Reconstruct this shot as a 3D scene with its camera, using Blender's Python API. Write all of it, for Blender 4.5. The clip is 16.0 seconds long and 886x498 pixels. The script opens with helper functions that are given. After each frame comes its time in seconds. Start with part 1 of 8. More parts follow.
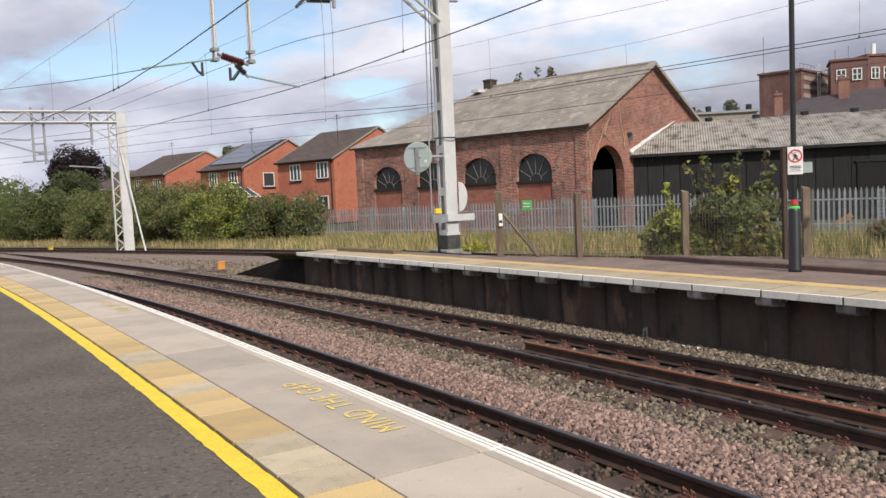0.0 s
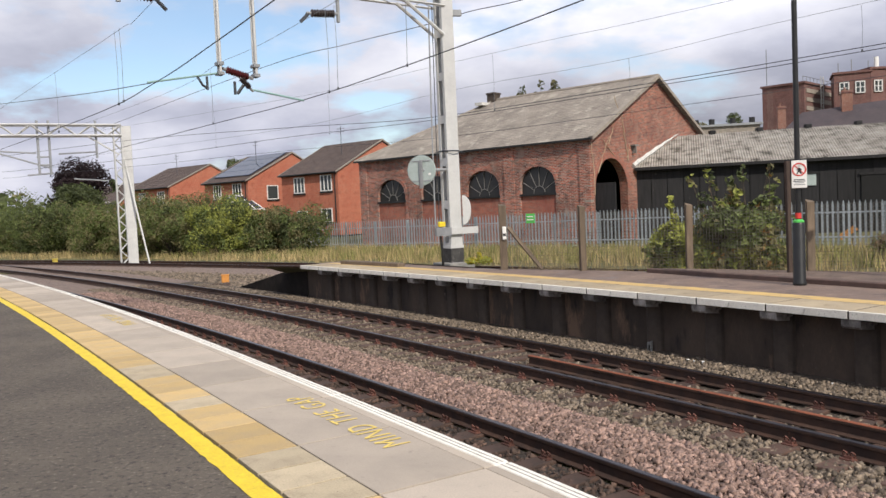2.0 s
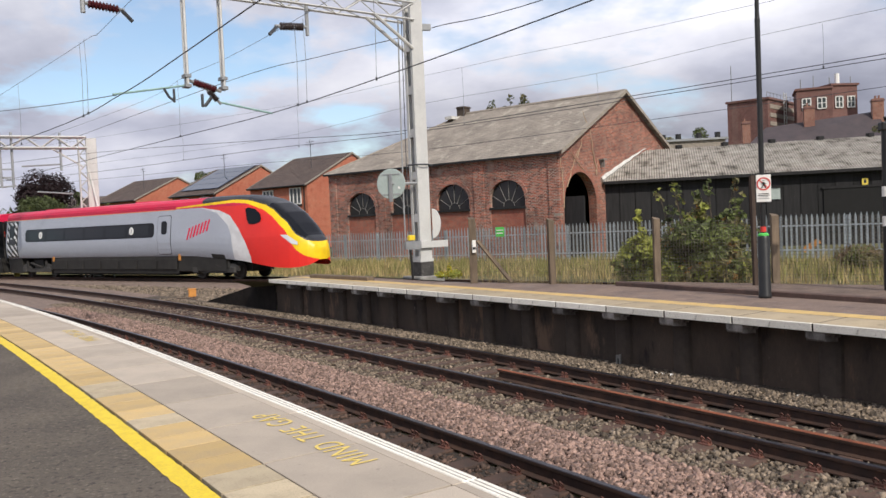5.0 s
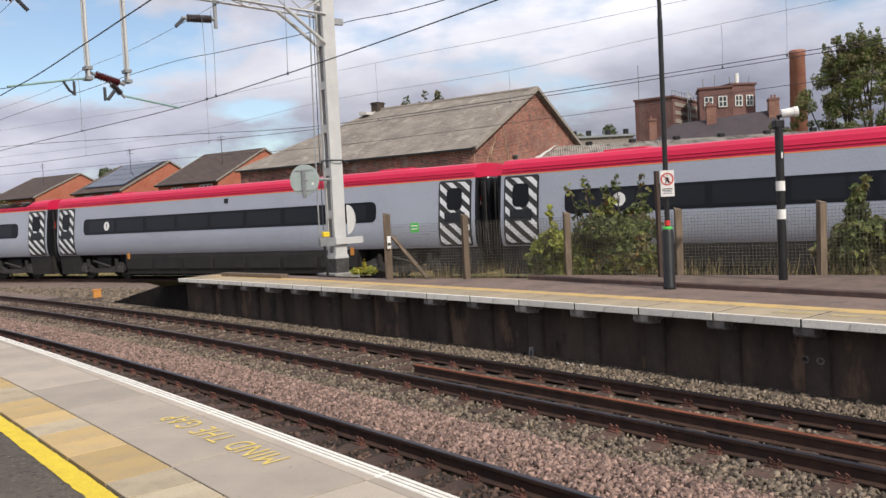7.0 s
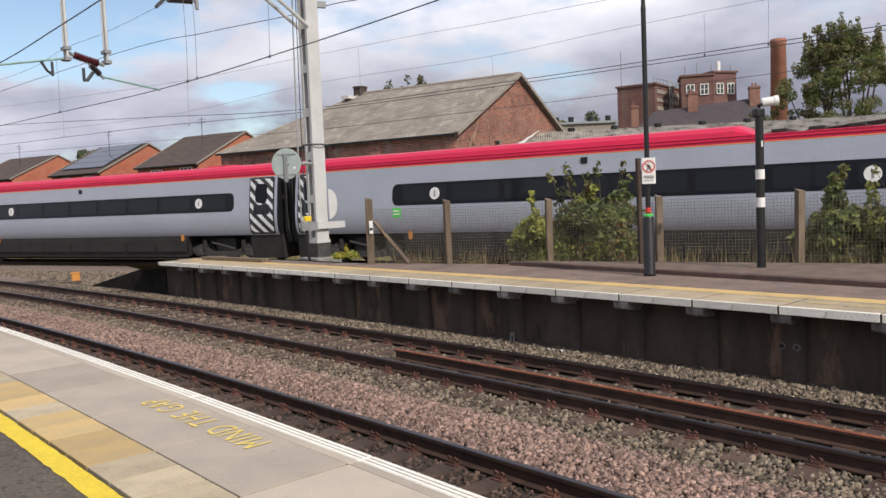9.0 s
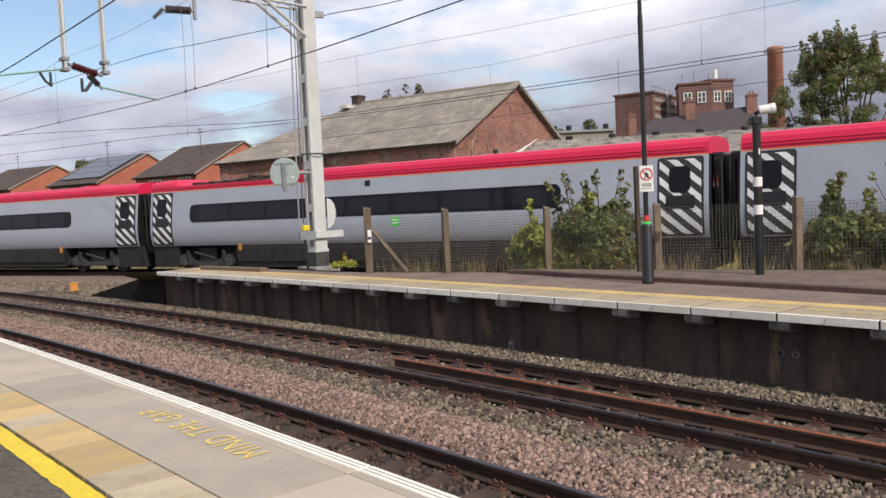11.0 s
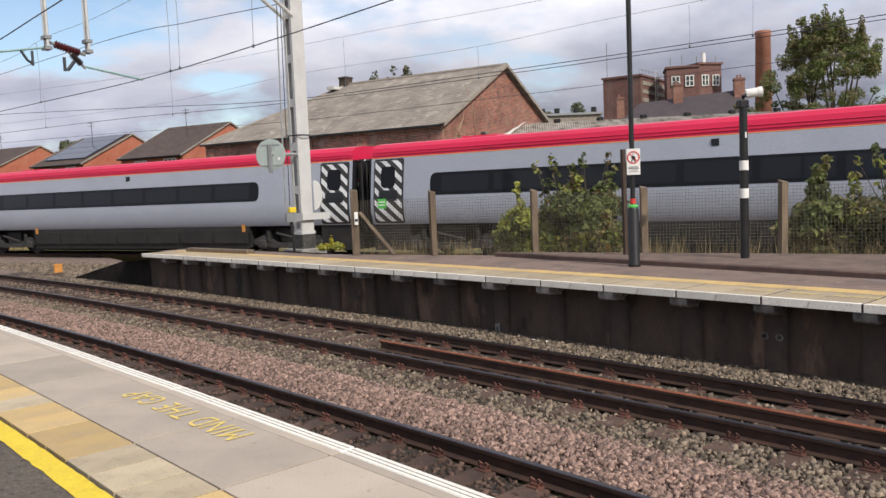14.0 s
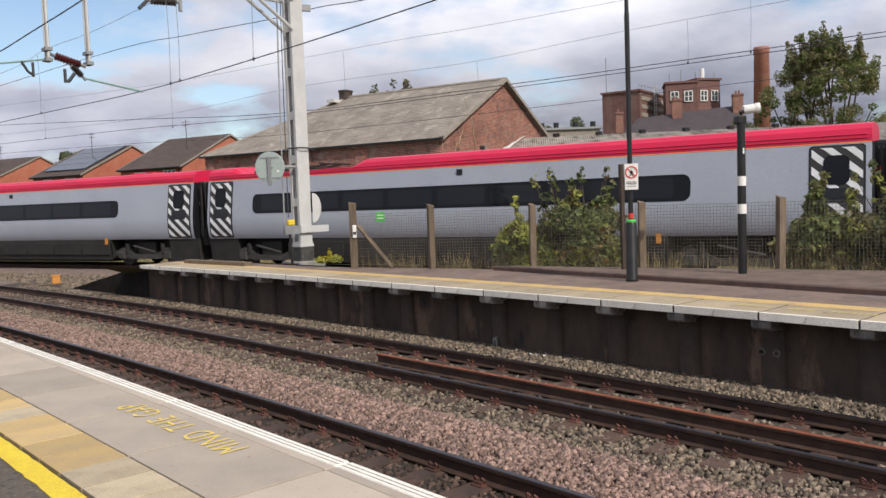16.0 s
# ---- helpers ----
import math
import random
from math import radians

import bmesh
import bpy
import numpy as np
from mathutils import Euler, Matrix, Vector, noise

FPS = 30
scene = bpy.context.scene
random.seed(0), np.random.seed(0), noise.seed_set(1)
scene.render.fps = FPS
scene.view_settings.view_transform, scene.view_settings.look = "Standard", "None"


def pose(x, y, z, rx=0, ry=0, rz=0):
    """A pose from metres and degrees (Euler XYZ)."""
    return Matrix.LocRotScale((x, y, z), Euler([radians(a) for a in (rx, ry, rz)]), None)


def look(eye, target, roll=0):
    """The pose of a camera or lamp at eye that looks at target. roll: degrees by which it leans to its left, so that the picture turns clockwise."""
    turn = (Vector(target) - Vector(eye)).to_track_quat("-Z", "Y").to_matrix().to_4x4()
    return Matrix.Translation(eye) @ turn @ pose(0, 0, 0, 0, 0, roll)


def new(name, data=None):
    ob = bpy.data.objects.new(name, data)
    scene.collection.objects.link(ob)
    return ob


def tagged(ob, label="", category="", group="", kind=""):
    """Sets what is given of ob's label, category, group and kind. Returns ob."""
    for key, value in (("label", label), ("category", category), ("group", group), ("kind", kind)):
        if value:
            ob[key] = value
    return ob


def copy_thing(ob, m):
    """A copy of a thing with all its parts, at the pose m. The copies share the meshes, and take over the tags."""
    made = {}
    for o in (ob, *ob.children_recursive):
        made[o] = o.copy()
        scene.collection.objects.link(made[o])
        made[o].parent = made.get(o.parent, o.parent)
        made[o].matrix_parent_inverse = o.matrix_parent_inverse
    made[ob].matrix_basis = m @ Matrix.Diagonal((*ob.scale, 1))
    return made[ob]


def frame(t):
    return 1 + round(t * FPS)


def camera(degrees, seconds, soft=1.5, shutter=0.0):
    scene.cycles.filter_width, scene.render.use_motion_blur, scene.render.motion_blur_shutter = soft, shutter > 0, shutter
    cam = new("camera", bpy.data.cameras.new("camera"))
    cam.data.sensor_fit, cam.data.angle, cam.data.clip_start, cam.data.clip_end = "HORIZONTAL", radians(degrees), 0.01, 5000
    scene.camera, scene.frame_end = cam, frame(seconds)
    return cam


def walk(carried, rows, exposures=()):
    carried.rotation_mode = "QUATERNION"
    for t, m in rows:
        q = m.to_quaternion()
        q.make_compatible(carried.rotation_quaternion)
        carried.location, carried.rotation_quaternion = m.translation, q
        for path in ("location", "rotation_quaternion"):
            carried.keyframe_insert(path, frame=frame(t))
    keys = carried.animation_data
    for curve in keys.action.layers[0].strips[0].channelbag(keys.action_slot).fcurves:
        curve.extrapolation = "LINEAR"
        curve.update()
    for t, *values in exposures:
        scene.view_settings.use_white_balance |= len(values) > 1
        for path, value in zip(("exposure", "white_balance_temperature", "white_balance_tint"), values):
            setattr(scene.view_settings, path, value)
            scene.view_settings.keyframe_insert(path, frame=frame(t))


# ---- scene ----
# ------------------------------------------------------------------ camera
cam = camera(57.81, 16.0)
# seconds, x, y, z, yaw, pitch, roll
PATH = [
    (0.0, -0.0, 0.0, 1.52, 0.0, -3.86, 2.52),
    (0.5, -0.001, 0.013, 1.519, 0.254, -4.028, 2.273),
    (1.0, -0.007, 0.001, 1.532, 0.404, -3.65, 2.193),
    (1.5, -0.004, -0.0, 1.531, 0.18, -3.369, 2.403),
    (2.0, -0.004, -0.002, 1.536, 0.252, -2.958, 2.523),
    (2.5, -0.008, 0.009, 1.532, 0.189, -2.402, 2.709),
    (3.0, -0.008, -0.01, 1.545, 0.703, -2.123, 2.39),
    (3.5, -0.002, -0.008, 1.548, 0.49, -1.473, 2.344),
    (6.0, 0.022, 0.051, 1.537, -4.796, -2.506, 3.15),
    (6.5, 0.033, 0.039, 1.537, -6.513, -2.449, 3.446),
    (7.0, 0.046, 0.004, 1.537, -7.85, -2.672, 2.88),
    (7.5, 0.033, -0.013, 1.539, -9.079, -2.991, 2.5),
    (8.0, 0.038, 0.014, 1.527, -9.431, -3.406, 2.586),
    (8.5, 0.042, -0.02, 1.536, -10.107, -4.316, 2.186),
    (9.0, 0.033, -0.015, 1.544, -9.143, -3.793, 2.411),
    (11.5, 0.043, -0.016, 1.54, -9.267, -3.172, 2.659),
    (12.0, 0.049, -0.015, 1.535, -9.3, -3.497, 2.523),
    (12.5, 0.048, -0.015, 1.539, -9.572, -4.122, 2.577),
    (13.0, 0.066, -0.011, 1.539, -9.885, -4.43, 2.34),
    (13.5, 0.064, 0.003, 1.534, -9.715, -4.481, 2.575),
    (14.0, 0.059, 0.006, 1.534, -10.12, -4.444, 2.4),
    (14.5, 0.071, 0.006, 1.534, -9.935, -4.574, 2.259),
    (15.0, 0.061, -0.008, 1.542, -9.824, -4.122, 1.886),
    (15.5, 0.057, 0.004, 1.542, -9.991, -3.967, 1.976),
    (16.0, 0.073, -0.001, 1.541, -10.179, -3.507, 2.032),
]
walk(cam, [(t, pose(x, y, z, 90 + p, r, w)) for t, x, y, z, w, p, r in PATH],
     exposures=[(0.0, 0.06), (3.5, 0.06), (6.0, -0.04), (9.0, -0.06), (13.0, 0.0), (16.0, -0.06)])

# ------------------------------------------------------------------ sky and sun
SUN = Vector((0.40, -0.90, 0.82)).normalized()
world = bpy.data.worlds.new("sky")
scene.world = world
world.use_nodes = True


def sky_nodes():
    nt = world.node_tree
    nt.nodes.clear()
    N = nt.nodes.new
    out, bg = N("ShaderNodeOutputWorld"), N("ShaderNodeBackground")
    sky = N("ShaderNodeTexSky")
    sky.sky_type, sky.sun_disc = "NISHITA", False
    sky.sun_elevation = math.asin(SUN.z)
    sky.sun_rotation = math.atan2(SUN.x, SUN.y)
    tc, sep = N("ShaderNodeTexCoord"), N("ShaderNodeSeparateXYZ")
    nt.links.new(tc.outputs["Generated"], sep.inputs[0])

    def calc(op, a, b):
        n = N("ShaderNodeMath")
        n.operation = op
        for i, v in enumerate((a, b)):
            if isinstance(v, (int, float)):
                n.inputs[i].default_value = v
            else:
                nt.links.new(v, n.inputs[i])
        return n.outputs[0]

    # clouds on a flat layer overhead
    up = calc("ADD", calc("MAXIMUM", sep.outputs[2], 0.0), 0.30)
    comb = N("ShaderNodeCombineXYZ")
    nt.links.new(calc("DIVIDE", sep.outputs[0], up), comb.inputs[0])
    nt.links.new(calc("DIVIDE", sep.outputs[1], up), comb.inputs[1])

    def cloud(scale, detail, seed):
        mp = N("ShaderNodeMapping")
        mp.inputs["Location"].default_value = seed
        n = N("ShaderNodeTexNoise")
        n.inputs["Scale"].default_value, n.inputs["Detail"].default_value = scale, detail
        n.inputs["Roughness"].default_value = 0.55
        nt.links.new(comb.outputs[0], mp.inputs[0])
        nt.links.new(mp.outputs[0], n.inputs["Vector"])
        return n.outputs["Fac"]

    def ramp(fac, stops):
        r = N("ShaderNodeValToRGB")
        e = r.color_ramp.elements
        e[0].position, e[0].color = stops[0][0], (*stops[0][1], 1)
        e[1].position, e[1].color = stops[-1][0], (*stops[-1][1], 1)
        for p, c in stops[1:-1]:
            x = e.new(p)
            x.color = (*c, 1)
        nt.links.new(fac, r.inputs[0])
        return r.outputs[0]

    shade = ramp(cloud(1.5, 8, (3.1, 1.7, 0)), [(0.30, (0.41, 0.425, 0.52)), (0.45, (0.58, 0.595, 0.70)), (0.58, (0.80, 0.805, 0.89)), (0.70, (0.96, 0.955, 1.0))])
    cover = ramp(cloud(1.15, 6, CLOUD_SEED), [(0.37, (0, 0, 0)), (0.47, (1, 1, 1))])
    # open blue gaps in the cloud, ragged at their edges
    wob = cloud(3.2, 6, (7.3, 2.2, 0))
    for (hx, hy), size in (((-0.53, 1.86), 0.34), ((-0.86, 1.95), 0.22), ((-0.20, 2.28), 0.11)):
        cmp = N("ShaderNodeVectorMath")
        cmp.operation = "DISTANCE"
        nt.links.new(comb.outputs[0], cmp.inputs[0])
        cmp.inputs[1].default_value = (hx, hy, 0)
        dist = calc("ADD", calc("DIVIDE", cmp.outputs["Value"], size), calc("MULTIPLY", calc("SUBTRACT", wob, 0.5), 3.2))
        gap = ramp(dist, [(0.45, (0.08, 0.08, 0.08)), (0.98, (1, 1, 1))])
        mul = N("ShaderNodeMix")
        mul.data_type, mul.blend_type = "RGBA", "MULTIPLY"
        mul.inputs["Factor"].default_value = 1.0
        nt.links.new(cover, mul.inputs["A"])
        nt.links.new(gap, mul.inputs["B"])
        cover = mul.outputs["Result"]
    # the cloud base greys towards the horizon
    low = N("ShaderNodeMix")
    low.data_type, low.blend_type = "RGBA", "MULTIPLY"
    low.inputs["Factor"].default_value = 1.0
    nt.links.new(shade, low.inputs["A"])
    nt.links.new(ramp(sep.outputs[2], [(0.06, (0.88, 0.88, 0.92)), (0.25, (1, 1, 1))]), low.inputs["B"])
    shade = low.outputs["Result"]
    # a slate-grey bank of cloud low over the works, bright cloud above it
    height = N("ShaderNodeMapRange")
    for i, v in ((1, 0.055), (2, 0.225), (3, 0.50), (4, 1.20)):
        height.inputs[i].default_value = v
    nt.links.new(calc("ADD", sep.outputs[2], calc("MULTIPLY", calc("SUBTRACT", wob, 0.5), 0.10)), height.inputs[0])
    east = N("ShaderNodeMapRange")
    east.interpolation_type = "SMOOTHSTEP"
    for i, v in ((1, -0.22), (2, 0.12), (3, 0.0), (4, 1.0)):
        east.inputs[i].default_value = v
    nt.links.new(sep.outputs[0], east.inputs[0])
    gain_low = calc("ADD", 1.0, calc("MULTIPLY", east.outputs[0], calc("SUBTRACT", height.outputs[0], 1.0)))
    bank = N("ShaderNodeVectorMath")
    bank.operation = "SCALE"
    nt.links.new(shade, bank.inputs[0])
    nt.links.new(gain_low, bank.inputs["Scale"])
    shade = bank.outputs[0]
    blue = N("ShaderNodeMix")
    blue.data_type = "RGBA"
    gain = N("ShaderNodeVectorMath")
    gain.operation = "SCALE"
    gain.inputs["Scale"].default_value = 0.15
    nt.links.new(sky.outputs[0], gain.inputs[0])
    nt.links.new(cover, blue.inputs["Factor"])
    nt.links.new(gain.outputs[0], blue.inputs["A"])
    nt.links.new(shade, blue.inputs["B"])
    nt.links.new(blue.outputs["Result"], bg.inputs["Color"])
    bg.inputs["Strength"].default_value = 1.0
    nt.links.new(bg.outputs[0], out.inputs[0])


CLOUD_SEED = (0.0, 0.0, 0.0)
sky_nodes()
lamp = bpy.data.lights.new("sun", "SUN")
lamp.energy, lamp.angle, lamp.color = 3.7, radians(1.0), (1.0, 0.925, 0.82)
sun = new("sun", lamp)
sun.matrix_world = look(SUN * 100, (0, 0, 0))


# ------------------------------------------------------------------ materials
def lin(r, g, b):
    """Linear colour from 0..255 display values."""
    return tuple(((v / 255 + 0.055) / 1.055) ** 2.4 if v > 10 else v / 3295 for v in (r, g, b))


def mat(name, a, b=None, scale=6.0, rough=0.8, metal=0.0, bump=0.25, fine=60.0, spots=None, rand=0.0, spec=0.4, coords="Object", stretch=(1, 1, 1), island=False, dist=0.01):
    """Two tones on a broad noise, a finer grain with relief, optional stains, and a tint from piece to piece."""
    m = bpy.data.materials.new(name)
    m.use_nodes = True
    nt = m.node_tree
    N, L = nt.nodes.new, nt.links.new
    p = nt.nodes["Principled BSDF"]
    p.inputs["Metallic"].default_value = metal
    p.inputs["Specular IOR Level"].default_value = spec
    tc, mp = N("ShaderNodeTexCoord"), N("ShaderNodeMapping")
    mp.inputs["Scale"].default_value = stretch
    L(tc.outputs[coords], mp.inputs[0])

    def noise_tex(s, d=5.0, r=0.6):
        n = N("ShaderNodeTexNoise")
        n.inputs["Scale"].default_value, n.inputs["Detail"].default_value, n.inputs["Roughness"].default_value = s, d, r
        L(mp.outputs[0], n.inputs["Vector"])
        return n.outputs["Fac"]

    def mix(f, x, y, kind="MIX"):
        n = N("ShaderNodeMix")
        n.data_type, n.blend_type = "RGBA", kind
        for key, v in (("Factor", f), ("A", x), ("B", y)):
            if isinstance(v, (int, float)):
                n.inputs[key].default_value = v
            elif isinstance(v, tuple):
                n.inputs[key].default_value = (*v, 1)
            else:
                L(v, n.inputs[key])
        return n.outputs["Result"]

    def span(v, lo, hi, to0=0.0, to1=1.0):
        n = N("ShaderNodeMapRange")
        n.inputs[1].default_value, n.inputs[2].default_value, n.inputs[3].default_value, n.inputs[4].default_value = lo, hi, to0, to1
        L(v, n.inputs[0])
        return n.outputs[0]

    b = b or tuple(v * 0.8 for v in a)
    col = mix(span(noise_tex(scale), 0.35, 0.65), a, b)
    grain = noise_tex(fine, 3.0, 0.7)
    col = mix(0.35, col, span(grain, 0.3, 0.7, 0.45, 1.3), "MULTIPLY") if bump else col
    for tone, size, level in ([spots] if isinstance(spots, tuple) else spots or []):
        col = mix(span(noise_tex(size, 6.0, 0.7), level, level + 0.10), col, tone)
    if rand:
        src = N("ShaderNodeNewGeometry").outputs["Random Per Island"] if island else N("ShaderNodeObjectInfo").outputs["Random"]
        col = mix(1.0, col, span(src, 0, 1, 1 - rand, 1 + rand), "MULTIPLY")
    L(col, p.inputs["Base Color"])
    L(span(grain, 0.2, 0.8, max(rough - 0.1, 0.02), min(rough + 0.1, 1)), p.inputs["Roughness"])
    if bump:
        bp = N("ShaderNodeBump")
        bp.inputs["Strength"].default_value, bp.inputs["Distance"].default_value = bump, dist
        L(grain, bp.inputs["Height"])
        L(bp.outputs[0], p.inputs["Normal"])
    return m


def brick_mat(name, a, b, mortar, size=(0.235, 0.080), soot=None, bump=0.5, bloom=None):
    """Courses of brick by face direction: the wall's own u runs along x or y of its object space."""
    m = bpy.data.materials.new(name)
    m.use_nodes = True
    nt = m.node_tree
    N, L = nt.nodes.new, nt.links.new
    p = nt.nodes["Principled BSDF"]
    p.inputs["Roughness"].default_value = 0.88
    tc, sep, comb = N("ShaderNodeTexCoord"), N("ShaderNodeSeparateXYZ"), N("ShaderNodeCombineXYZ")
    L(tc.outputs["Object"], sep.inputs[0])
    add = N("ShaderNodeMath")
    L(sep.outputs[0], add.inputs[0])
    L(sep.outputs[1], add.inputs[1])
    L(add.outputs[0], comb.inputs[0])
    L(sep.outputs[2], comb.inputs[1])
    br = N("ShaderNodeTexBrick")
    br.inputs["Scale"].default_value = 1.0
    br.inputs["Brick Width"].default_value, br.inputs["Row Height"].default_value = size
    br.inputs["Mortar Size"].default_value = 0.014
    br.inputs["Bias"].default_value = -0.05
    br.inputs["Color1"].default_value, br.inputs["Color2"].default_value, br.inputs["Mortar"].default_value = (*a, 1), (*b, 1), (*mortar, 1)
    L(comb.outputs[0], br.inputs["Vector"])
    col = br.outputs["Color"]
    for s, lo, hi, tint in ((0.45, 0.45, 0.68, soot or tuple(v * 0.5 for v in a)), (2.6, 0.50, 0.72, tuple(v * 0.6 for v in b)), (6.5, 0.60, 0.70, tuple(v * 1.0 for v in mortar))) + (((0.9, 0.58, 0.74, bloom),) if bloom else ()):
        n, r, x = N("ShaderNodeTexNoise"), N("ShaderNodeMapRange"), N("ShaderNodeMix")
        n.inputs["Scale"].default_value, n.inputs["Detail"].default_value = s, 6
        L(tc.outputs["Object"], n.inputs["Vector"])
        r.inputs[1].default_value, r.inputs[2].default_value, r.inputs[4].default_value = lo, hi, 0.72 if tint is bloom else 0.55
        L(n.outputs["Fac"], r.inputs[0])
        x.data_type = "RGBA"
        L(r.outputs[0], x.inputs["Factor"])
        L(col, x.inputs["A"])
        x.inputs["B"].default_value = (*tint, 1)
        col = x.outputs["Result"]
    L(col, p.inputs["Base Color"])
    bp = N("ShaderNodeBump")
    bp.inputs["Strength"].default_value, bp.inputs["Distance"].default_value = bump, 0.01
    L(br.outputs["Fac"], bp.inputs["Height"])
    bp.invert = True
    L(bp.outputs[0], p.inputs["Normal"])
    return m


def glass_mat(name, tint=(0.02, 0.025, 0.03), rough=0.06, spec=0.5):
    m = bpy.data.materials.new(name)
    m.use_nodes = True
    p = m.node_tree.nodes["Principled BSDF"]
    p.inputs["Base Color"].default_value = (*tint, 1)
    p.inputs["Roughness"].default_value = rough
    p.inputs["Specular IOR Level"].default_value = spec
    return m


ASPHALT = mat("asphalt", (0.175, 0.146, 0.116), (0.120, 0.101, 0.082), 1.1, 0.92, bump=1.0, fine=60, spots=[((0.060, 0.051, 0.043), 20, 0.53), ((0.29, 0.245, 0.19), 26, 0.56), ((0.40, 0.34, 0.27), 60, 0.62)], dist=0.03)
SLAB = mat("grey_slab", (0.47, 0.40, 0.325), (0.39, 0.335, 0.275), 1.6, 0.85, bump=0.3, fine=110, spots=[((0.26, 0.225, 0.19), 9, 0.61), ((0.35, 0.30, 0.248), 0.9, 0.60), ((0.14, 0.12, 0.10), 70, 0.66)], rand=0.16)
CREAM = mat("cream_slab", (0.53, 0.44, 0.30), (0.43, 0.355, 0.245), 3, 0.85, bump=0.4, fine=90, spots=[((0.20, 0.165, 0.12), 34, 0.60), ((0.36, 0.29, 0.20), 6, 0.56)], rand=0.10)
BUFF = mat("buff_slab", (0.57, 0.40, 0.17), (0.49, 0.36, 0.19), 2.5, 0.85, bump=0.3, fine=100, spots=[((0.42, 0.32, 0.19), 7, 0.58), ((0.24, 0.175, 0.10), 45, 0.645)], rand=0.15)
YELLOW = mat("yellow_line_paint", (0.80, 0.60, 0.035), (0.70, 0.50, 0.03), 8, 0.6, bump=0.15, spots=((0.35, 0.28, 0.08), 30, 0.70))
FADED_YELLOW = mat("faded_yellow_paint", (0.80, 0.60, 0.13), (0.68, 0.52, 0.17), 14, 0.7, bump=0.1, spots=((0.46, 0.39, 0.28), 30, 0.60))
BUFF_LINE = mat("buff_yellow_paving", (0.64, 0.44, 0.16), (0.50, 0.355, 0.17), 2, 0.85, bump=0.3, fine=60, spots=[((0.36, 0.27, 0.15), 4, 0.56), ((0.22, 0.17, 0.10), 22, 0.62)])
WHITE = mat("white_edge_paint", (0.86, 0.83, 0.75), (0.78, 0.74, 0.65), 6, 0.6, bump=0.2, spots=((0.45, 0.41, 0.35), 20, 0.66), rand=0.06)
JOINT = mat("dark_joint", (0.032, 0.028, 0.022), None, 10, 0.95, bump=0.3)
FAR_TOP = mat("brown_block_paving", (0.235, 0.168, 0.132), (0.155, 0.112, 0.094), 1.2, 0.85, bump=0.6, fine=24, spots=[((0.30, 0.225, 0.175), 5, 0.57), ((0.105, 0.082, 0.078), 2.2, 0.57), ((0.20, 0.175, 0.17), 0.7, 0.56)], dist=0.02)
COPING = mat("far_coping_slab", (0.45, 0.365, 0.24), (0.35, 0.285, 0.195), 1.6, 0.85, bump=0.3, rand=0.16, spots=[((0.26, 0.21, 0.135), 4, 0.57), ((0.16, 0.135, 0.09), 26, 0.63)])
LIP = mat("white_coping_lip", (0.86, 0.82, 0.73), (0.74, 0.70, 0.61), 5, 0.7, bump=0.25, spots=[((0.2, 0.18, 0.16), 14, 0.60), ((0.12, 0.105, 0.09), 34, 0.64)], rand=0.12)
FACE = mat("sooty_concrete", (0.088, 0.063, 0.047), (0.038, 0.029, 0.024), 1.3, 0.9, bump=0.5, fine=40, spots=[((0.165, 0.105, 0.070), 1.6, 0.55), ((0.022, 0.018, 0.016), 2.6, 0.57), ((0.14, 0.115, 0.09), 9, 0.64)], stretch=(1, 1, 0.35))
FACE_PIER = mat("sooty_pier", (0.088, 0.066, 0.051), (0.046, 0.036, 0.030), 2, 0.9, bump=0.4, fine=40)
CORBEL = mat("grey_corbel", (0.33, 0.30, 0.275), (0.15, 0.135, 0.12), 9, 0.9, bump=0.4, rand=0.5, spots=((0.06, 0.052, 0.046), 12, 0.57))
RUST = mat("rusty_rail_web", (0.070, 0.036, 0.024), (0.034, 0.021, 0.017), 5, 0.8, bump=0.4, fine=50, spots=((0.115, 0.055, 0.032), 7, 0.60))
RUST_BRIGHT = mat("orange_rust", (0.26, 0.080, 0.036), (0.16, 0.050, 0.026), 5, 0.85, bump=0.4, fine=60)
RAILTOP = mat("worn_rail_head", (0.062, 0.054, 0.060), (0.044, 0.038, 0.043), 3, 0.34, metal=0.8, bump=0.05)
SLEEPER = mat("weathered_sleeper", (0.115, 0.066, 0.048), (0.062, 0.041, 0.033), 3, 0.9, bump=0.5, fine=30, rand=0.25)
CLIP = mat("rusty_clip", (0.150, 0.062, 0.045), (0.085, 0.040, 0.032), 14, 0.8, bump=0.2, rand=0.4)
PINK = mat("pink_granite", (0.35, 0.232, 0.188), (0.175, 0.120, 0.098), 26, 0.85, bump=0.2, fine=80, rand=0.60, island=True)
GREYST = mat("grey_limestone", (0.25, 0.195, 0.142), (0.11, 0.088, 0.067), 26, 0.85, bump=0.2, fine=80, rand=0.66, island=True)
DIRTST = mat("oily_ballast", (0.115, 0.072, 0.054), (0.058, 0.041, 0.033), 3, 0.9, bump=0.2, fine=80, rand=0.65, island=True)
# beds darker than their stones: the shade in the gaps is in the colour
BED_PINK = mat("shaded_pink_bed", (0.13, 0.085, 0.066), (0.07, 0.048, 0.038), 22, 0.95, bump=1.0, fine=26, dist=0.05)
BED_GREY = mat("shaded_grey_bed", (0.125, 0.098, 0.074), (0.055, 0.043, 0.034), 22, 0.95, bump=1.0, fine=26, dist=0.05)
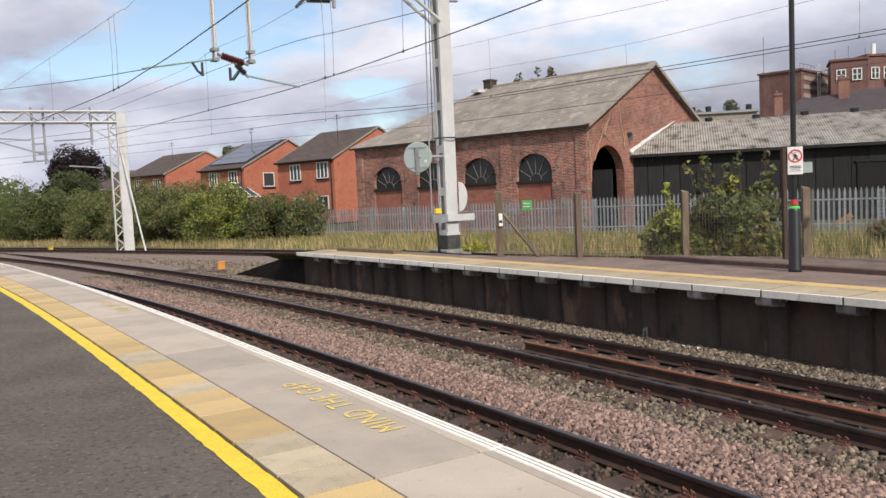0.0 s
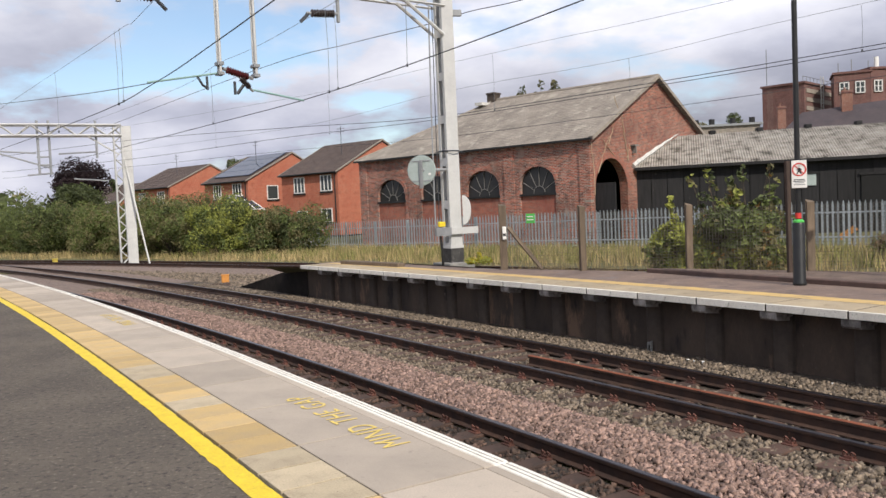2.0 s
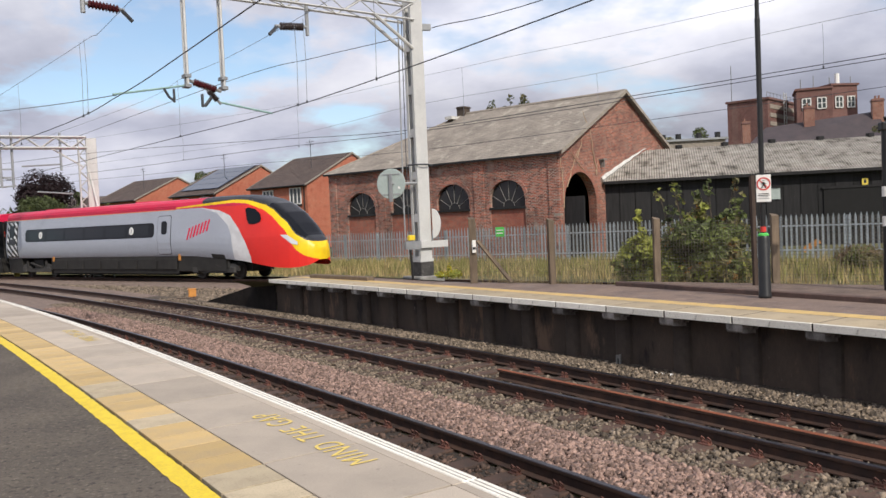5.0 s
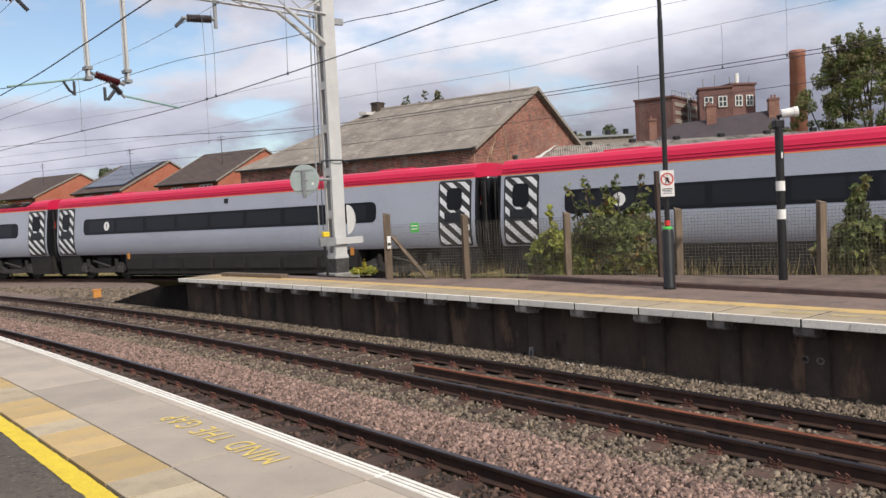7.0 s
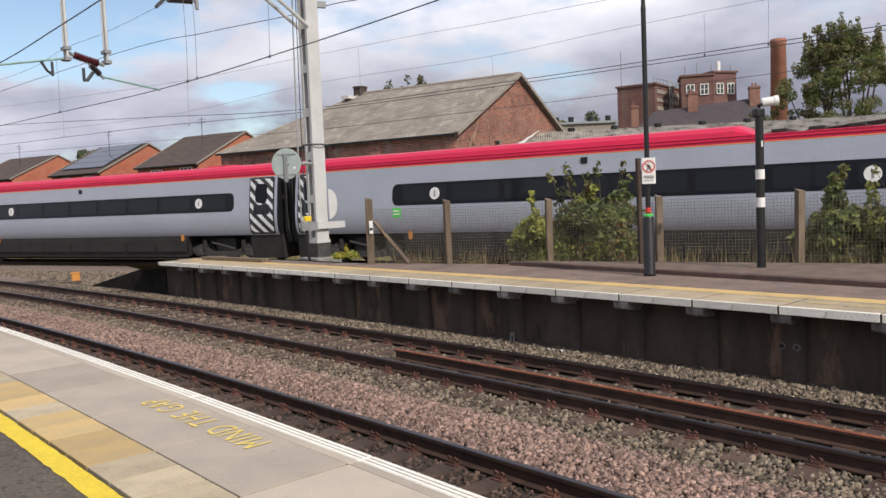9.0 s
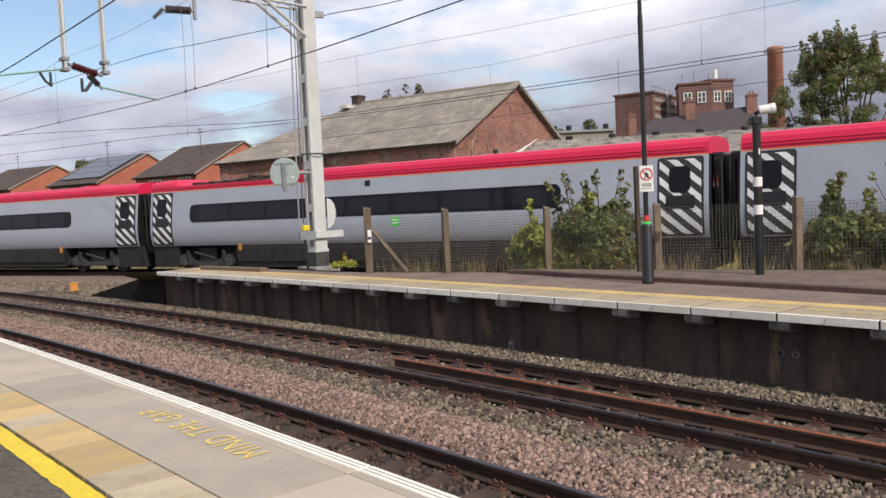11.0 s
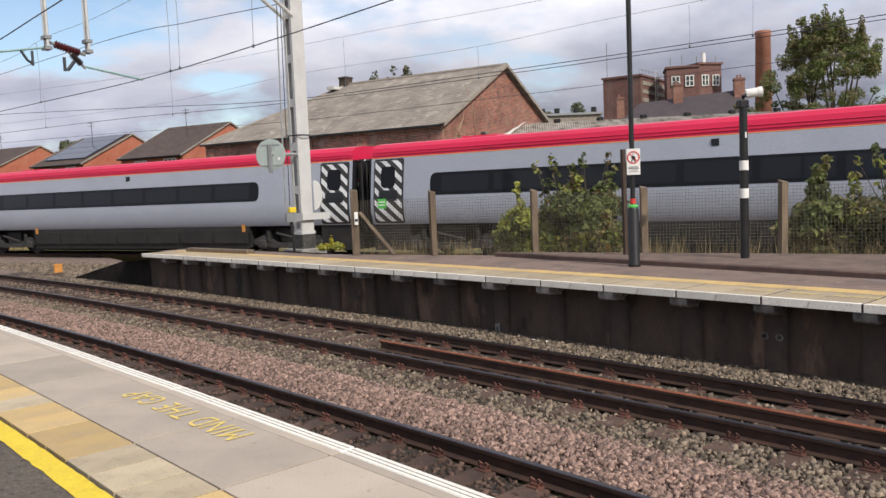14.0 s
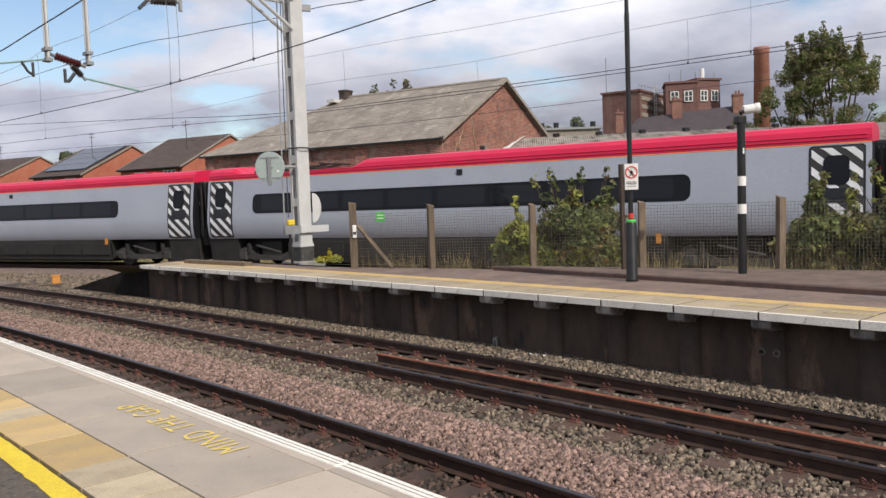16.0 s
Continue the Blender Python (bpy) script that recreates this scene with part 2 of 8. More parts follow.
BED_DARK = mat("dirty_shaded_bed", (0.062, 0.048, 0.038), (0.035, 0.028, 0.024), 18, 0.95, bump=1.0, fine=26, dist=0.04)
SOIL = mat("rough_grassland", (0.15, 0.135, 0.055), (0.085, 0.095, 0.035), 0.5, 0.95, bump=0.6, fine=8, spots=((0.22, 0.17, 0.085), 0.8, 0.55), dist=0.1)
GRASS_DRY = mat("dry_grass", (0.40, 0.305, 0.15), (0.26, 0.21, 0.095), 0.8, 0.9, bump=0, rand=0.45, island=True)
GRASS_GREEN = mat("green_grass", (0.22, 0.21, 0.066), (0.135, 0.145, 0.045), 0.5, 0.9, bump=0, rand=0.5, island=True)
GALV = mat("galvanised_steel", (0.60, 0.60, 0.58), (0.52, 0.52, 0.51), 2, 0.55, metal=0.1, bump=0.05)
GALV_DULL = mat("dull_galvanised", (0.34, 0.35, 0.36), (0.26, 0.27, 0.28), 4, 0.6, metal=0.2, bump=0.05, rand=0.15)
PALE = mat("palisade_steel", (0.36, 0.40, 0.42), (0.26, 0.29, 0.31), 3, 0.6, metal=0.15, bump=0.05, rand=0.25)
WIRE = mat("dark_wire", (0.07, 0.075, 0.085), None, 3, 0.6, metal=0.3, bump=0)
THIN_WIRE = mat("pale_wire", (0.25, 0.27, 0.30), None, 3, 0.6, metal=0.2, bump=0)
COPPER_GREEN = mat("verdigris_arm", (0.30, 0.46, 0.44), (0.22, 0.34, 0.33), 6, 0.6, bump=0.05)
INSUL = mat("brown_insulator", (0.085, 0.016, 0.018), (0.05, 0.012, 0.014), 10, 0.25, bump=0)
INSUL_DARK = mat("dark_insulator", (0.05, 0.04, 0.04), None, 10, 0.3, bump=0)
CONCRETE = mat("grey_concrete", (0.30, 0.29, 0.27), (0.20, 0.195, 0.185), 4, 0.9, bump=0.3)
BLACKPOLE = mat("black_pole_paint", (0.014, 0.014, 0.015), (0.022, 0.022, 0.022), 4, 0.4, bump=0.05)
SIGN_WHITE = mat("sign_white", (0.80, 0.79, 0.76), (0.72, 0.71, 0.68), 6, 0.5, bump=0)
SIGN_RED = mat("sign_red", (0.62, 0.05, 0.04), None, 6, 0.5, bump=0)
SIGN_YELLOW = mat("sign_yellow", (0.80, 0.62, 0.10), None, 6, 0.5, bump=0)
SIGN_DARK = mat("sign_black", (0.03, 0.03, 0.03), None, 6, 0.5, bump=0)
SIGN_GREY = mat("sign_back_grey", (0.40, 0.46, 0.44), (0.34, 0.40, 0.38), 5, 0.5, bump=0.02)
GREEN_TAG = mat("green_tag", (0.10, 0.52, 0.10), None, 6, 0.5, bump=0)
DARKWOOD = mat("dark_stained_wood", (0.085, 0.058, 0.045), (0.05, 0.036, 0.030), 3, 0.9, bump=0.5, fine=40, stretch=(4, 4, 0.6))
OLDWOOD = mat("weathered_post_wood", (0.20, 0.15, 0.105), (0.12, 0.09, 0.065), 3, 0.9, bump=0.6, fine=40, stretch=(4, 4, 0.6), rand=0.2)
MESHWIRE = mat("rusty_mesh_wire", (0.13, 0.115, 0.095), None, 3, 0.7, metal=0.2, bump=0)
ORANGE_BOX = mat("orange_box_paint", (0.62, 0.27, 0.06), (0.52, 0.22, 0.05), 6, 0.6, bump=0.1)
SHED_BRICK = brick_mat("old_sooty_brick", (0.46, 0.118, 0.066), (0.085, 0.036, 0.029), (0.44, 0.37, 0.31), (0.29, 0.095), soot=(0.055, 0.037, 0.031), bloom=(0.46, 0.37, 0.31))
GABLE_BRICK = brick_mat("red_gable_brick", (0.40, 0.102, 0.058), (0.105, 0.038, 0.030), (0.38, 0.29, 0.23), (0.29, 0.095), soot=(0.10, 0.040, 0.032), bloom=(0.30, 0.19, 0.15))
INFILL_BRICK = brick_mat("infill_brick", (0.42, 0.105, 0.058), (0.24, 0.066, 0.044), (0.26, 0.19, 0.15), soot=(0.25, 0.07, 0.05))
HOUSE_BRICK = brick_mat("orange_red_house_brick", (0.46, 0.128, 0.068), (0.36, 0.096, 0.054), (0.42, 0.20, 0.13), soot=(0.36, 0.095, 0.055), bump=0.2)
FACTORY_BRICK = brick_mat("plum_factory_brick", (0.165, 0.066, 0.056), (0.125, 0.052, 0.047), (0.2, 0.13, 0.11), soot=(0.10, 0.048, 0.045), bump=0.2)
SLATE_OLD = mat("lichened_slate", (0.30, 0.262, 0.22), (0.19, 0.166, 0.142), 0.7, 0.88, bump=0.6, fine=9, spots=[((0.36, 0.325, 0.27), 1.1, 0.55), ((0.44, 0.41, 0.35), 7, 0.62), ((0.105, 0.092, 0.078), 5, 0.61)], rand=0.1, dist=0.05)
HOUSE_TILE = mat("brown_roof_tile", (0.120, 0.088, 0.076), (0.088, 0.067, 0.060), 1.0, 0.85, bump=0.5, fine=10, spots=((0.155, 0.12, 0.10), 4, 0.58), dist=0.05)
ASBESTOS = mat("corrugated_asbestos", (0.42, 0.39, 0.345), (0.22, 0.20, 0.17), 1.3, 0.9, bump=0.5, fine=12, spots=[((0.075, 0.066, 0.052), 1.3, 0.55), ((0.50, 0.47, 0.42), 4, 0.62)], rand=0.12, dist=0.04)
BLACKWOOD = mat("tarred_boards", (0.022, 0.021, 0.022), (0.012, 0.012, 0.013), 2, 0.85, bump=0.4, fine=18, spots=((0.15, 0.14, 0.13), 2.2, 0.66), rand=0.25, stretch=(3, 3, 0.35))
PALE_STEM = mat("dead_creeper", (0.50, 0.37, 0.25), (0.38, 0.28, 0.19), 3, 0.9, bump=0.2)
STONE_TRIM = mat("dirty_stone_trim", (0.34, 0.30, 0.25), (0.24, 0.21, 0.18), 3, 0.9, bump=0.3)
WHITE_FLASH = mat("white_flashing", (0.66, 0.65, 0.61), (0.50, 0.49, 0.46), 3, 0.7, bump=0.2)
HATCH_DARK = mat("hatch_charcoal", (0.040, 0.040, 0.039), None, 2, 0.45, bump=0)
FOOTING = mat("blackened_concrete", (0.070, 0.067, 0.064), (0.035, 0.034, 0.033), 5, 0.9, bump=0.4, spots=((0.17, 0.16, 0.15), 6, 0.60))
BED_FAR = mat("trodden_pinkish_ballast", (0.27, 0.20, 0.165), (0.165, 0.125, 0.104), 5, 0.95, bump=1.0, fine=14, spots=((0.09, 0.07, 0.058), 9, 0.58), dist=0.05)
# flat near-black: the shade of unlit interiors put into a colour
DARKGAP = mat("interior_shade_black", (0.012, 0.012, 0.012), None, 3, 0.9, bump=0)
WINGLASS = glass_mat("dusty_window_glass", (0.022, 0.022, 0.022), 0.25)
HOUSEGLASS = glass_mat("house_window_glass", (0.05, 0.06, 0.06), 0.1)
IRON = mat("iron_glazing_bar", (0.22, 0.21, 0.195), None, 6, 0.7, bump=0.1)
UPVC = mat("white_upvc", (0.80, 0.79, 0.76), None, 6, 0.4, bump=0)
SOLAR = glass_mat("solar_cell", (0.035, 0.05, 0.085), 0.12)
BLACKPIPE = mat("black_gutter", (0.02, 0.02, 0.02), None, 6, 0.5, bump=0)
TRAIN_GREY = mat("train_silver_paint", (0.405, 0.432, 0.495), (0.37, 0.395, 0.455), 0.6, 0.30, metal=0.12, bump=0.02, spots=((0.30, 0.315, 0.345), 0.9, 0.66), spec=0.5)
TRAIN_RED = mat("train_red_paint", (0.68, 0.016, 0.075), (0.58, 0.015, 0.062), 0.8, 0.42, bump=0.02, spots=[((0.42, 0.02, 0.04), 0.8, 0.62), ((0.13, 0.018, 0.028), 1.7, 0.62)], stretch=(0.35, 1.6, 3.0))
TRAIN_ORANGE = mat("orange_cantrail_stripe", (0.85, 0.30, 0.08), None, 3, 0.4, bump=0)
NOSE_RED = mat("nose_red_paint", (0.74, 0.030, 0.022), (0.68, 0.026, 0.020), 0.8, 0.32, bump=0.02)
TRAIN_YELLOW = mat("train_warning_yellow", (0.88, 0.58, 0.01), None, 2, 0.35, bump=0)
TRAIN_WHITE = mat("train_white_swoosh", (0.72, 0.72, 0.73), None, 2, 0.35, bump=0)
TRAIN_BLACK = mat("train_black_panel", (0.014, 0.015, 0.018), None, 2, 0.3, bump=0)
TRAIN_CHARCOAL = mat("train_charcoal_roof", (0.030, 0.032, 0.038), (0.022, 0.024, 0.028), 2, 0.4, bump=0.02)
TRAIN_UNDER = mat("grimy_underframe", (0.030, 0.028, 0.026), (0.018, 0.017, 0.016), 2, 0.8, bump=0.3, fine=20)
TRAIN_PIPE = mat("grimy_bogie_steel", (0.060, 0.057, 0.054), (0.035, 0.033, 0.031), 4, 0.7, bump=0.3, fine=30)
TRAIN_GLASS = glass_mat("tinted_train_glass", (0.009, 0.010, 0.013), 0.12, 0.16)
TRAIN_PANE = glass_mat("train_saloon_pane", (0.012, 0.014, 0.018), 0.06, 0.22)
HATCH_WHITE = mat("hatch_white", (0.82, 0.83, 0.84), None, 2, 0.4, bump=0)
LAMP_LENS = glass_mat("headlamp_lens", (0.55, 0.57, 0.6), 0.1)
BARK = mat("bark", (0.085, 0.065, 0.048), (0.05, 0.04, 0.03), 6, 0.9, bump=0.6, fine=30)


# ------------------------------------------------------------------ mesh helpers
C1, C2 = Vector((-213.29, -129.68)), Vector((-212.37, -212.95))  # centres of the two curves
RAIL1, RAIL2 = -0.917, -0.79  # rail heads of the platform lines and of the through line


def polar(r, a, z=0.0, c=C1):
    a = radians(a)
    return Vector((c.x + r * math.cos(a), c.y + r * math.sin(a), z))


class Build:
    """Collects vertices, faces and material slots for one mesh."""

    def __init__(self):
        self.v, self.f, self.m, self.mats, self.smooth = [], [], [], [], False

    def slot(self, material):
        if material not in self.mats:
            self.mats.append(material)
        return self.mats.index(material)

    def face(self, pts, material):
        n = len(self.v)
        self.v += [tuple(p) for p in pts]
        self.f.append(tuple(range(n, n + len(pts))))
        self.m.append(self.slot(material))

    def grid(self, rows, material, closed=False, cap=False):
        n, k = len(self.v), len(rows[0])
        s = self.slot(material)
        for r in rows:
            self.v += [tuple(p) for p in r]
        for i in range(len(rows) - 1):
            for j in range(k if closed else k - 1):
                q = (j + 1) % k
                self.f.append((n + i * k + j, n + i * k + q, n + (i + 1) * k + q, n + (i + 1) * k + j))
                self.m.append(s)
        if cap:
            self.f.append(tuple(reversed(range(n, n + k))))
            self.f.append(tuple(range(n + (len(rows) - 1) * k, n + len(rows) * k)))
            self.m += [s, s]

    def box(self, x0, x1, y0, y1, z0, z1, material, M=None, bev=0.0):
        b = bev
        if b:
            ring = lambda z, o: [(x0 + o, y0 + b, z), (x0 + b, y0 + o, z), (x1 - b, y0 + o, z), (x1 - o, y0 + b, z), (x1 - o, y1 - b, z), (x1 - b, y1 - o, z), (x0 + b, y1 - o, z), (x0 + o, y1 - b, z)]
            rows = [ring(z0, b * 0.6), ring(z0 + b, 0), ring(z1 - b, 0), ring(z1, b * 0.6)]
        else:
            ring = lambda z: [(x0, y0, z), (x1, y0, z), (x1, y1, z), (x0, y1, z)]
            rows = [ring(z0), ring(z1)]
        if M is not None:
            rows = [[M @ Vector(p) for p in r] for r in rows]
        self.grid(rows, material, closed=True, cap=True)

    def tube(self, pts, r, material, sides=8, r1=None):
        pts = [Vector(p) for p in pts]
        rows = []
        for i, p in enumerate(pts):
            d = (pts[min(i + 1, len(pts) - 1)] - pts[max(i - 1, 0)]).normalized()
            s = d.cross(Vector((0, 0, 1)) if abs(d.z) < 0.95 else Vector((1, 0, 0))).normalized()
            u = s.cross(d)
            rr = r if r1 is None else r + (r1 - r) * i / (len(pts) - 1)
            rows.append([p + (s * math.cos(2 * math.pi * k / sides) + u * math.sin(2 * math.pi * k / sides)) * rr for k in range(sides)])
        self.grid(rows, material, closed=True, cap=True)

    def sweep(self, prof, a0, a1, step, material, c=C1, closed=False, cap=True):
        """A profile of (radius, z) drawn along the arc from a0 to a1 degrees."""
        n = max(1, math.ceil(abs(a1 - a0) / step))
        rows = [[polar(r, a0 + (a1 - a0) * i / n, z, c) for r, z in prof] for i in range(n + 1)]
        self.grid(rows, material, closed=closed, cap=cap and closed)

    def mesh(self, name, fix=True):
        me = bpy.data.meshes.new(name)
        me.from_pydata(self.v, [], self.f)
        for m in self.mats:
            me.materials.append(m)
        me.polygons.foreach_set("material_index", self.m)
        if fix:
            bm = bmesh.new()
            bm.from_mesh(me)
            bmesh.ops.recalc_face_normals(bm, faces=bm.faces)
            bm.to_mesh(me)
            bm.free()
        if self.smooth:
            me.polygons.foreach_set("use_smooth", [True] * len(me.polygons))
        me.update()
        return me

    def done(self, name, parent=None, label="", fix=True, at=None):
        ob = new(name, self.mesh(name, fix))
        if parent is not None:
            ob.parent = parent
        if at is not None:
            ob.matrix_basis = at
        if label:
            tagged(ob, label)
        return ob


def hub(name, label, category, m=None, group="", kind=""):
    """An Empty at a thing's base, which its parts hang from."""
    ob = new(name)
    ob.empty_display_size = 0.2
    if m is not None:
        ob.matrix_basis = m
    return tagged(ob, label, category, group, kind)


def share(ob_name, me, parent, m, label=""):
    """Another piece on a mesh that alike pieces share."""
    ob = new(ob_name, me)
    ob.parent = parent
    ob.matrix_basis = m
    if label:
        tagged(ob, label)
    return ob


def turned(p, a):
    return Matrix.Translation(p) @ Matrix.Rotation(radians(a), 4, "Z")


# ------------------------------------------------------------------ ground
def ground():
    b = Build()
    rows = []
    for y in (-1500, -300, -60, -20, 0, 20, 40, 60, 90, 130, 200, 400, 900, 2200):
        row = []
        for x in (-2500, -900, -400, -200, -100, -60, -30, 0, 30, 60, 100, 200, 400, 900, 2500):
            d = math.hypot(x, y)
            z = -1.12 + (0.0 if y < 50 else min((d - 60) * 0.02, 7.0) if d > 60 else 0.0)
            row.append((x, y, z))
        rows.append(row)
    b.grid(rows, SOIL)
    b.smooth = True
    return tagged(b.done("ground"), "rough grassy railway land reaching to the horizon", "ground", kind="structure")


ground()


# ------------------------------------------------------------------ platforms
NEAR_EDGE, FAR_EDGE = 252.37, 259.23


def near_platform():
    base = hub("platform_near", "curved station platform with worn asphalt and slab edge", "platform", kind="structure")
    b = Build()
    b.sweep([(222.0, -1.1), (222.0, 0.0), (250.99, 0.0)], 22, 44, 0.25, ASPHALT)
    b.done("asphalt", base)
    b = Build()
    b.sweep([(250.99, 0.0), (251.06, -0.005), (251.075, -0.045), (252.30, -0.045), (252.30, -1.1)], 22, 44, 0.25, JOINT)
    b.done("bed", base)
    b = Build()  # painted line with a hand-painted wavering edge
    rnd = random.Random(3)
    rows = []
    for i in range(1101):
        a = 22 + 22 * i / 1100
        rows.append([polar(250.915 + rnd.uniform(-0.007, 0.007), a, 0.004), polar(251.050 + rnd.uniform(-0.004, 0.004), a, 0.004)])
    b.grid(rows, YELLOW)
    b.done("painted_line", base, "bright yellow painted safety line")
    return base


PLAT_NEAR = near_platform()


RAMP_TOP = mat("black_ramp", (0.030, 0.025, 0.022), (0.015, 0.013, 0.012), 2, 0.95, bump=0.5, fine=30, spots=((0.055, 0.043, 0.035), 6, 0.62), spec=0.1)
GRAVEL_STRIP = mat("brown_gravel", (0.21, 0.150, 0.118), (0.125, 0.092, 0.076), 3, 0.95, bump=1.0, fine=40, spots=((0.32, 0.25, 0.19), 24, 0.58), dist=0.02)
KERB_BRICK = mat("brown_kerb_brick", (0.135, 0.085, 0.07), (0.085, 0.058, 0.05), 4, 0.9, bump=0.3, fine=30)


def far_platform():
    base = hub("platform_far", "curved station platform with white coping and sooty concrete face", "platform", kind="structure")
    # fence line at the back, as a radius that grows towards the open end of the platform
    b = Build()
    rows = []
    for i in range(73):
        a = 22.0 + 14.4 * i / 72
        back = 265.6 - (a - 31.5) * 1.32 if a > 31.5 else 265.6
        back = max(back, 261.0)
        rows.append([polar(259.95, a, -0.004), polar(261.2, a, -0.004), polar(back, a, -0.004), polar(back + 0.1, a, -1.1)])
    b.grid(rows, FAR_TOP)
    b.done("surface", base)
    b = Build()
    b.sweep([(260.02, 0.003), (260.36, 0.003)], 22, 36.3, 0.3, BUFF_LINE)
    b.done("painted_line", base, "faded buff-yellow paved safety band")
    b = Build()  # face wall
    b.sweep([(259.62, -0.09), (259.62, -1.2)], 22, 36.4, 0.25, FACE)
    b.sweep([(259.62, -0.09), (260.2, -0.09)], 22, 36.4, 0.25, FACE)
    b.done("face_wall", base)
    # end ramp
    b = Build()
    top = [polar(r, 36.4, -0.01) for r in (259.60, 261.1)]
    bot = [polar(r, 37.62, -1.02) for r in (259.62, 261.0)]
    b.face([top[0], top[1], bot[1], bot[0]], RAMP_TOP)
    b.face([top[0], bot[0], polar(259.62, 37.62, -1.2), polar(259.60, 36.4, -1.2)], RAMP_TOP)
    b.face([top[1], polar(261.1, 36.4, -1.2), polar(261.0, 37.6, -1.2), bot[1]], RAMP_TOP)
    b.done("end_ramp", base, "black sloping end ramp", fix=False)
    # kerb along the back of the walking surface
    b = Build()
    rows = []
    for i in range(50):
        a = 24.0 + 9.95 * i / 49
        r = 262.05 - (33.88 - a) * 0.30
        rows.append([polar(r, a, -0.01), polar(r, a, 0.07), polar(r + 0.02, a, 0.085), polar(r + 0.14, a, 0.085), polar(r + 0.14, a, -0.01)])
    b.grid(rows, KERB_BRICK)
    b.done("kerb", base, "low dark brick kerb")
    b = Build()
    rows = []
    for i in range(50):
        a = 24.0 + 9.95 * i / 49
        r = 262.05 - (33.88 - a) * 0.30 + 0.13
        back = 265.5 - max(0.0, a - 31.5) * 1.32
        rows.append([polar(r + (back - r) * k / 3, a, 0.078) for k in range(4)] + [polar(back + 0.05, a, -0.3)])
    b.grid(rows, GRAVEL_STRIP)
    b.done("raised_strip", base, "raised strip of brown gravel behind the kerb")
    return base


PLAT_FAR = far_platform()


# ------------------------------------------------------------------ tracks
# lighter copy of the rail rust, with a sunlit web put into its brown
RUST_LIT = mat("sunlit_brown_rust", (0.080, 0.043, 0.029), (0.045, 0.027, 0.021), 4, 0.85, bump=0.4, fine=50)


def rail_profile(r, z):
    """A flat-bottom rail: foot, web and head, as (radius, z)."""
    return [(r - 0.07, z - 0.158), (r - 0.07, z - 0.147), (r - 0.012, z - 0.130), (r - 0.010, z - 0.05), (r - 0.035, z - 0.036), (r - 0.036, z - 0.006), (r - 0.028, z),
            (r + 0.028, z), (r + 0.036, z - 0.006), (r + 0.035, z - 0.036), (r + 0.010, z - 0.05), (r + 0.012, z - 0.130), (r + 0.07, z - 0.147), (r + 0.07, z - 0.158)]


def rail(name, r, z, a0, a1, parent, head=RAILTOP, web=RUST, c=C1, label="", step=0.25):
    b = Build()
    p = rail_profile(r, z)
    b.sweep(p[:6], a0, a1, step, web, c)
    b.sweep(p[5:9], a0, a1, step, head, c)
    b.sweep(p[8:], a0, a1, step, web, c)
    return b.done(name, parent, label)


T1F, T2N, T2F = 254.78, 256.99, 258.49  # rail centres by radius
T1N = T1F - 1.505


def tracks():
    made = []
    for name, r0, r1 in (("near", T1N, T1F), ("far", T2N, T2F)):
        t = hub("track", "curved railway track with dark rusty rails on sleepers", "track", group="platform lines", kind="structure")
        rail("rail", r0, RAIL1, 22, 47, t)
        rail("rail", r1, RAIL1, 22, 47, t)
        made.append(t)
    far = made[1]
    # check rails inside both running rails
    rail("check_rail", T2N + 0.63, RAIL1 - 0.004, 22, 33.62, far, RUST_BRIGHT, RUST_LIT, label="orange-rusted check rail")
    t = hub("track", "through railway track behind the far platform", "track", group="through line", kind="structure")
    for r in (323.6 - 0.7525, 323.6 + 0.7525):
        rail("rail", r, RAIL2, 36, 66, t, c=C2, step=0.4)
    made.append(t)
    return made


TRACKS = tracks()


def ballast_beds():
    b = Build()
    b.sweep([(252.30, -1.108), (254.72, -1.108)], 22, 47, 0.3, BED_DARK)
    tagged(b.done("ballast_bed"), "oily brown ballast bed beside the platform", "ballast", kind="structure")
    b = Build()
    prof = [(254.72, -1.13), (254.95, -1.10), (255.6, -1.06), (256.1, -1.09), (256.45, -1.110)]
    b.sweep(prof, 22, 38.2, 0.3, BED_PINK)
    b.sweep(prof, 38.2, 47, 0.3, BED_FAR)
    tagged(b.done("ballast_bed"), "pinkish granite ballast bed between the tracks", "ballast", kind="structure")
    b = Build()
    prof = [(256.45, -1.110), (257.0, -1.115), (258.6, -1.115), (259.0, -1.02), (259.64, -0.99), (259.7, -1.15)]
    b.sweep(prof, 22, 38.6, 0.3, BED_GREY)
    b.sweep(prof, 38.6, 47, 0.3, BED_FAR)
    tagged(b.done("ballast_bed"), "grey ballast bed under the far track", "ballast", kind="structure")
    b = Build()
    b.sweep([(319.6, -1.13), (321.6, -0.96), (325.6, -0.96), (327.5, -1.13)], 36, 66, 0.3, BED_FAR, C2)
    tagged(b.done("ballast_bed"), "weathered ballast bed under the through line", "ballast", kind="structure")
    b = Build()  # junction area to the open end
    b.face([polar(259.6, 37.4, -1.06), polar(259.6, 47, -1.06), polar(268.0, 47, -1.06), polar(263.5, 37.4, -1.06)], BED_FAR)
    tagged(b.done("ballast_bed", fix=False), "grey ballast beyond the end of the platform", "ballast", kind="structure")


ballast_beds()


# ------------------------------------------------------------------ goods shed
U = Vector((math.cos(radians(139.5)), math.sin(radians(139.5)), 0))  # along the long wall, away
V = Vector((math.cos(radians(49.5)), math.sin(radians(49.5)), 0))  # along the gable, away
SHED_AT = Vector((8.70, 48.22, 0))


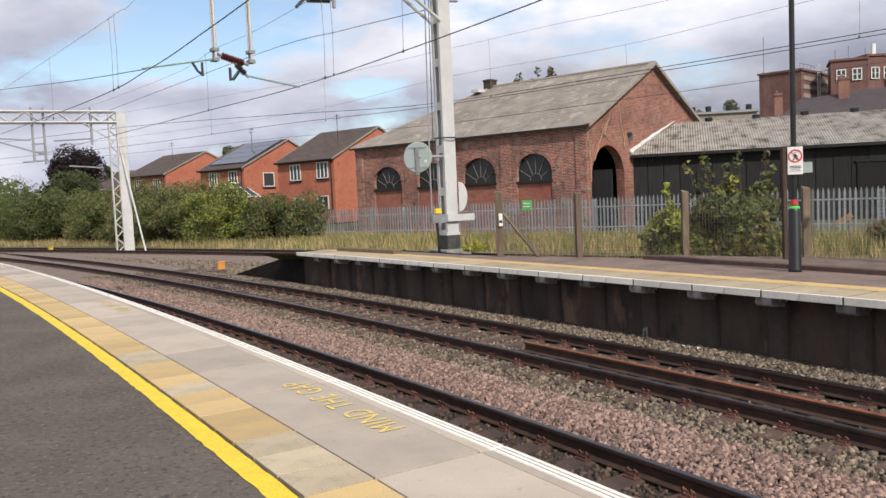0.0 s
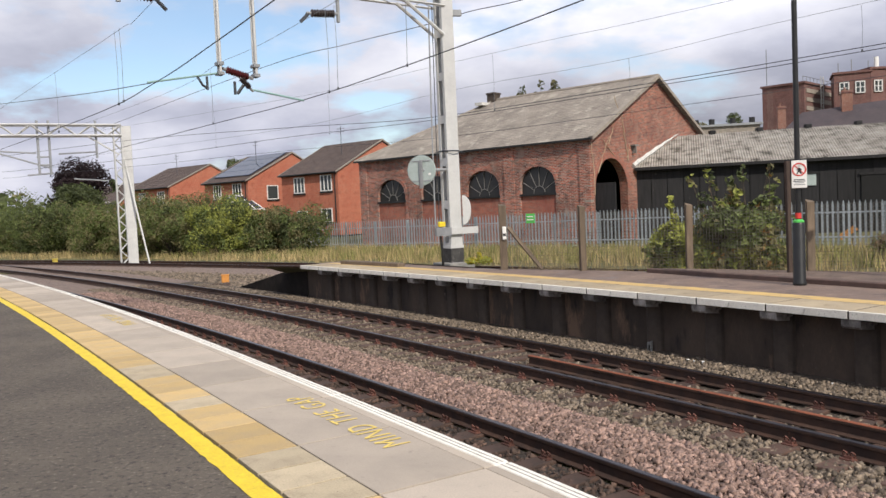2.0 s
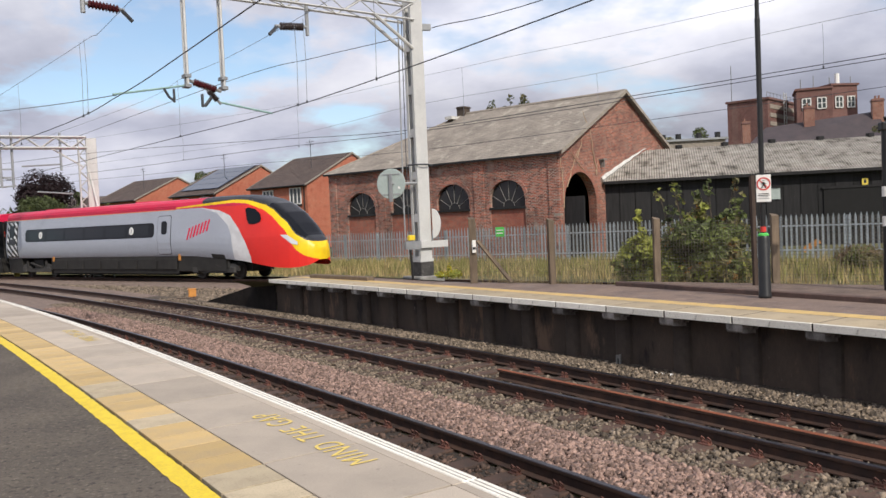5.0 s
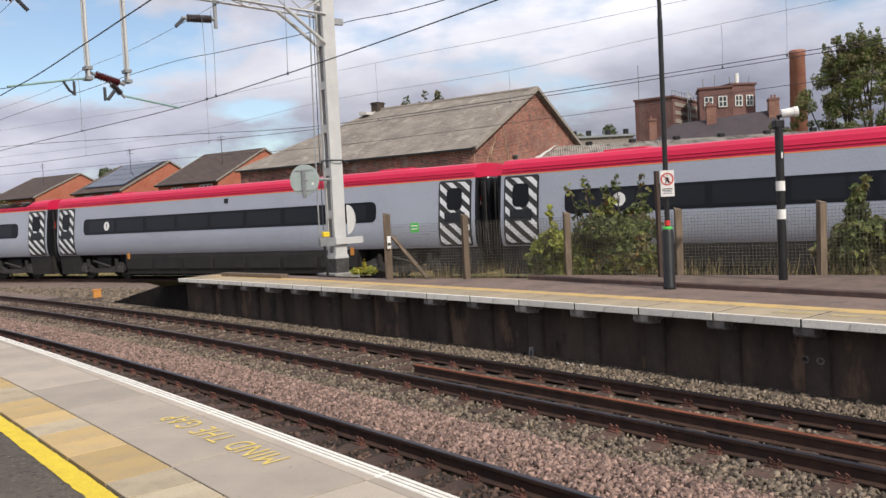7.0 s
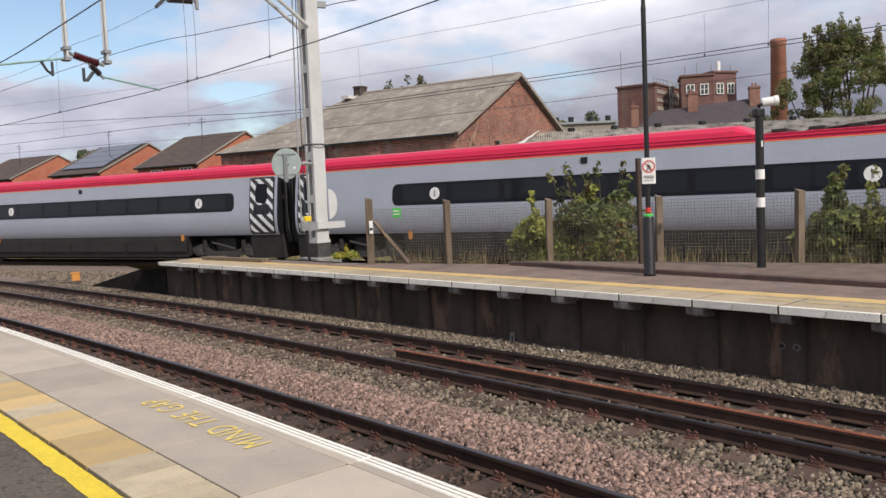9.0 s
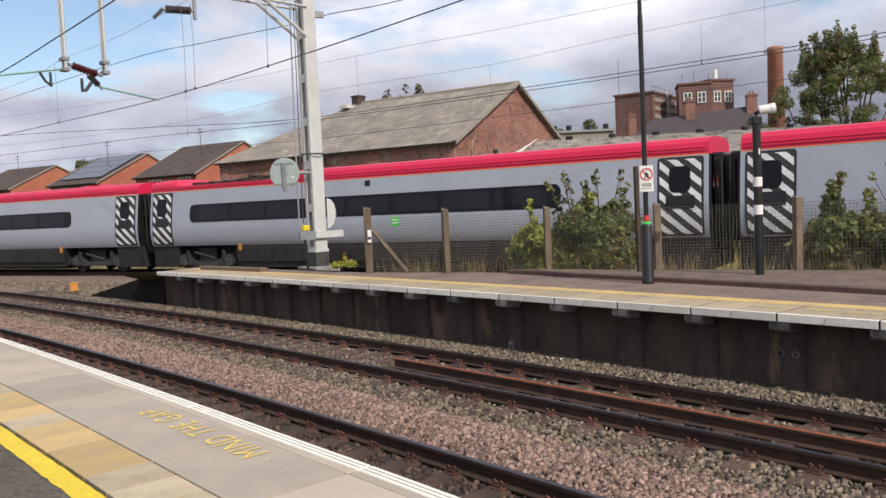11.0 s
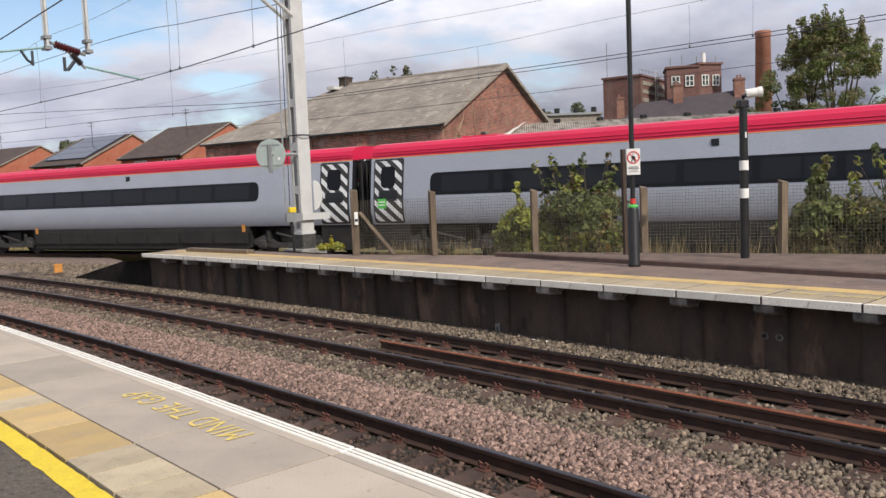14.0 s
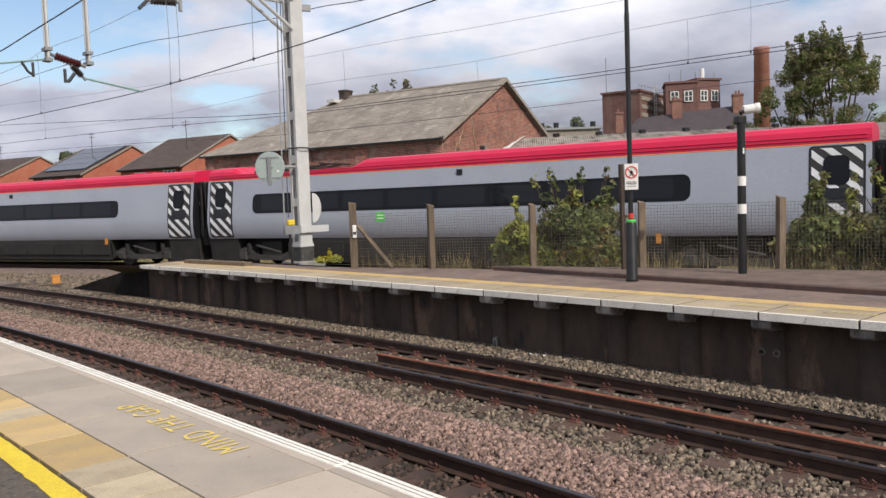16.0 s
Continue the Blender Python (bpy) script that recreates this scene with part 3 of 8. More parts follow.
def arch_pts(x0, x1, z0, zs, ztop, n=12):
    """Outline of an arched opening in (x, z), from the left foot round to the right foot."""
    cx, hw = (x0 + x1) / 2, (x1 - x0) / 2
    return [(x0, z0)] + [(cx - hw * math.cos(math.pi * i / n), zs + (ztop - zs) * math.sin(math.pi * i / n)) for i in range(n + 1)] + [(x1, z0)]


def wall_with_holes(b, P, width, z0, ztop, holes, material, depth=0.45, reveal=None):
    """A wall in the plane P(x, z, inward), pierced by arched openings; ztop(x) gives its upper edge."""
    xs = [0.0]
    for h in holes:
        xs += [p[0] for p in arch_pts(*h)]
    xs = sorted(set(round(x, 4) for x in xs + [width] + ([width / 2] if callable(ztop) else [])))
    top = ztop if callable(ztop) else (lambda x: ztop)

    def span_at(h, x):
        pts = arch_pts(*h)[1:-1]
        for (xa, za), (xb, zb) in zip(pts, pts[1:]):
            if xa - 1e-6 <= x <= xb + 1e-6:
                return za + (zb - za) * ((x - xa) / (xb - xa) if xb > xa else 0)
        return h[3]

    for xa, xb in zip(xs, xs[1:]):
        mid = (xa + xb) / 2
        inside = [h for h in holes if h[0] < mid < h[1]]
        if not inside:
            b.face([P(xa, z0, 0), P(xb, z0, 0), P(xb, top(xb), 0), P(xa, top(xa), 0)], material)
        else:
            h = inside[0]
            if h[2] > z0:
                b.face([P(xa, z0, 0), P(xb, z0, 0), P(xb, h[2], 0), P(xa, h[2], 0)], material)
            b.face([P(xa, span_at(h, xa), 0), P(xb, span_at(h, xb), 0), P(xb, top(xb), 0), P(xa, top(xa), 0)], material)
    for h in holes:
        pts = arch_pts(*h)
        ring = pts + [pts[0]]
        for p, q in zip(ring, ring[1:]):
            b.face([P(p[0], p[1], 0), P(q[0], q[1], 0), P(q[0], q[1], depth), P(p[0], p[1], depth)], reveal or material)
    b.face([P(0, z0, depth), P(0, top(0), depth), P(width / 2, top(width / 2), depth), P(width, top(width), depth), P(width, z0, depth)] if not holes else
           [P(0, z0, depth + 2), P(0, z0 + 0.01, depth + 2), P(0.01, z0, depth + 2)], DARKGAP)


def goods_shed():
    # local frame: x into the gable's depth, y along the long wall, origin at the near corner
    m = Matrix(((V.x, U.x, 0, SHED_AT.x), (V.y, U.y, 0, SHED_AT.y), (0, 0, 1, 0), (0, 0, 0, 1)))
    shed = hub("goods_shed", "old red brick goods shed with lichened slate roof and arched windows", "building", m)
    W, Lg, Z0, ZE, ZR = 17.6, 19.95, -1.1, 5.34, 9.66
    # long wall lies in x = 0; gable lies in y = 0
    b = Build()
    wins = [(2.51, 5.16, 0.2, 2.75, 3.86), (6.83, 9.59, 0.2, 2.70, 3.85), (11.05, 13.75, 0.2, 2.70, 3.80), (15.33, 18.11, 0.2, 2.65, 3.74)]
    wall_with_holes(b, lambda x, z, d: (d, x, z), Lg, Z0, ZE, wins, SHED_BRICK, 0.30)
    b.done("long_wall", shed, fix=False)
    b = Build()
    gable_top = lambda x: ZE + (ZR - ZE) * (1 - abs(x - W / 2) / (W / 2))
    doors = [(0.45, 4.60, Z0 + 0.01, 2.15, 4.15), (12.6, 16.8, Z0 + 0.01, 2.15, 4.15)]
    wall_with_holes(b, lambda x, z, d: (x, d, z), W, Z0, gable_top, doors, GABLE_BRICK, 0.55)
    b.done("gable_wall", shed, fix=False)
    b = Build()
    b.face([(W, 0, Z0), (W, Lg, Z0), (W, Lg, ZE), (W, 0, ZE)], SHED_BRICK)
    b.done("rear_wall", shed)
    b = Build()
    b.face([(0, Lg, Z0), (W, Lg, Z0), (W, Lg, ZE), (0, Lg, ZE)], SHED_BRICK)
    b.done("end_wall", shed)
    b = Build()  # near-black sheets put in as the unlit inside, behind the doors
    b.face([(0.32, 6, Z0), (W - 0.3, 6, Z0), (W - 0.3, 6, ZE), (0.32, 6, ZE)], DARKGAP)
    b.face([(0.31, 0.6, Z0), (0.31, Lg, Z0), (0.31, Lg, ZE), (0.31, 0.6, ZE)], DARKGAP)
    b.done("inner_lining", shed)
    # corner and wall piers
    for y0, y1 in ((0.0, 0.75), (5.6, 6.4), (10.0, 10.6), (14.3, 14.9), (19.2, 19.95)):
        b = Build()
        b.box(-0.07, 0.02, y0, y1, Z0, ZE - 0.35, SHED_BRICK)
        b.done("pier", shed)
    b = Build()
    b.box(-0.12, 0.05, -0.05, Lg, ZE - 0.32, ZE - 0.12, SHED_BRICK)
    b.done("cornice", shed)
    rnd = random.Random(6)
    for k in range(0, 30, 3):
        b = Build()
        z = Z0 + 1.6 + 0.16 * k
        w, d = rnd.uniform(0.15, 0.42), rnd.uniform(0.1, 0.3)
        b.box(-0.076, d, -0.012, w, z, z + 0.085 * rnd.choice((1, 2, 3)), rnd.choice((STONE_TRIM, GABLE_BRICK)))
        b.done("quoin", shed)
    # roof: gabled at the near end, hipped at the far end
    R1, HIP = -0.30, 6.6
    ov, t = 0.28, 0.10
    A0, A1 = (-ov, -0.32, ZE - 0.05), (-ov, Lg + ov, ZE - 0.05)
    B0, B1 = (W + ov, -0.32, ZE - 0.05), (W + ov, Lg + ov, ZE - 0.05)
    T0, T1 = (W / 2, -0.32, ZR + 0.12), (W / 2, Lg - HIP, ZR + 0.12)
    b = Build()
    n = 34
    for pts in ([A0, A1, T1, T0], [B1, B0, T0, T1]):
        lo0, lo1, hi1, hi0 = [Vector(p) for p in pts]
        rows = []
        for i in range(n):
            for f, lift in ((i / n, 0.014), ((i + 1) / n, 0.0)):
                up = Vector((0, 0, lift))
                rows.append([lo0.lerp(hi0, f) + up, lo0.lerp(lo1, 0.5).lerp(hi0.lerp(hi1, 0.5), f) + up, lo1.lerp(hi1, f) + up])
        b.grid(rows, SLATE_OLD)
    b.face([A1, B1, T1], SLATE_OLD)
    roof = b.done("roof", shed, "grey lichened slate roof in worn courses")
    b = Build()
    b.tube([T0, T1], 0.13, STONE_TRIM, 6)
    b.done("ridge_tile", roof)
    b = Build()
    b.tube([T1, A1], 0.10, STONE_TRIM, 6)
    b.done("hip_tile", roof)
    for side, foot in ((-1, A0), (1, B0)):
        b = Build()
        p, q = Vector(foot), Vector(T0)
        b.grid([[p + Vector((0, dy, dz)) for dy, dz in ((-0.06, -0.16), (-0.06, 0.08), (0.30, 0.08))] for p in (p, q)], STONE_TRIM)
        b.done("verge", roof)
    b = Build()
    b.box(-ov - 0.12, -ov + 0.02, -0.3, Lg + ov, ZE - 0.17, ZE - 0.05, BLACKPIPE)
    b.done("gutter", roof)
    b = Build()
    b.box(W / 2 - 0.40, W / 2 + 0.40, Lg - HIP - 0.1, Lg - HIP + 0.6, ZR - 0.5, ZR + 0.7, FACE_PIER)
    b.box(W / 2 - 0.46, W / 2 + 0.46, Lg - HIP - 0.16, Lg - HIP + 0.66, ZR + 0.56, ZR + 0.66, FACE_PIER)
    b.done("chimney", roof)
    b = Build()
    b.box(W / 2 - 1.6, W / 2 - 0.5, Lg - HIP + 0.2, Lg - HIP + 0.9, ZR - 0.35, ZR - 0.12, WHITE_FLASH)
    b.done("flashing", roof, "white flashing by the chimney")
    # arched windows, brick infill below a dark timber sill
    for y0, y1, z0, zs, zt in wins:
        w = Build()
        pts = arch_pts(y0, y1, 2.14, zs, zt)
        w.face([(0.22, y, z) for y, z in pts], WINGLASS)
        win = w.done("window", shed, "arched iron window with dusty glass", fix=False)
        b = Build()
        b.box(-0.05, 0.24, y0 - 0.05, y1 + 0.05, 2.02, 2.16, BLACKWOOD)
        b.done("sill", win, "dark timber sill")
        b = Build()
        b.face([(0.10, y0, 0.2), (0.10, y1, 0.2), (0.10, y1, 2.03), (0.10, y0, 2.03)], INFILL_BRICK)
        b.done("infill", win, "redder brick infill", fix=False)
        cy = (y0 + y1) / 2
        b = Build()
        for a in (25, 58, 90, 122, 155):
            d = (math.cos(radians(a)), math.sin(radians(a)))
            b.tube([(0.19, cy + d[0] * 0.42, 2.20 + d[1] * 0.42), (0.19, cy + d[0] * 1.34, 2.20 + d[1] * (zt - 2.22))], 0.022, IRON, 5)
        b.tube([(0.19, cy + 0.42 * math.cos(math.pi * i / 10), 2.20 + 0.42 * math.sin(math.pi * i / 10)) for i in range(11)], 0.022, IRON, 5)
        b.done("glazing_bar", win)
        b = Build()
        for k in range(2):
            r0, dz = 0.0, 0.13 * k
            outer = [(-0.03 - 0.01 * k, cy + (y1 - y0 + 0.24 * k + 0.24) / 2 * math.cos(math.pi * i / 14), zs + (zt - zs + 0.12 + dz) * math.sin(math.pi * i / 14)) for i in range(15)]
            inner = [(-0.03 - 0.01 * k, cy + (y1 - y0 + 0.24 * k) / 2 * math.cos(math.pi * i / 14), zs + (zt - zs + dz) * math.sin(math.pi * i / 14)) for i in range(15)]
            b.grid([outer, inner], SHED_BRICK)
            b.grid([outer, [(0.03, y, z) for _, y, z in outer]], SHED_BRICK)
        b.done("brick_arch", win)
    # door arch ring, side leaf and weather stains on the gable
    for x0, x1, z0, zs, zt in doors[:1]:
        b = Build()
        cx, hw = (x0 + x1) / 2, (x1 - x0) / 2
        o = [(cx + (hw + 0.36) * math.cos(math.pi * i / 18), -0.035, zs + (zt - zs + 0.36) * math.sin(math.pi * i / 18)) for i in range(19)]
        n = [(cx + hw * math.cos(math.pi * i / 18), -0.035, zs + (zt - zs) * math.sin(math.pi * i / 18)) for i in range(19)]
        b.grid([o, n], INFILL_BRICK)
        b.grid([o, [(x, 0.02, z) for x, _, z in o]], INFILL_BRICK)
        b.done("door_arch", shed, "red brick door arch")
        b = Build()
        b.box(x0 + 0.1, x0 + 0.22, -1.3, 0.4, Z0, 2.6, BLACKWOOD)
        b.done("door_leaf", shed, "dark open timber door leaf")
    b = Build()
    b.box(7.6, 8.2, -0.06, 0.02, 3.6, 4.4, SHED_BRICK)
    b.done("blocked_vent", shed)
    b = Build()
    b.box(5.1, 5.6, -0.35, 0.0, 4.95, 5.05, IRON)
    b.box(5.3, 5.4, -0.3, 0.0, 4.5, 5.0, IRON)
    b.done("wall_bracket", shed)
    # dead creeper stems, pale on the brick
    rnd = random.Random(5)
    for (xa, zb), (xb, zt) in (((0.35, 1.9), (0.15, 5.0)), ((0.75, 3.2), (2.3, 5.5)), ((2.3, 5.0), (3.1, 6.8)), ((2.9, 4.3), (1.4, 5.3)), ((4.7, 4.0), (3.9, 6.9)), ((3.9, 6.9), (3.1, 8.0)), ((4.6, 4.2), (4.9, 5.1))):
        b = Build()
        b.tube([(xa + (xb - xa) * i / 7 + rnd.uniform(-0.10, 0.10), -0.05, zb + (zt - zb) * i / 7) for i in range(8)], 0.035, PALE_STEM, 4, 0.018)
        b.done("creeper_stem", shed, "pale dead creeper stem")
    return shed


goods_shed()


# ------------------------------------------------------------------ corrugated store beside the shed
def store():
    d = Vector((math.cos(radians(-16.6)), math.sin(radians(-16.6)), 0))
    P1, P2 = Vector((12.39, 52.55, 3.55)), Vector((16.76, 57.66, 5.9))
    st = hub("timber_store", "long black timber store with a corrugated asbestos roof", "building")
    n = Vector((-d.y, d.x, 0))
    P1 = P1 - n * 0.4
    Ln = 70.0
    rise = P2 - P1
    across = n * rise.dot(n)
    b = Build()
    # corrugation waves run up the slope
    k = int(Ln / 0.16)
    lo, hi = [], []
    for i in range(k * 2 + 1):
        s = i * 0.08
        w = Vector((0, 0, 0.035 if i % 2 else -0.035))
        lo.append(P1 + d * s + w)
        hi.append(P1 + across + d * s + Vector((0, 0, P2.z - P1.z)) + w + d * rise.dot(d) * 0)
    rows = [lo, [l.lerp(h, 0.5) + Vector((0, 0, 0.03)) for l, h in zip(lo, hi)], [l.lerp(h, 0.5) for l, h in zip(lo, hi)], hi]
    b.grid(rows, ASBESTOS)
    b.done("roof", st, "weathered corrugated asbestos roof", fix=False)
    b = Build()
    back = [p + across * 0.9 - Vector((0, 0, 2.0)) for p in (hi[0], hi[-1])]
    b.face([hi[0], hi[-1], back[1], back[0]], ASBESTOS)
    b.done("rear_slope", st)
    for i in range(6):
        b = Build()
        p = P1 + across + d * (5.0 + 3.1 * i) + Vector((0, 0, P2.z - P1.z))
        b.box(p.x - 0.22, p.x + 0.22, p.y - 0.2, p.y + 0.2, p.z - 0.15, p.z + 0.22, BLACKWOOD, bev=0.05)
        b.done("ridge_vent", st)
    # boarded wall set back under the eave
    base = P1 + n * 0.55
    for i in range(70):
        b = Build()
        p, q = base + d * (i * 1.0), base + d * (i * 1.0 + 0.96)
        off = n * (0.012 * (i % 2))
        b.grid([[v + off + Vector((0, 0, -z)) for z in (0.1, 4.65)] for v in (p, q)], BLACKWOOD)
        b.grid([[v + off + n * 0.08 + Vector((0, 0, -z)) for z in (0.1, 4.65)] for v in (p, q)], BLACKWOOD)
        b.done("wall_board", st)
    # near-black sheet behind the boards, shade put into its colour
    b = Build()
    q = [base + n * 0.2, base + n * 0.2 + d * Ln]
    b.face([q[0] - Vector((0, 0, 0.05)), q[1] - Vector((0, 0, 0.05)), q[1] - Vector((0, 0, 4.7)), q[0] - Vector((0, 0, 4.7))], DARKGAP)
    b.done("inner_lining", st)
    b = Build()
    b.box(0, Ln, -0.1, 0.06, 3.32, 3.5, BLACKWOOD, Matrix.Translation(P1 + n * 0.1 - Vector((0, 0, 3.5))) @ Matrix.Rotation(radians(-16.6), 4, "Z"))
    b.done("fascia", st)
    # boards stay whole: near-black panels on them paint the shade of openings
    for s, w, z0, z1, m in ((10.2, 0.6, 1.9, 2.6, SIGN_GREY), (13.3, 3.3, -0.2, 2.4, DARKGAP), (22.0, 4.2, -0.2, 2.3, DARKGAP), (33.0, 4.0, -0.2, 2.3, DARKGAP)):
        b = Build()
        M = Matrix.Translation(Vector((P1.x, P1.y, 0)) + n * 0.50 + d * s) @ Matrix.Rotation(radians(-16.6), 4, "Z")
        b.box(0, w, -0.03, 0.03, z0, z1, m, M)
        op = b.done("opening", st, "near-black panel painted as a shaded opening in the boarded wall" if m is DARKGAP else "dusty grey pane in the boarded wall")
        b = Build()
        b.box(-0.1, w + 0.1, -0.08, 0.0, z1, z1 + 0.14, BLACKWOOD, M)
        b.done("lintel", op)
    M = Matrix.Translation(Vector((P1.x, P1.y, 0)) + n * 0.46 + d * 15.45) @ Matrix.Rotation(radians(-16.6), 4, "Z")
    b = Build()
    b.box(0, 0.34, -0.012, 0.012, 2.42, 2.94, SIGN_YELLOW, M)
    plate = b.done("warning_sign", st, "small yellow warning plate")
    b = Build()
    b.box(0.10, 0.24, -0.02, -0.008, 2.64, 2.86, SIGN_DARK, M)
    b.done("sign_mark", plate)
    b = Build()  # white flashing where the roof meets the gable
    e = P1 + n * 0.1 - d * 0.15
    f = P2 - d * 0.2
    pts = [e.lerp(f, i / 10) + Vector((0, 0, 0.12 + 0.05 * (i % 2))) for i in range(11)]
    b.tube(pts, 0.20, WHITE_FLASH, 6)
    b.done("flashing", st, "lumpy white mortar flashing")
    return st


store()


# ------------------------------------------------------------------ houses
def house(at, ang, length, half, ze, zr, z0, wins, label, solar=False, side_wins=()):
    """Local frame: y along the eaves, x into the depth; the gable at y = 0 faces the viewer's right."""
    u = Vector((math.cos(radians(ang)), math.sin(radians(ang)), 0))
    v = Vector((u.y, -u.x, 0))
    m = Matrix(((v.x, u.x, 0, at[0]), (v.y, u.y, 0, at[1]), (0, 0, 1, 0), (0, 0, 0, 1)))
    h = hub("house", label, "house", m, "brick houses")
    W = half * 2
    b = Build()
    b.box(0, 0.3, 0.3, length - 0.3, z0, ze, HOUSE_BRICK)
    b.done("front_wall", h)
    for y in (0.0, length - 0.3):
        b = Build()
        pts = [(0, z0), (W, z0), (W, ze), (half, zr), (0, ze)]
        b.grid([[(x, y, z) for x, z in pts], [(x, y + 0.3, z) for x, z in pts]], HOUSE_BRICK, closed=True, cap=True)
        b.done("gable_wall", h)
    b = Build()
    b.box(W - 0.3, W, 0.3, length - 0.3, z0, ze, HOUSE_BRICK)
    b.done("rear_wall", h)
    b = Build()
    o, k = 0.35, (zr - ze) / half
    for s in (0, 1):
        e = (-o, ze - o * k) if s == 0 else (W + o, ze - o * k)
        rows = []
        for i in range(25):
            f = i / 24
            x, z = e[0] + (half - e[0]) * f, e[1] + (zr - e[1]) * f
            rows.append([(x, -0.12, z + 0.04), (x, length + 0.12, z + 0.04)])
            rows.append([(x, -0.12, z + 0.075), (x, length + 0.12, z + 0.075)])
        b.grid(rows, HOUSE_TILE)
        b.grid([[(e[0], y, e[1] - 0.12), (half, y, zr - 0.12)] for y in (-0.12, length + 0.12)], HOUSE_TILE)
    roof = b.done("roof", h, "brown concrete tile roof")
    for y in (-0.14, length + 0.10):
        b = Build()
        for e in (-o, W + o):
            b.grid([[(e, y + dy, ze - o * k + dz) for dy, dz in ((0, -0.07), (0, 0.10), (0.04, 0.10), (0.04, -0.07))], [(half, y + dy, zr + dz) for dy, dz in ((0, -0.07), (0, 0.10), (0.04, 0.10), (0.04, -0.07))]], STONE_TRIM, closed=True)
        b.done("bargeboard", roof)
    b = Build()
    b.tube([(-o - 0.05, -0.1, ze - o * k), (-o - 0.05, length + 0.1, ze - o * k)], 0.08, BLACKPIPE, 6)
    b.done("gutter", h)
    b = Build()
    b.tube([(-0.08, 0.35, ze - 0.3), (-0.08, 0.35, z0)], 0.05, BLACKPIPE, 6)
    b.done("downpipe", h)

    def win(P, w, hh, panes):
        g = Build()
        g.face([P(0, 0, 0.02), P(w, 0, 0.02), P(w, hh, 0.02), P(0, hh, 0.02)], HOUSEGLASS)
        wn = g.done("window", h, "white-framed window", fix=False)
        b = Build()
        fr = 0.09
        for x0, x1, y0, y1 in [(0, w, 0, fr), (0, w, hh - fr, hh), (0, fr, 0, hh), (w - fr, w, 0, hh)] + [(w * i / panes - fr / 2, w * i / panes + fr / 2, 0, hh) for i in range(1, panes)]:
            q = [P(x0, y0, 0.07), P(x1, y0, 0.07), P(x1, y1, 0.07), P(x0, y1, 0.07)]
            r = [P(x0, y0, 0.0), P(x1, y0, 0.0), P(x1, y1, 0.0), P(x0, y1, 0.0)]
            b.grid([q, r], UPVC, closed=True, cap=True)
        b.done("window_frame", wn)
        b = Build()
        b.grid([[P(x, y, d) for x, y in ((-0.08, -0.16), (w + 0.08, -0.16), (w + 0.08, -0.02), (-0.08, -0.02))] for d in (0.0, 0.12)], BLACKPIPE, closed=True, cap=True)
        b.done("sill", wn)

    for y, z, w, hh, p in wins:
        win(lambda a, c, d, y=y, z=z: (-d, y + a, z + c), w, hh, p)
    for x, z, w, hh, p in side_wins:
        win(lambda a, c, d, x=x, z=z: (x + a, -d, z + c), w, hh, p)
    if solar:
        for i in range(4):
            for j in range(5):
                b = Build()
                f0, f1 = 0.10 + 0.215 * i, 0.10 + 0.215 * i + 0.205
                y0 = length * 0.06 + j * length * 0.165
                c = [(half * f, y, ze + (zr - ze) * f + 0.22) for f, y in ((f0, y0), (f1, y0), (f1, y0 + length * 0.16), (f0, y0 + length * 0.16))]
                b.grid([c, [(x, y, z - 0.06) for x, y, z in c]], SOLAR, closed=True, cap=True)
                b.done("solar_panel", roof, "blue-black solar panel")
    b = Build()
    b.tube([(half * 0.55, length * 0.35, ze + (zr - ze) * 0.5), (half * 0.55, length * 0.35, zr + 1.4)], 0.03, WIRE, 5)
    for dz in (0.9, 1.2):
        b.tube([(half * 0.55, length * 0.35 - 0.5, zr + dz), (half * 0.55, length * 0.35 + 0.5, zr + dz)], 0.02, WIRE, 4)
    b.done("aerial", roof)
    return h


house((-9.94, 74.34), 141, 8.0, 6.1, 5.45, 8.45, -0.6, [(0.8, 3.55, 1.55, 1.55, 3), (4.6, 3.50, 1.55, 1.55, 3), (0.9, 0.65, 1.5, 1.3, 2), (4.4, 0.6, 1.5, 1.2, 2)],
      "orange-red brick house with brown tiled roof", side_wins=[])
house((-20.4, 83.0), 141, 7.6, 6.0, 5.35, 8.25, -0.6, [(1.1, 3.45, 1.5, 1.55, 3), (4.6, 3.45, 1.4, 1.55, 3)], "orange-red brick house with solar panels on its roof", True, [(2.4, 3.2, 1.5, 1.5, 1)])
house((-34.2, 99.6), 141, 9.5, 6.0, 5.7, 8.45, -0.6, [(1.2, 3.6, 1.6, 1.5, 3), (5.6, 3.6, 1.6, 1.5, 3)], "orange-red brick house behind the bushes")
house((-45.0, 110.0), 141, 17.0, 6.0, 4.2, 7.0, -0.6, [(2.0, 3.0, 1.6, 1.4, 2)], "brick house with a long brown roof behind the bushes")


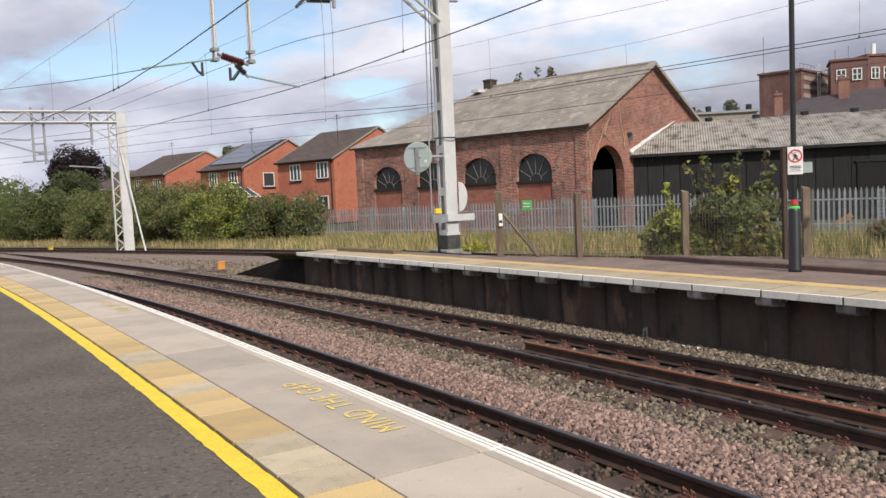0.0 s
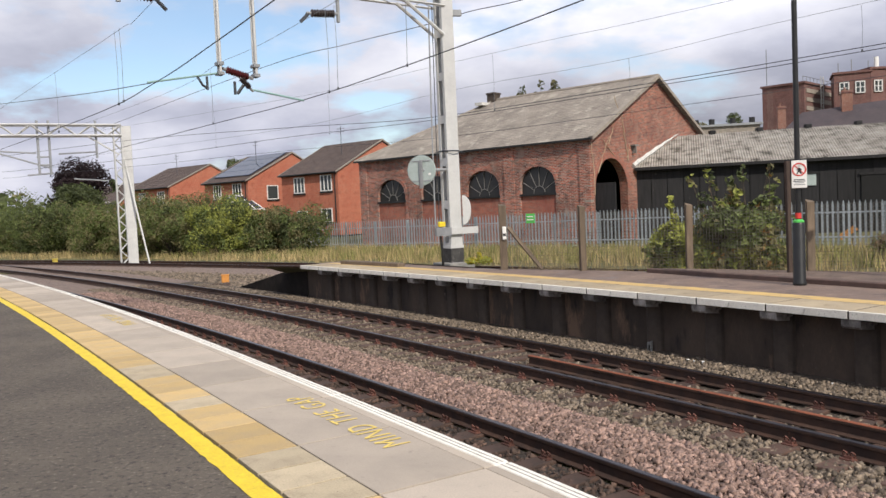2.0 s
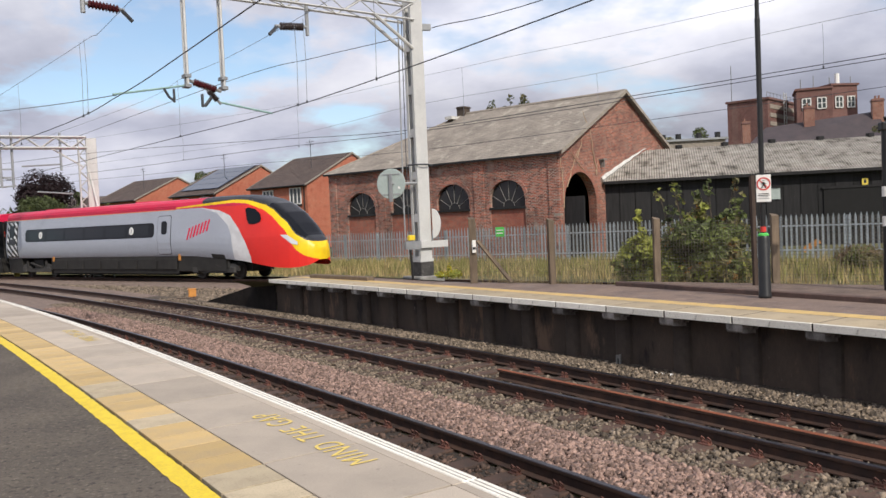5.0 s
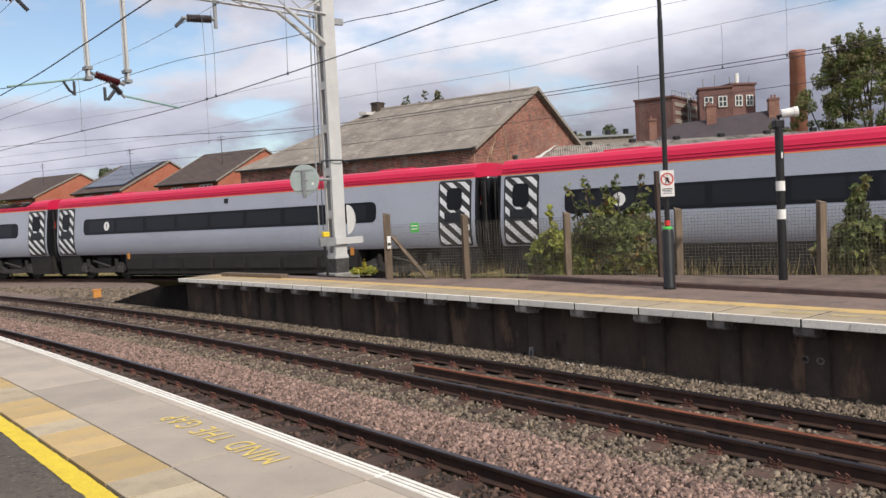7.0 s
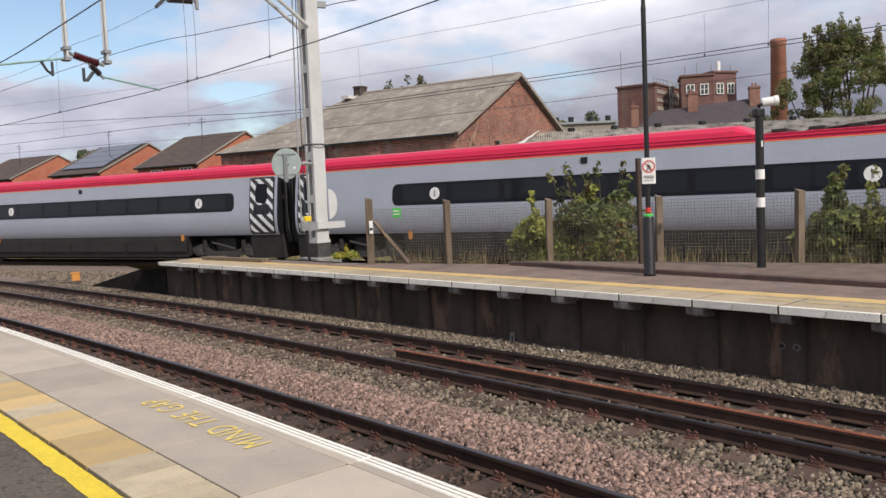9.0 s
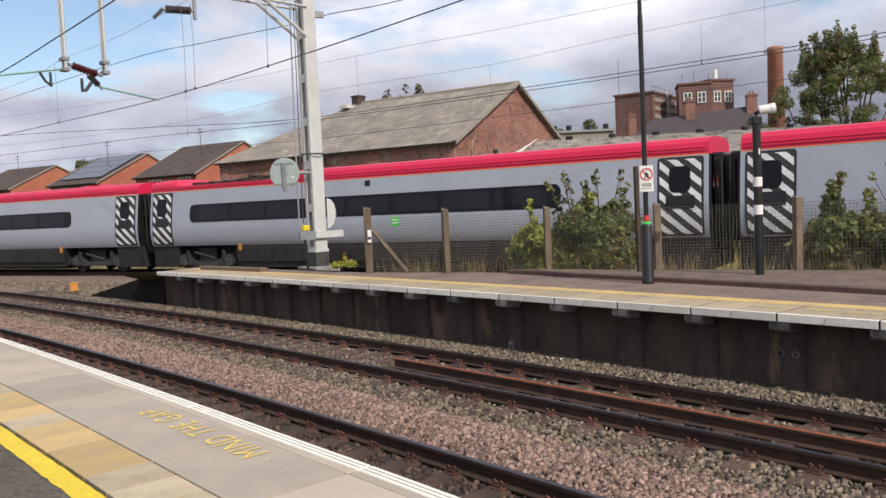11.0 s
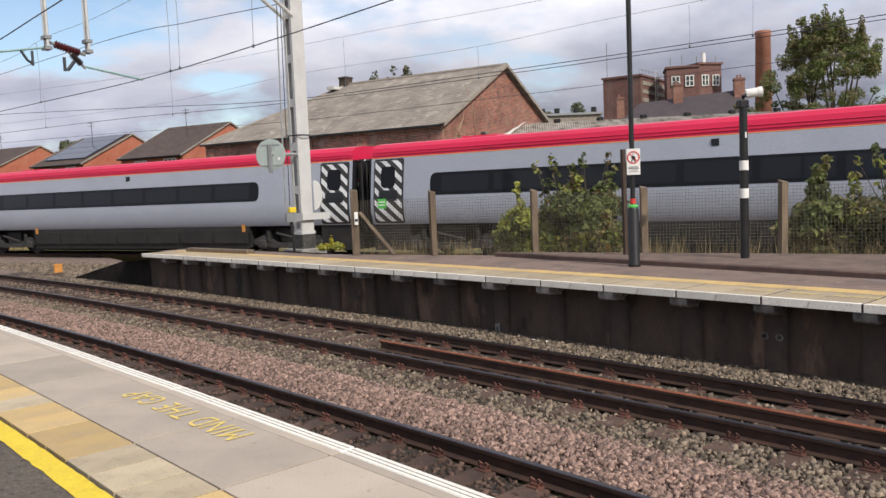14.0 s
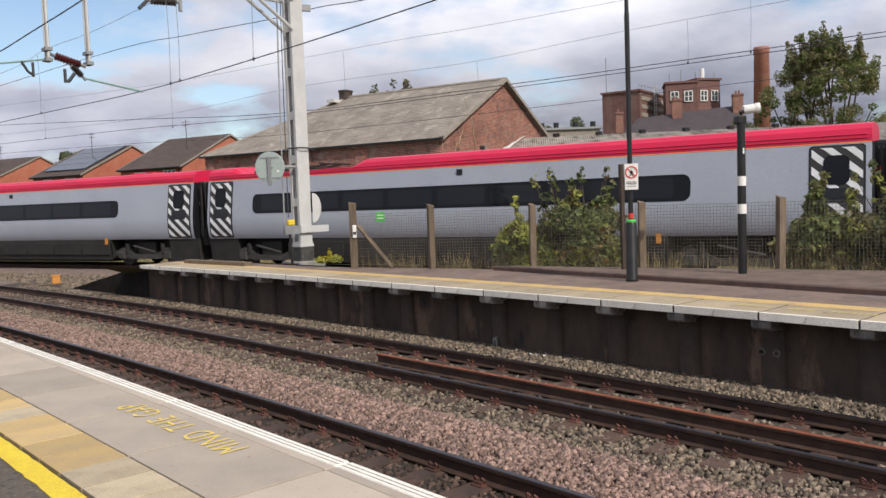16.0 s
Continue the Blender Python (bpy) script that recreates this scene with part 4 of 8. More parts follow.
def conservatory():
    c = hub("conservatory", "small white-framed glass conservatory behind the bushes", "conservatory", turned((-20.8, 80.2, 0), 51))
    b = Build()
    b.face([(0, 0, 2.2), (3.2, 0, 2.2), (2.6, 2.4, 3.7), (0.6, 2.4, 3.7)], SOLAR)
    b.face([(0, 0, 2.2), (0.6, 2.4, 3.7), (0, 2.4, 2.2)], SOLAR)
    b.face([(3.2, 0, 2.2), (3.2, 2.4, 2.2), (2.6, 2.4, 3.7)], SOLAR)
    b.done("glass_roof", c, fix=False)
    for p, q in (((0, 0, 2.2), (0.6, 2.4, 3.7)), ((3.2, 0, 2.2), (2.6, 2.4, 3.7)), ((1.07, 0, 2.2), (1.27, 2.4, 3.7)), ((2.13, 0, 2.2), (1.93, 2.4, 3.7)), ((0, 0, 2.2), (3.2, 0, 2.2)), ((0.6, 2.4, 3.7), (2.6, 2.4, 3.7))):
        b = Build()
        b.tube([p, q], 0.07, UPVC, 5)
        b.done("glazing_bar", c)
    for x in (0, 1.07, 2.13, 3.2):
        b = Build()
        b.box(x - 0.06, x + 0.06, -0.06, 0.06, -0.6, 2.2, UPVC)
        b.done("post", c)


conservatory()


# ------------------------------------------------------------------ express train
HALF, FLOOR_Z = 1.36, 0.0
# cross-section of the body as (half width, height above rail), from the skirt to the roof
SECTION = [(1.24, 1.13), (1.31, 1.24), (1.355, 1.50), (1.365, 1.80), (1.35, 2.06), (1.27, 2.80), (1.235, 3.05), (1.195, 3.36), (1.19, 3.385), (1.175, 3.54), (1.12, 3.70), (0.95, 3.82), (0.50, 3.88)]


def side_x(h):
    """Half width of the body at a height."""
    for (w0, h0), (w1, h1) in zip(SECTION, SECTION[1:]):
        if h0 <= h <= h1:
            return w0 + (w1 - w0) * (h - h0) / (h1 - h0)
    return SECTION[-1][0]


def body_part(b, x0, x1, low, high, material, lift=0.0, side=None):
    """The body's skin between two section indices, both sides."""
    pts = SECTION[low:high + 1]
    for s in ((-1, 1) if side is None else (side,)):
        b.grid([[(x, s * (w + lift), z) for w, z in pts] for x in (x0, x1)], material)


def panel(b, x0, x1, z0, z1, material, side, lift=0.012, r=0.18, steps=5):
    """A flat panel with rounded corners that follows the side of the body."""
    out = []
    for cx, cz, a0 in ((x1 - r, z1 - r, 0), (x0 + r, z1 - r, 90), (x0 + r, z0 + r, 180), (x1 - r, z0 + r, 270)):
        for i in range(steps + 1):
            a = radians(a0 + 90 * i / steps)
            out.append((cx + r * math.cos(a), cz + r * math.sin(a)))
    n = len(out)
    ring = [(x, side * (side_x(z) + lift), z) for x, z in out]
    rim = [(x, side * (side_x(z) - 0.01), z) for x, z in out]
    # horizontal strips, so that the panel follows the curved side
    half = n // 2
    knots = [h for _, h in SECTION if z0 + r + 0.01 < h < z1 - r - 0.01]
    left = sorted([p for p in out if p[0] < (x0 + x1) / 2] + [(x0, h) for h in knots], key=lambda p: p[1])
    right = sorted([p for p in out if p[0] >= (x0 + x1) / 2] + [(x1, h) for h in knots], key=lambda p: p[1])
    rows = [[(l[0], side * (side_x(l[1]) + lift), l[1]), (q[0], side * (side_x(q[1]) + lift), q[1])] for l, q in zip(left, right)]
    b.grid(rows, material)
    b.grid([ring, rim], material, closed=True)


def bogie(parent, x):
    b = Build()
    for s in (-1, 1):
        b.grid([[(x + dx, s * w, z) for dx, z in ((-1.75, 0.62), (-1.3, 0.78), (-0.6, 0.50), (0.6, 0.50), (1.3, 0.78), (1.75, 0.62), (1.75, 0.42), (0.7, 0.30), (-0.7, 0.30), (-1.75, 0.42))] for w in (1.0, 1.14)], TRAIN_PIPE, closed=True, cap=True)
        for dx in (-1.35, 1.35):
            b.box(x + dx - 0.2, x + dx + 0.2, s * 1.07 - 0.14, s * 1.07 + 0.14, 0.30, 0.60, TRAIN_PIPE, bev=0.04)
            b.tube([(x + dx - 0.3 * (1 if dx > 0 else -1), s * 1.1, 0.55), (x + dx - 0.3 * (1 if dx > 0 else -1), s * 1.1, 0.95)], 0.10, TRAIN_UNDER, 8)
        b.tube([(x - 0.6, s * 1.16, 0.85), (x + 0.6, s * 1.16, 0.60)], 0.05, TRAIN_PIPE, 6)
    b.box(x - 0.5, x + 0.5, -1.0, 1.0, 0.45, 1.0, TRAIN_UNDER)
    b.box(x - 2.0, x + 2.0, -0.55, 0.55, 0.35, 1.12, TRAIN_UNDER)
    bg = b.done("bogie", parent, "grimy steel bogie frame", at=None)
    for dx in (-1.35, 1.35):
        for s in (-1, 1):
            w = Build()
            ring = lambda y, r: [(x + dx + r * math.cos(2 * math.pi * i / 20), y, 0.42 + r * math.sin(2 * math.pi * i / 20)) for i in range(20)]
            w.grid([ring(s * 0.70, 0.445), ring(s * 0.725, 0.43), ring(s * 0.83, 0.42), ring(s * 0.84, 0.34), ring(s * 0.80, 0.30), ring(s * 0.82, 0.12)], TRAIN_PIPE, closed=True, cap=True)
            w.done("wheel", bg)
    return bg


def hatch_door(car, x0, side):
    """A doorway in slanting white bands on charcoal, with its window, plate and dark surround."""
    z0, z1, w = 1.17, 3.33, 1.26
    d = Build()
    panel(d, x0, x0 + w, z0, z1, TRAIN_BLACK, side, 0.012, 0.09)
    panel(d, x0 + 0.035, x0 + w - 0.035, z0 + 0.035, z1 - 0.035, HATCH_DARK, side, 0.020, 0.07)
    door = d.done("door", car, "door in slanting charcoal and white bands")
    b = Build()
    pitch, thick, slope = 0.42, 0.20, 0.86
    lo, hi = z0 + 0.06, z1 - 0.06
    P = lambda x, z: (x, side * (side_x(z) + 0.028), z)
    cols, rows_n = 12, 4
    for k in range(-1, 9):
        for i in range(cols):
            xa, xb = x0 + 0.06 + (w - 0.12) * i / cols, x0 + 0.06 + (w - 0.12) * (i + 1) / cols
            for j in range(rows_n):
                q = []
                for x in (xa, xb):
                    base = z0 + k * pitch - slope * (x - x0) + 0.25
                    q.append([min(max(base + thick * (j + e) / rows_n, lo), hi) for e in (0, 1)])
                if q[0][1] - q[0][0] < 0.004 and q[1][1] - q[1][0] < 0.004:
                    continue
                b.face([P(xa, q[0][0]), P(xb, q[1][0]), P(xb, q[1][1]), P(xa, q[0][1])], HATCH_WHITE)
    b.done("band", door, "white slanting bands", fix=False)
    b = Build()
    panel(b, x0 + 0.33, x0 + 0.91, 2.36, 3.08, TRAIN_GLASS, side, 0.040, 0.16)
    b.done("door_window", door)
    b = Build()
    panel(b, x0 + 0.24, x0 + 1.02, 1.92, 2.28, TRAIN_BLACK, side, 0.038, 0.03)
    b.done("door_plate", door)
    return door


def car_shell(car, x0, x1, roof_well=None):
    b = Build()
    body_part(b, x0, x1, 0, 7, TRAIN_GREY)
    b.face([(x0, -1.24, 1.13), (x0, 1.24, 1.13), (x1, 1.24, 1.13), (x1, -1.24, 1.13)], TRAIN_UNDER)
    for x in (x0, x1):
        pts = [(x, -w, z) for w, z in SECTION[:9]] + [(x, w, z) for w, z in reversed(SECTION[:9])]
        b.face(pts, TRAIN_BLACK)
    b.smooth = True
    shell = b.done("body", car, "silver grey body side", fix=False)
    b = Build()
    body_part(b, x0, x1, 7, 8, TRAIN_ORANGE, 0.006)
    b.done("cantrail_stripe", shell, fix=False)
    b = Build()
    pts = SECTION[8:]
    full = [(-w, z) for w, z in pts] + [(w, z) for w, z in reversed(pts)]
    if roof_well is None:
        b.grid([[(x, w, z) for w, z in full] for x in (x0, x1)], TRAIN_RED)
        for x in (x0, x1):
            b.face([(x, w, z) for w, z in full], TRAIN_RED)
    else:
        a0, a1 = roof_well
        low = [(w, min(z, 3.58)) for w, z in full]
        # the roof slopes down into the well at both its ends
        b.grid([[(x, w, z) for w, z in sec] for x, sec in ((x0, full), (a0 - 0.25, full), (a0 + 0.25, low), (a1 - 0.25, low), (a1 + 0.25, full), (x1, full))], TRAIN_RED)
        for x in (x0, x1):
            b.face([(x, w, z) for w, z in full], TRAIN_RED)
    roof = b.done("roof", car, "raspberry red roof band", fix=False)
    for s in (-1, 1):
        for z in (3.47, 3.56):
            b = Build()
            w = side_x(z) + 0.012
            b.tube([(x0 + 0.1, s * w, z), (x1 - 0.1, s * w, z)], 0.012, TRAIN_RED, 4)
            b.done("roof_rib", roof)
    if roof_well:
        b = Build()
        a0, a1 = roof_well
        m = (a0 + a1) / 2
        b.tube([(m - 1.4, -0.5, 3.60), (m + 1.0, -0.35, 3.78)], 0.04, TRAIN_UNDER, 6)
        b.tube([(m - 1.4, 0.5, 3.60), (m + 1.0, 0.35, 3.78)], 0.04, TRAIN_UNDER, 6)
        b.tube([(m + 1.0, -0.85, 3.80), (m + 1.0, 0.85, 3.80)], 0.04, TRAIN_UNDER, 6)
        for i in range(4):
            b.box(a0 + 0.6 + i * 0.9, a0 + 1.0 + i * 0.9, -0.8, 0.8, 3.57, 3.70, TRAIN_UNDER, bev=0.03)
        b.done("roof_equipment", car, "dark pantograph gear folded in the roof well")
    else:
        for xx in (x0 + 3.2, x1 - 4.4):
            b = Build()
            b.box(xx, xx + 1.4, -0.5, 0.5, 3.84, 3.93, TRAIN_RED, bev=0.04)
            b.done("roof_unit", roof)
    return shell


def window_strip(car, x0, x1, side, first):
    b = Build()
    panel(b, x0, x1, 2.07, 2.79, TRAIN_GLASS, side, 0.010, 0.22)
    w = b.done("window_strip", car, "continuous dark tinted window strip")
    n = max(2, round((x1 - x0) / 2.05))
    for i in range(n):
        b = Build()
        a, c = x0 + 0.35 + (x1 - x0 - 0.7) * i / n, x0 + 0.35 + (x1 - x0 - 0.7) * (i + 1) / n
        panel(b, a + 0.10, c - 0.10, 2.17, 2.70, TRAIN_PANE, side, 0.016, 0.08, 3)
        b.done("pane", w)
    if first:
        for x in (x0 + 1.75, x1 - 1.9):
            b = Build()
            pts = [(x + 0.20 * math.cos(2 * math.pi * i / 18), 2.43 + 0.20 * math.sin(2 * math.pi * i / 18)) for i in range(18)]
            b.face([(px, side * (side_x(z) + 0.024), z) for px, z in pts], SIGN_WHITE)
            disc = b.done("class_disc", w, "white class disc", fix=False)
            b = Build()
            b.face([(px, side * (side_x(z) + 0.030), z) for px, z in ((x - 0.03, 2.32), (x + 0.03, 2.32), (x + 0.03, 2.54), (x - 0.03, 2.54))], GALV_DULL)
            b.done("numeral", disc, fix=False)


def underframe(car, x0, x1):
    b = Build()
    for s in (-1, 1):
        b.grid([[(x, s * w, z) for w, z in ((1.24, 1.14), (1.26, 0.9), (1.18, 0.26), (0.9, 0.18))] for x in (x0, x1)], TRAIN_UNDER)
    b.face([(x0, -1.2, 0.19), (x1, -1.2, 0.19), (x1, 1.2, 0.19), (x0, 1.2, 0.19)], TRAIN_UNDER)
    for x in (x0, x1):
        b.face([(x, -1.24, 1.13), (x, 1.24, 1.13), (x, 1.16, 0.32), (x, -1.16, 0.32)], TRAIN_UNDER)
    under = b.done("underframe", car, "grimy black underfloor fairing", fix=False)
    n = 7
    for i in range(n):
        a = x0 + (x1 - x0) * i / n
        for s in (-1, 1):
            b = Build()
            y = s * 1.235
            b.box(a + 0.1, a + (x1 - x0) / n - 0.1, min(y, y + s * 0.03), max(y, y + s * 0.03), 0.48, 1.0, TRAIN_UNDER, bev=0.012)
            b.done("equipment_cover", under)


def end_gear(car, x, d):
    """Dark gangway and skirt at a car end; d points outwards."""
    b = Build()
    a, c = sorted((x, x + d * 0.36))
    b.box(a, c, -0.95, 0.95, 1.0, 3.40, TRAIN_BLACK, bev=0.06)
    b.done("gangway", car, "black rubber gangway")
    b = Build()
    a, c = sorted((x, x - d * 1.5))
    b.grid([[(q, s, z) for s, z in ((-1.22, 1.14), (-1.16, 0.24), (1.16, 0.24), (1.22, 1.14))] for q in (a, c)], TRAIN_UNDER, closed=True, cap=True)
    b.done("end_skirt", car)
    for s in (-1, 1):
        # jumper cables looping beside the gangway
        for k, (o, r) in enumerate(((0.12, 0.035), (0.22, 0.028), (0.30, 0.035))):
            b = Build()
            b.tube([(x + d * o, s * (1.02 + 0.05 * k), z) for z in (3.25, 2.6, 1.9)] + [(x + d * (o + 0.06), s * (1.06 + 0.03 * k), 1.3), (x + d * (o + 0.1), s * 0.98, 0.85)], r, TRAIN_PIPE if k == 1 else TRAIN_UNDER, 6)
            b.done("jumper_cable", car)
        b = Build()
        b.grid([[(x + d * o, s * w, z) for w, z in ((1.16, 0.24), (1.22, 1.14), (1.33, 1.6), (1.24, 2.8), (1.14, 3.36))] for o in (0.0, 0.06)], TRAIN_BLACK)
        b.done("end_seal", car, fix=False)
        b = Build()
        q = x + d * 0.10
        b.box(q - 0.07, q + 0.07, s * 0.96 - 0.04, s * 0.96 + 0.04, 2.45, 2.78, SIGN_RED, bev=0.02)
        b.box(q - 0.06, q + 0.06, s * 0.96 - 0.045, s * 0.96 + 0.045, 2.48, 2.60, SIGN_WHITE)
        b.done("end_marker", car, "small red and white marker")


def yellow_tags(car, xs):
    for x in xs:
        for s in (-1, 1):
            b = Build()
            b.box(x - 0.07, x + 0.07, s * 1.27 - 0.02, s * 1.27 + 0.02, 0.92, 1.22, ORANGE_BOX)
            b.done("jacking_tag", car, "small orange tag")


def middle_car(first=False, well=None, win=(-9.08, 7.25)):
    car = hub("train_coach", "silver grey express coach with raspberry roof and black windows", "train coach", group="express train")
    X0, X1 = -11.55, 11.55
    car_shell(car, X0, X1, well)
    for s in (-1, 1):
        window_strip(car, win[0], win[1], s, first)
        hatch_door(car, -11.42, s)
        hatch_door(car, 10.16, s)
    underframe(car, -6.6, 6.6)
    for x in (-8.5, 8.5):
        bogie(car, x)
    end_gear(car, X0, -1)
    end_gear(car, X1, 1)
    yellow_tags(car, (-6.35, 6.35))
    for s in (-1, 1):
        b = Build()
        b.box(-0.1, 0.1, s * 1.23 - 0.02, s * 1.23 + 0.02, 3.10, 3.28, TRAIN_BLACK)
        b.done("side_camera", car)
    return car


def driving_car(front=True):
    """The streamlined end car: its nose points along +x."""
    car = hub("train_driving_car", "streamlined red and yellow nosed express driving car", "train driving car", group="express train")
    X0 = -11.55
    car_shell(car, X0, 5.0)
    # stations along the nose: x, roof height, width factor, lowest height
    st = [(5.0, 3.88, 1.00, 1.13), (6.5, 3.89, 1.00, 1.10), (8.0, 3.90, 1.00, 1.0), (9.2, 3.88, 0.99, 0.92), (9.9, 3.82, 0.985, 0.86), (10.7, 3.64, 0.965, 0.74), (11.35, 3.40, 0.935, 0.64), (12.02, 2.98, 0.88, 0.56), (12.6, 2.46, 0.79, 0.54), (13.02, 2.04, 0.67, 0.56), (13.30, 1.80, 0.53, 0.62), (13.50, 1.56, 0.37, 0.72), (13.60, 1.36, 0.18, 0.85)]
    K = 240

    # the coach's own section, resampled by height, for the start of the nose
    prof = SECTION + [(0.0, 3.89)]

    def section_w(h):
        for (w0, h0), (w1, h1) in zip(prof, prof[1:]):
            if h0 <= h <= h1:
                return w0 + (w1 - w0) * (h - h0) / (h1 - h0)
        return 0.0

    def ring(x, top, wf, low):
        pts = []
        k = min(1.0, max(0.0, (x - 8.0) / 3.6))
        k = k * k * (3 - 2 * k)
        for i in range(K + 1):
            a = math.pi * i / K
            c, s = math.cos(a), math.sin(a)
            g = abs(s) ** 0.62
            z = low + (top - low) * g
            w = 1.365 * wf * abs(c) ** 0.42 * (1 - 0.15 * max(0.0, (z - 1.9) / 1.85))
            w = w * k + section_w(1.13 + 2.76 * g) * wf * (1 - k)
            pts.append((x, math.copysign(w, c), z))
        return pts

    def station(x):
        for s0, s1 in zip(st, st[1:]):
            if s0[0] <= x <= s1[0]:
                f = (x - s0[0]) / (s1[0] - s0[0])
                return [u + (v - u) * f for u, v in zip(s0, s1)]
        return st[-1]

    rings = []
    for (x0, t0, w0, l0), (x1, t1, w1, l1) in zip(st, st[1:]):
        m = max(3, round((x1 - x0) / 0.02))
        for i in range(m):
            f = i / m
            rings.append(ring(x0 + (x1 - x0) * f, t0 + (t1 - t0) * f, w0 + (w1 - w0) * f, l0 + (l1 - l0) * f))
    rings.append(ring(*st[-1]))

    def along(table, v):
        for (a0, b0), (a1, b1) in zip(table, table[1:]):
            if a0 <= v <= a1:
                return b0 + (b1 - b0) * (v - a0) / (a1 - a0)
        return table[0][1] if v < table[0][0] else table[-1][1]

    EDGE = [(5.0, 3.47), (7.1, 3.56), (9.15, 3.66), (10.0, 3.60), (11.0, 3.34), (11.5, 3.10), (12.3, 2.52), (12.8, 1.98), (13.2, 1.72), (13.6, 1.58), (13.95, 1.40)]
    BAND = [(5.0, 0.05), (8.0, 0.12), (10.0, 0.16), (11.5, 0.26), (12.4, 0.34), (12.9, 0.62), (13.95, 0.75)]
    OUTER = [(1.0, 10.42), (1.3, 10.30), (1.75, 10.07), (2.3, 9.65), (2.95, 9.0), (3.2, 8.3), (3.36, 7.1)]
    INNER = [(1.0, 9.27), (1.2, 9.25), (2.0, 9.15), (2.5, 8.9), (3.1, 8.1), (3.36, 7.0)]

    def paint(x, y, z):
        e = along(EDGE, x)
        if z > e:
            if 11.2 < x < 13.15 and z > e + 0.05:
                return TRAIN_GLASS
            return TRAIN_CHARCOAL if x > 7.0 else TRAIN_RED
        if z > e - along(BAND, x):
            return TRAIN_YELLOW
        if z > 3.38:
            return TRAIN_RED
        if z < 1.12 and x < 8.6:
            return TRAIN_UNDER
        if x < along(INNER, z):
            return TRAIN_GREY
        if x < along(OUTER, z):
            return TRAIN_WHITE
        return NOSE_RED

    skin, dark = Build(), Build()
    for r0, r1 in zip(rings, rings[1:]):
        for j in range(K):
            q = [r0[j], r0[j + 1], r1[j + 1], r1[j]]
            cx, cy, cz = (sum(p[k] for p in q) / 4 for k in range(3))
            m = paint(cx, cy, cz)
            (dark if m is TRAIN_GLASS else skin).face(q, m)
    skin.face(rings[-1], TRAIN_YELLOW)
    nose_ob = skin.done("nose", car, "red, yellow and white streamlined nose", fix=False)
    screen = dark.done("windscreen", car, "raked dark windscreen", fix=False)
    for ob in (nose_ob, screen):
        bm = bmesh.new()
        bm.from_mesh(ob.data)
        bmesh.ops.remove_doubles(bm, verts=bm.verts, dist=0.0015)
        bmesh.ops.recalc_face_normals(bm, faces=bm.faces)
        bm.to_mesh(ob.data)
        bm.free()
        ob.data.polygons.foreach_set("use_smooth", [True] * len(ob.data.polygons))

    def on_skin(x, z, s, lift):
        """A point of the nose's side at a height."""
        half = ring(*station(x))[:K // 2 + 1]
        for (_, w0, z0), (_, w1, z1) in zip(half, half[1:]):
            if z0 <= z <= z1:
                return Vector((x, s * (w0 + (w1 - w0) * (z - z0) / max(z1 - z0, 1e-6) + lift), z))
        return Vector((x, s * lift, z))

    for s in (-1, 1):
        b = Build()  # cab side window
        pts = [(9.98, 3.20), (10.15, 3.26), (10.55, 3.18), (10.90, 2.95), (11.02, 2.72), (10.95, 2.58), (10.60, 2.50), (10.30, 2.52), (10.16, 2.70)]
        b.face([on_skin(x, z, s, 0.03) for x, z in pts], TRAIN_GLASS)
        b.done("cab_window", car, "dark cab side window", fix=False)
        b = Build()
        pts = [(12.15, 1.98), (12.45, 1.98), (12.95, 1.66), (12.98, 1.52), (12.70, 1.58)]
        b.face([on_skin(x, z, s, 0.03) for x, z in pts], LAMP_LENS)
        b.done("headlight", car, "clear headlight lens", fix=False)
        # plain red strokes of the painted mark on the side
        b = Build()
        for line in [[(5.98 + 0.24 * i, 1.92 + 0.06 * i), (6.18 + 0.24 * i, 2.46 + 0.06 * i)] for i in range(7)]:
            b.tube([on_skin(x, z, s, 0.012) for x, z in line], 0.042, TRAIN_RED, 4)
        b.done("painted_mark", car, "red slanting painted strokes", fix=False)
        b = Build()
        panel(b, 3.62, 4.72, 1.22, 3.12, TRAIN_BLACK, s, 0.008, 0.12)
        panel(b, 3.65, 4.69, 1.25, 3.09, TRAIN_GREY, s, 0.016, 0.11)
        d = b.done("door", car, "grey crew door")
        b = Build()
        panel(b, 3.95, 4.40, 2.2, 2.85, TRAIN_GLASS, s, 0.024, 0.14)
        b.done("door_window", d)
        window_strip(car, -9.27, 3.34, s, True)
        hatch_door(car, -11.42, s)
    b = Build()
    for s in (-1, 1):
        b.grid([[(x, s * w, z) for w, z in ((1.22, 1.12), (1.2, 0.4), (0.9, 0.32))] for x in (5.0, 8.6)], TRAIN_UNDER)
    b.done("front_skirt", car, fix=False)
    underframe(car, -6.6, 5.0)
    for x in (-8.5, 7.6):
        bogie(car, x)
    end_gear(car, X0, -1)
    yellow_tags(car, (-6.35, 5.2))
    return car


# positions along the curve, by the metres of arc on the side nearest the platforms
LEAD = [(0.0, 393.0), (1.0, 375.8), (2.0, 361.2), (3.0, 343.4), (3.5, 334.4), (4.0, 325.2), (5.0, 306.6), (6.0, 287.75)]
LEAD += [(6.0 + 0.5 * i, 287.75 - 9.985 * i) for i in range(1, 21)]


def car_pose(arc):
    phi = arc / 322.24
    p = polar(323.6, math.degrees(phi), RAIL2, C2)
    return Matrix.Translation(p) @ Matrix.Rotation(phi - math.pi / 2, 4, "Z")


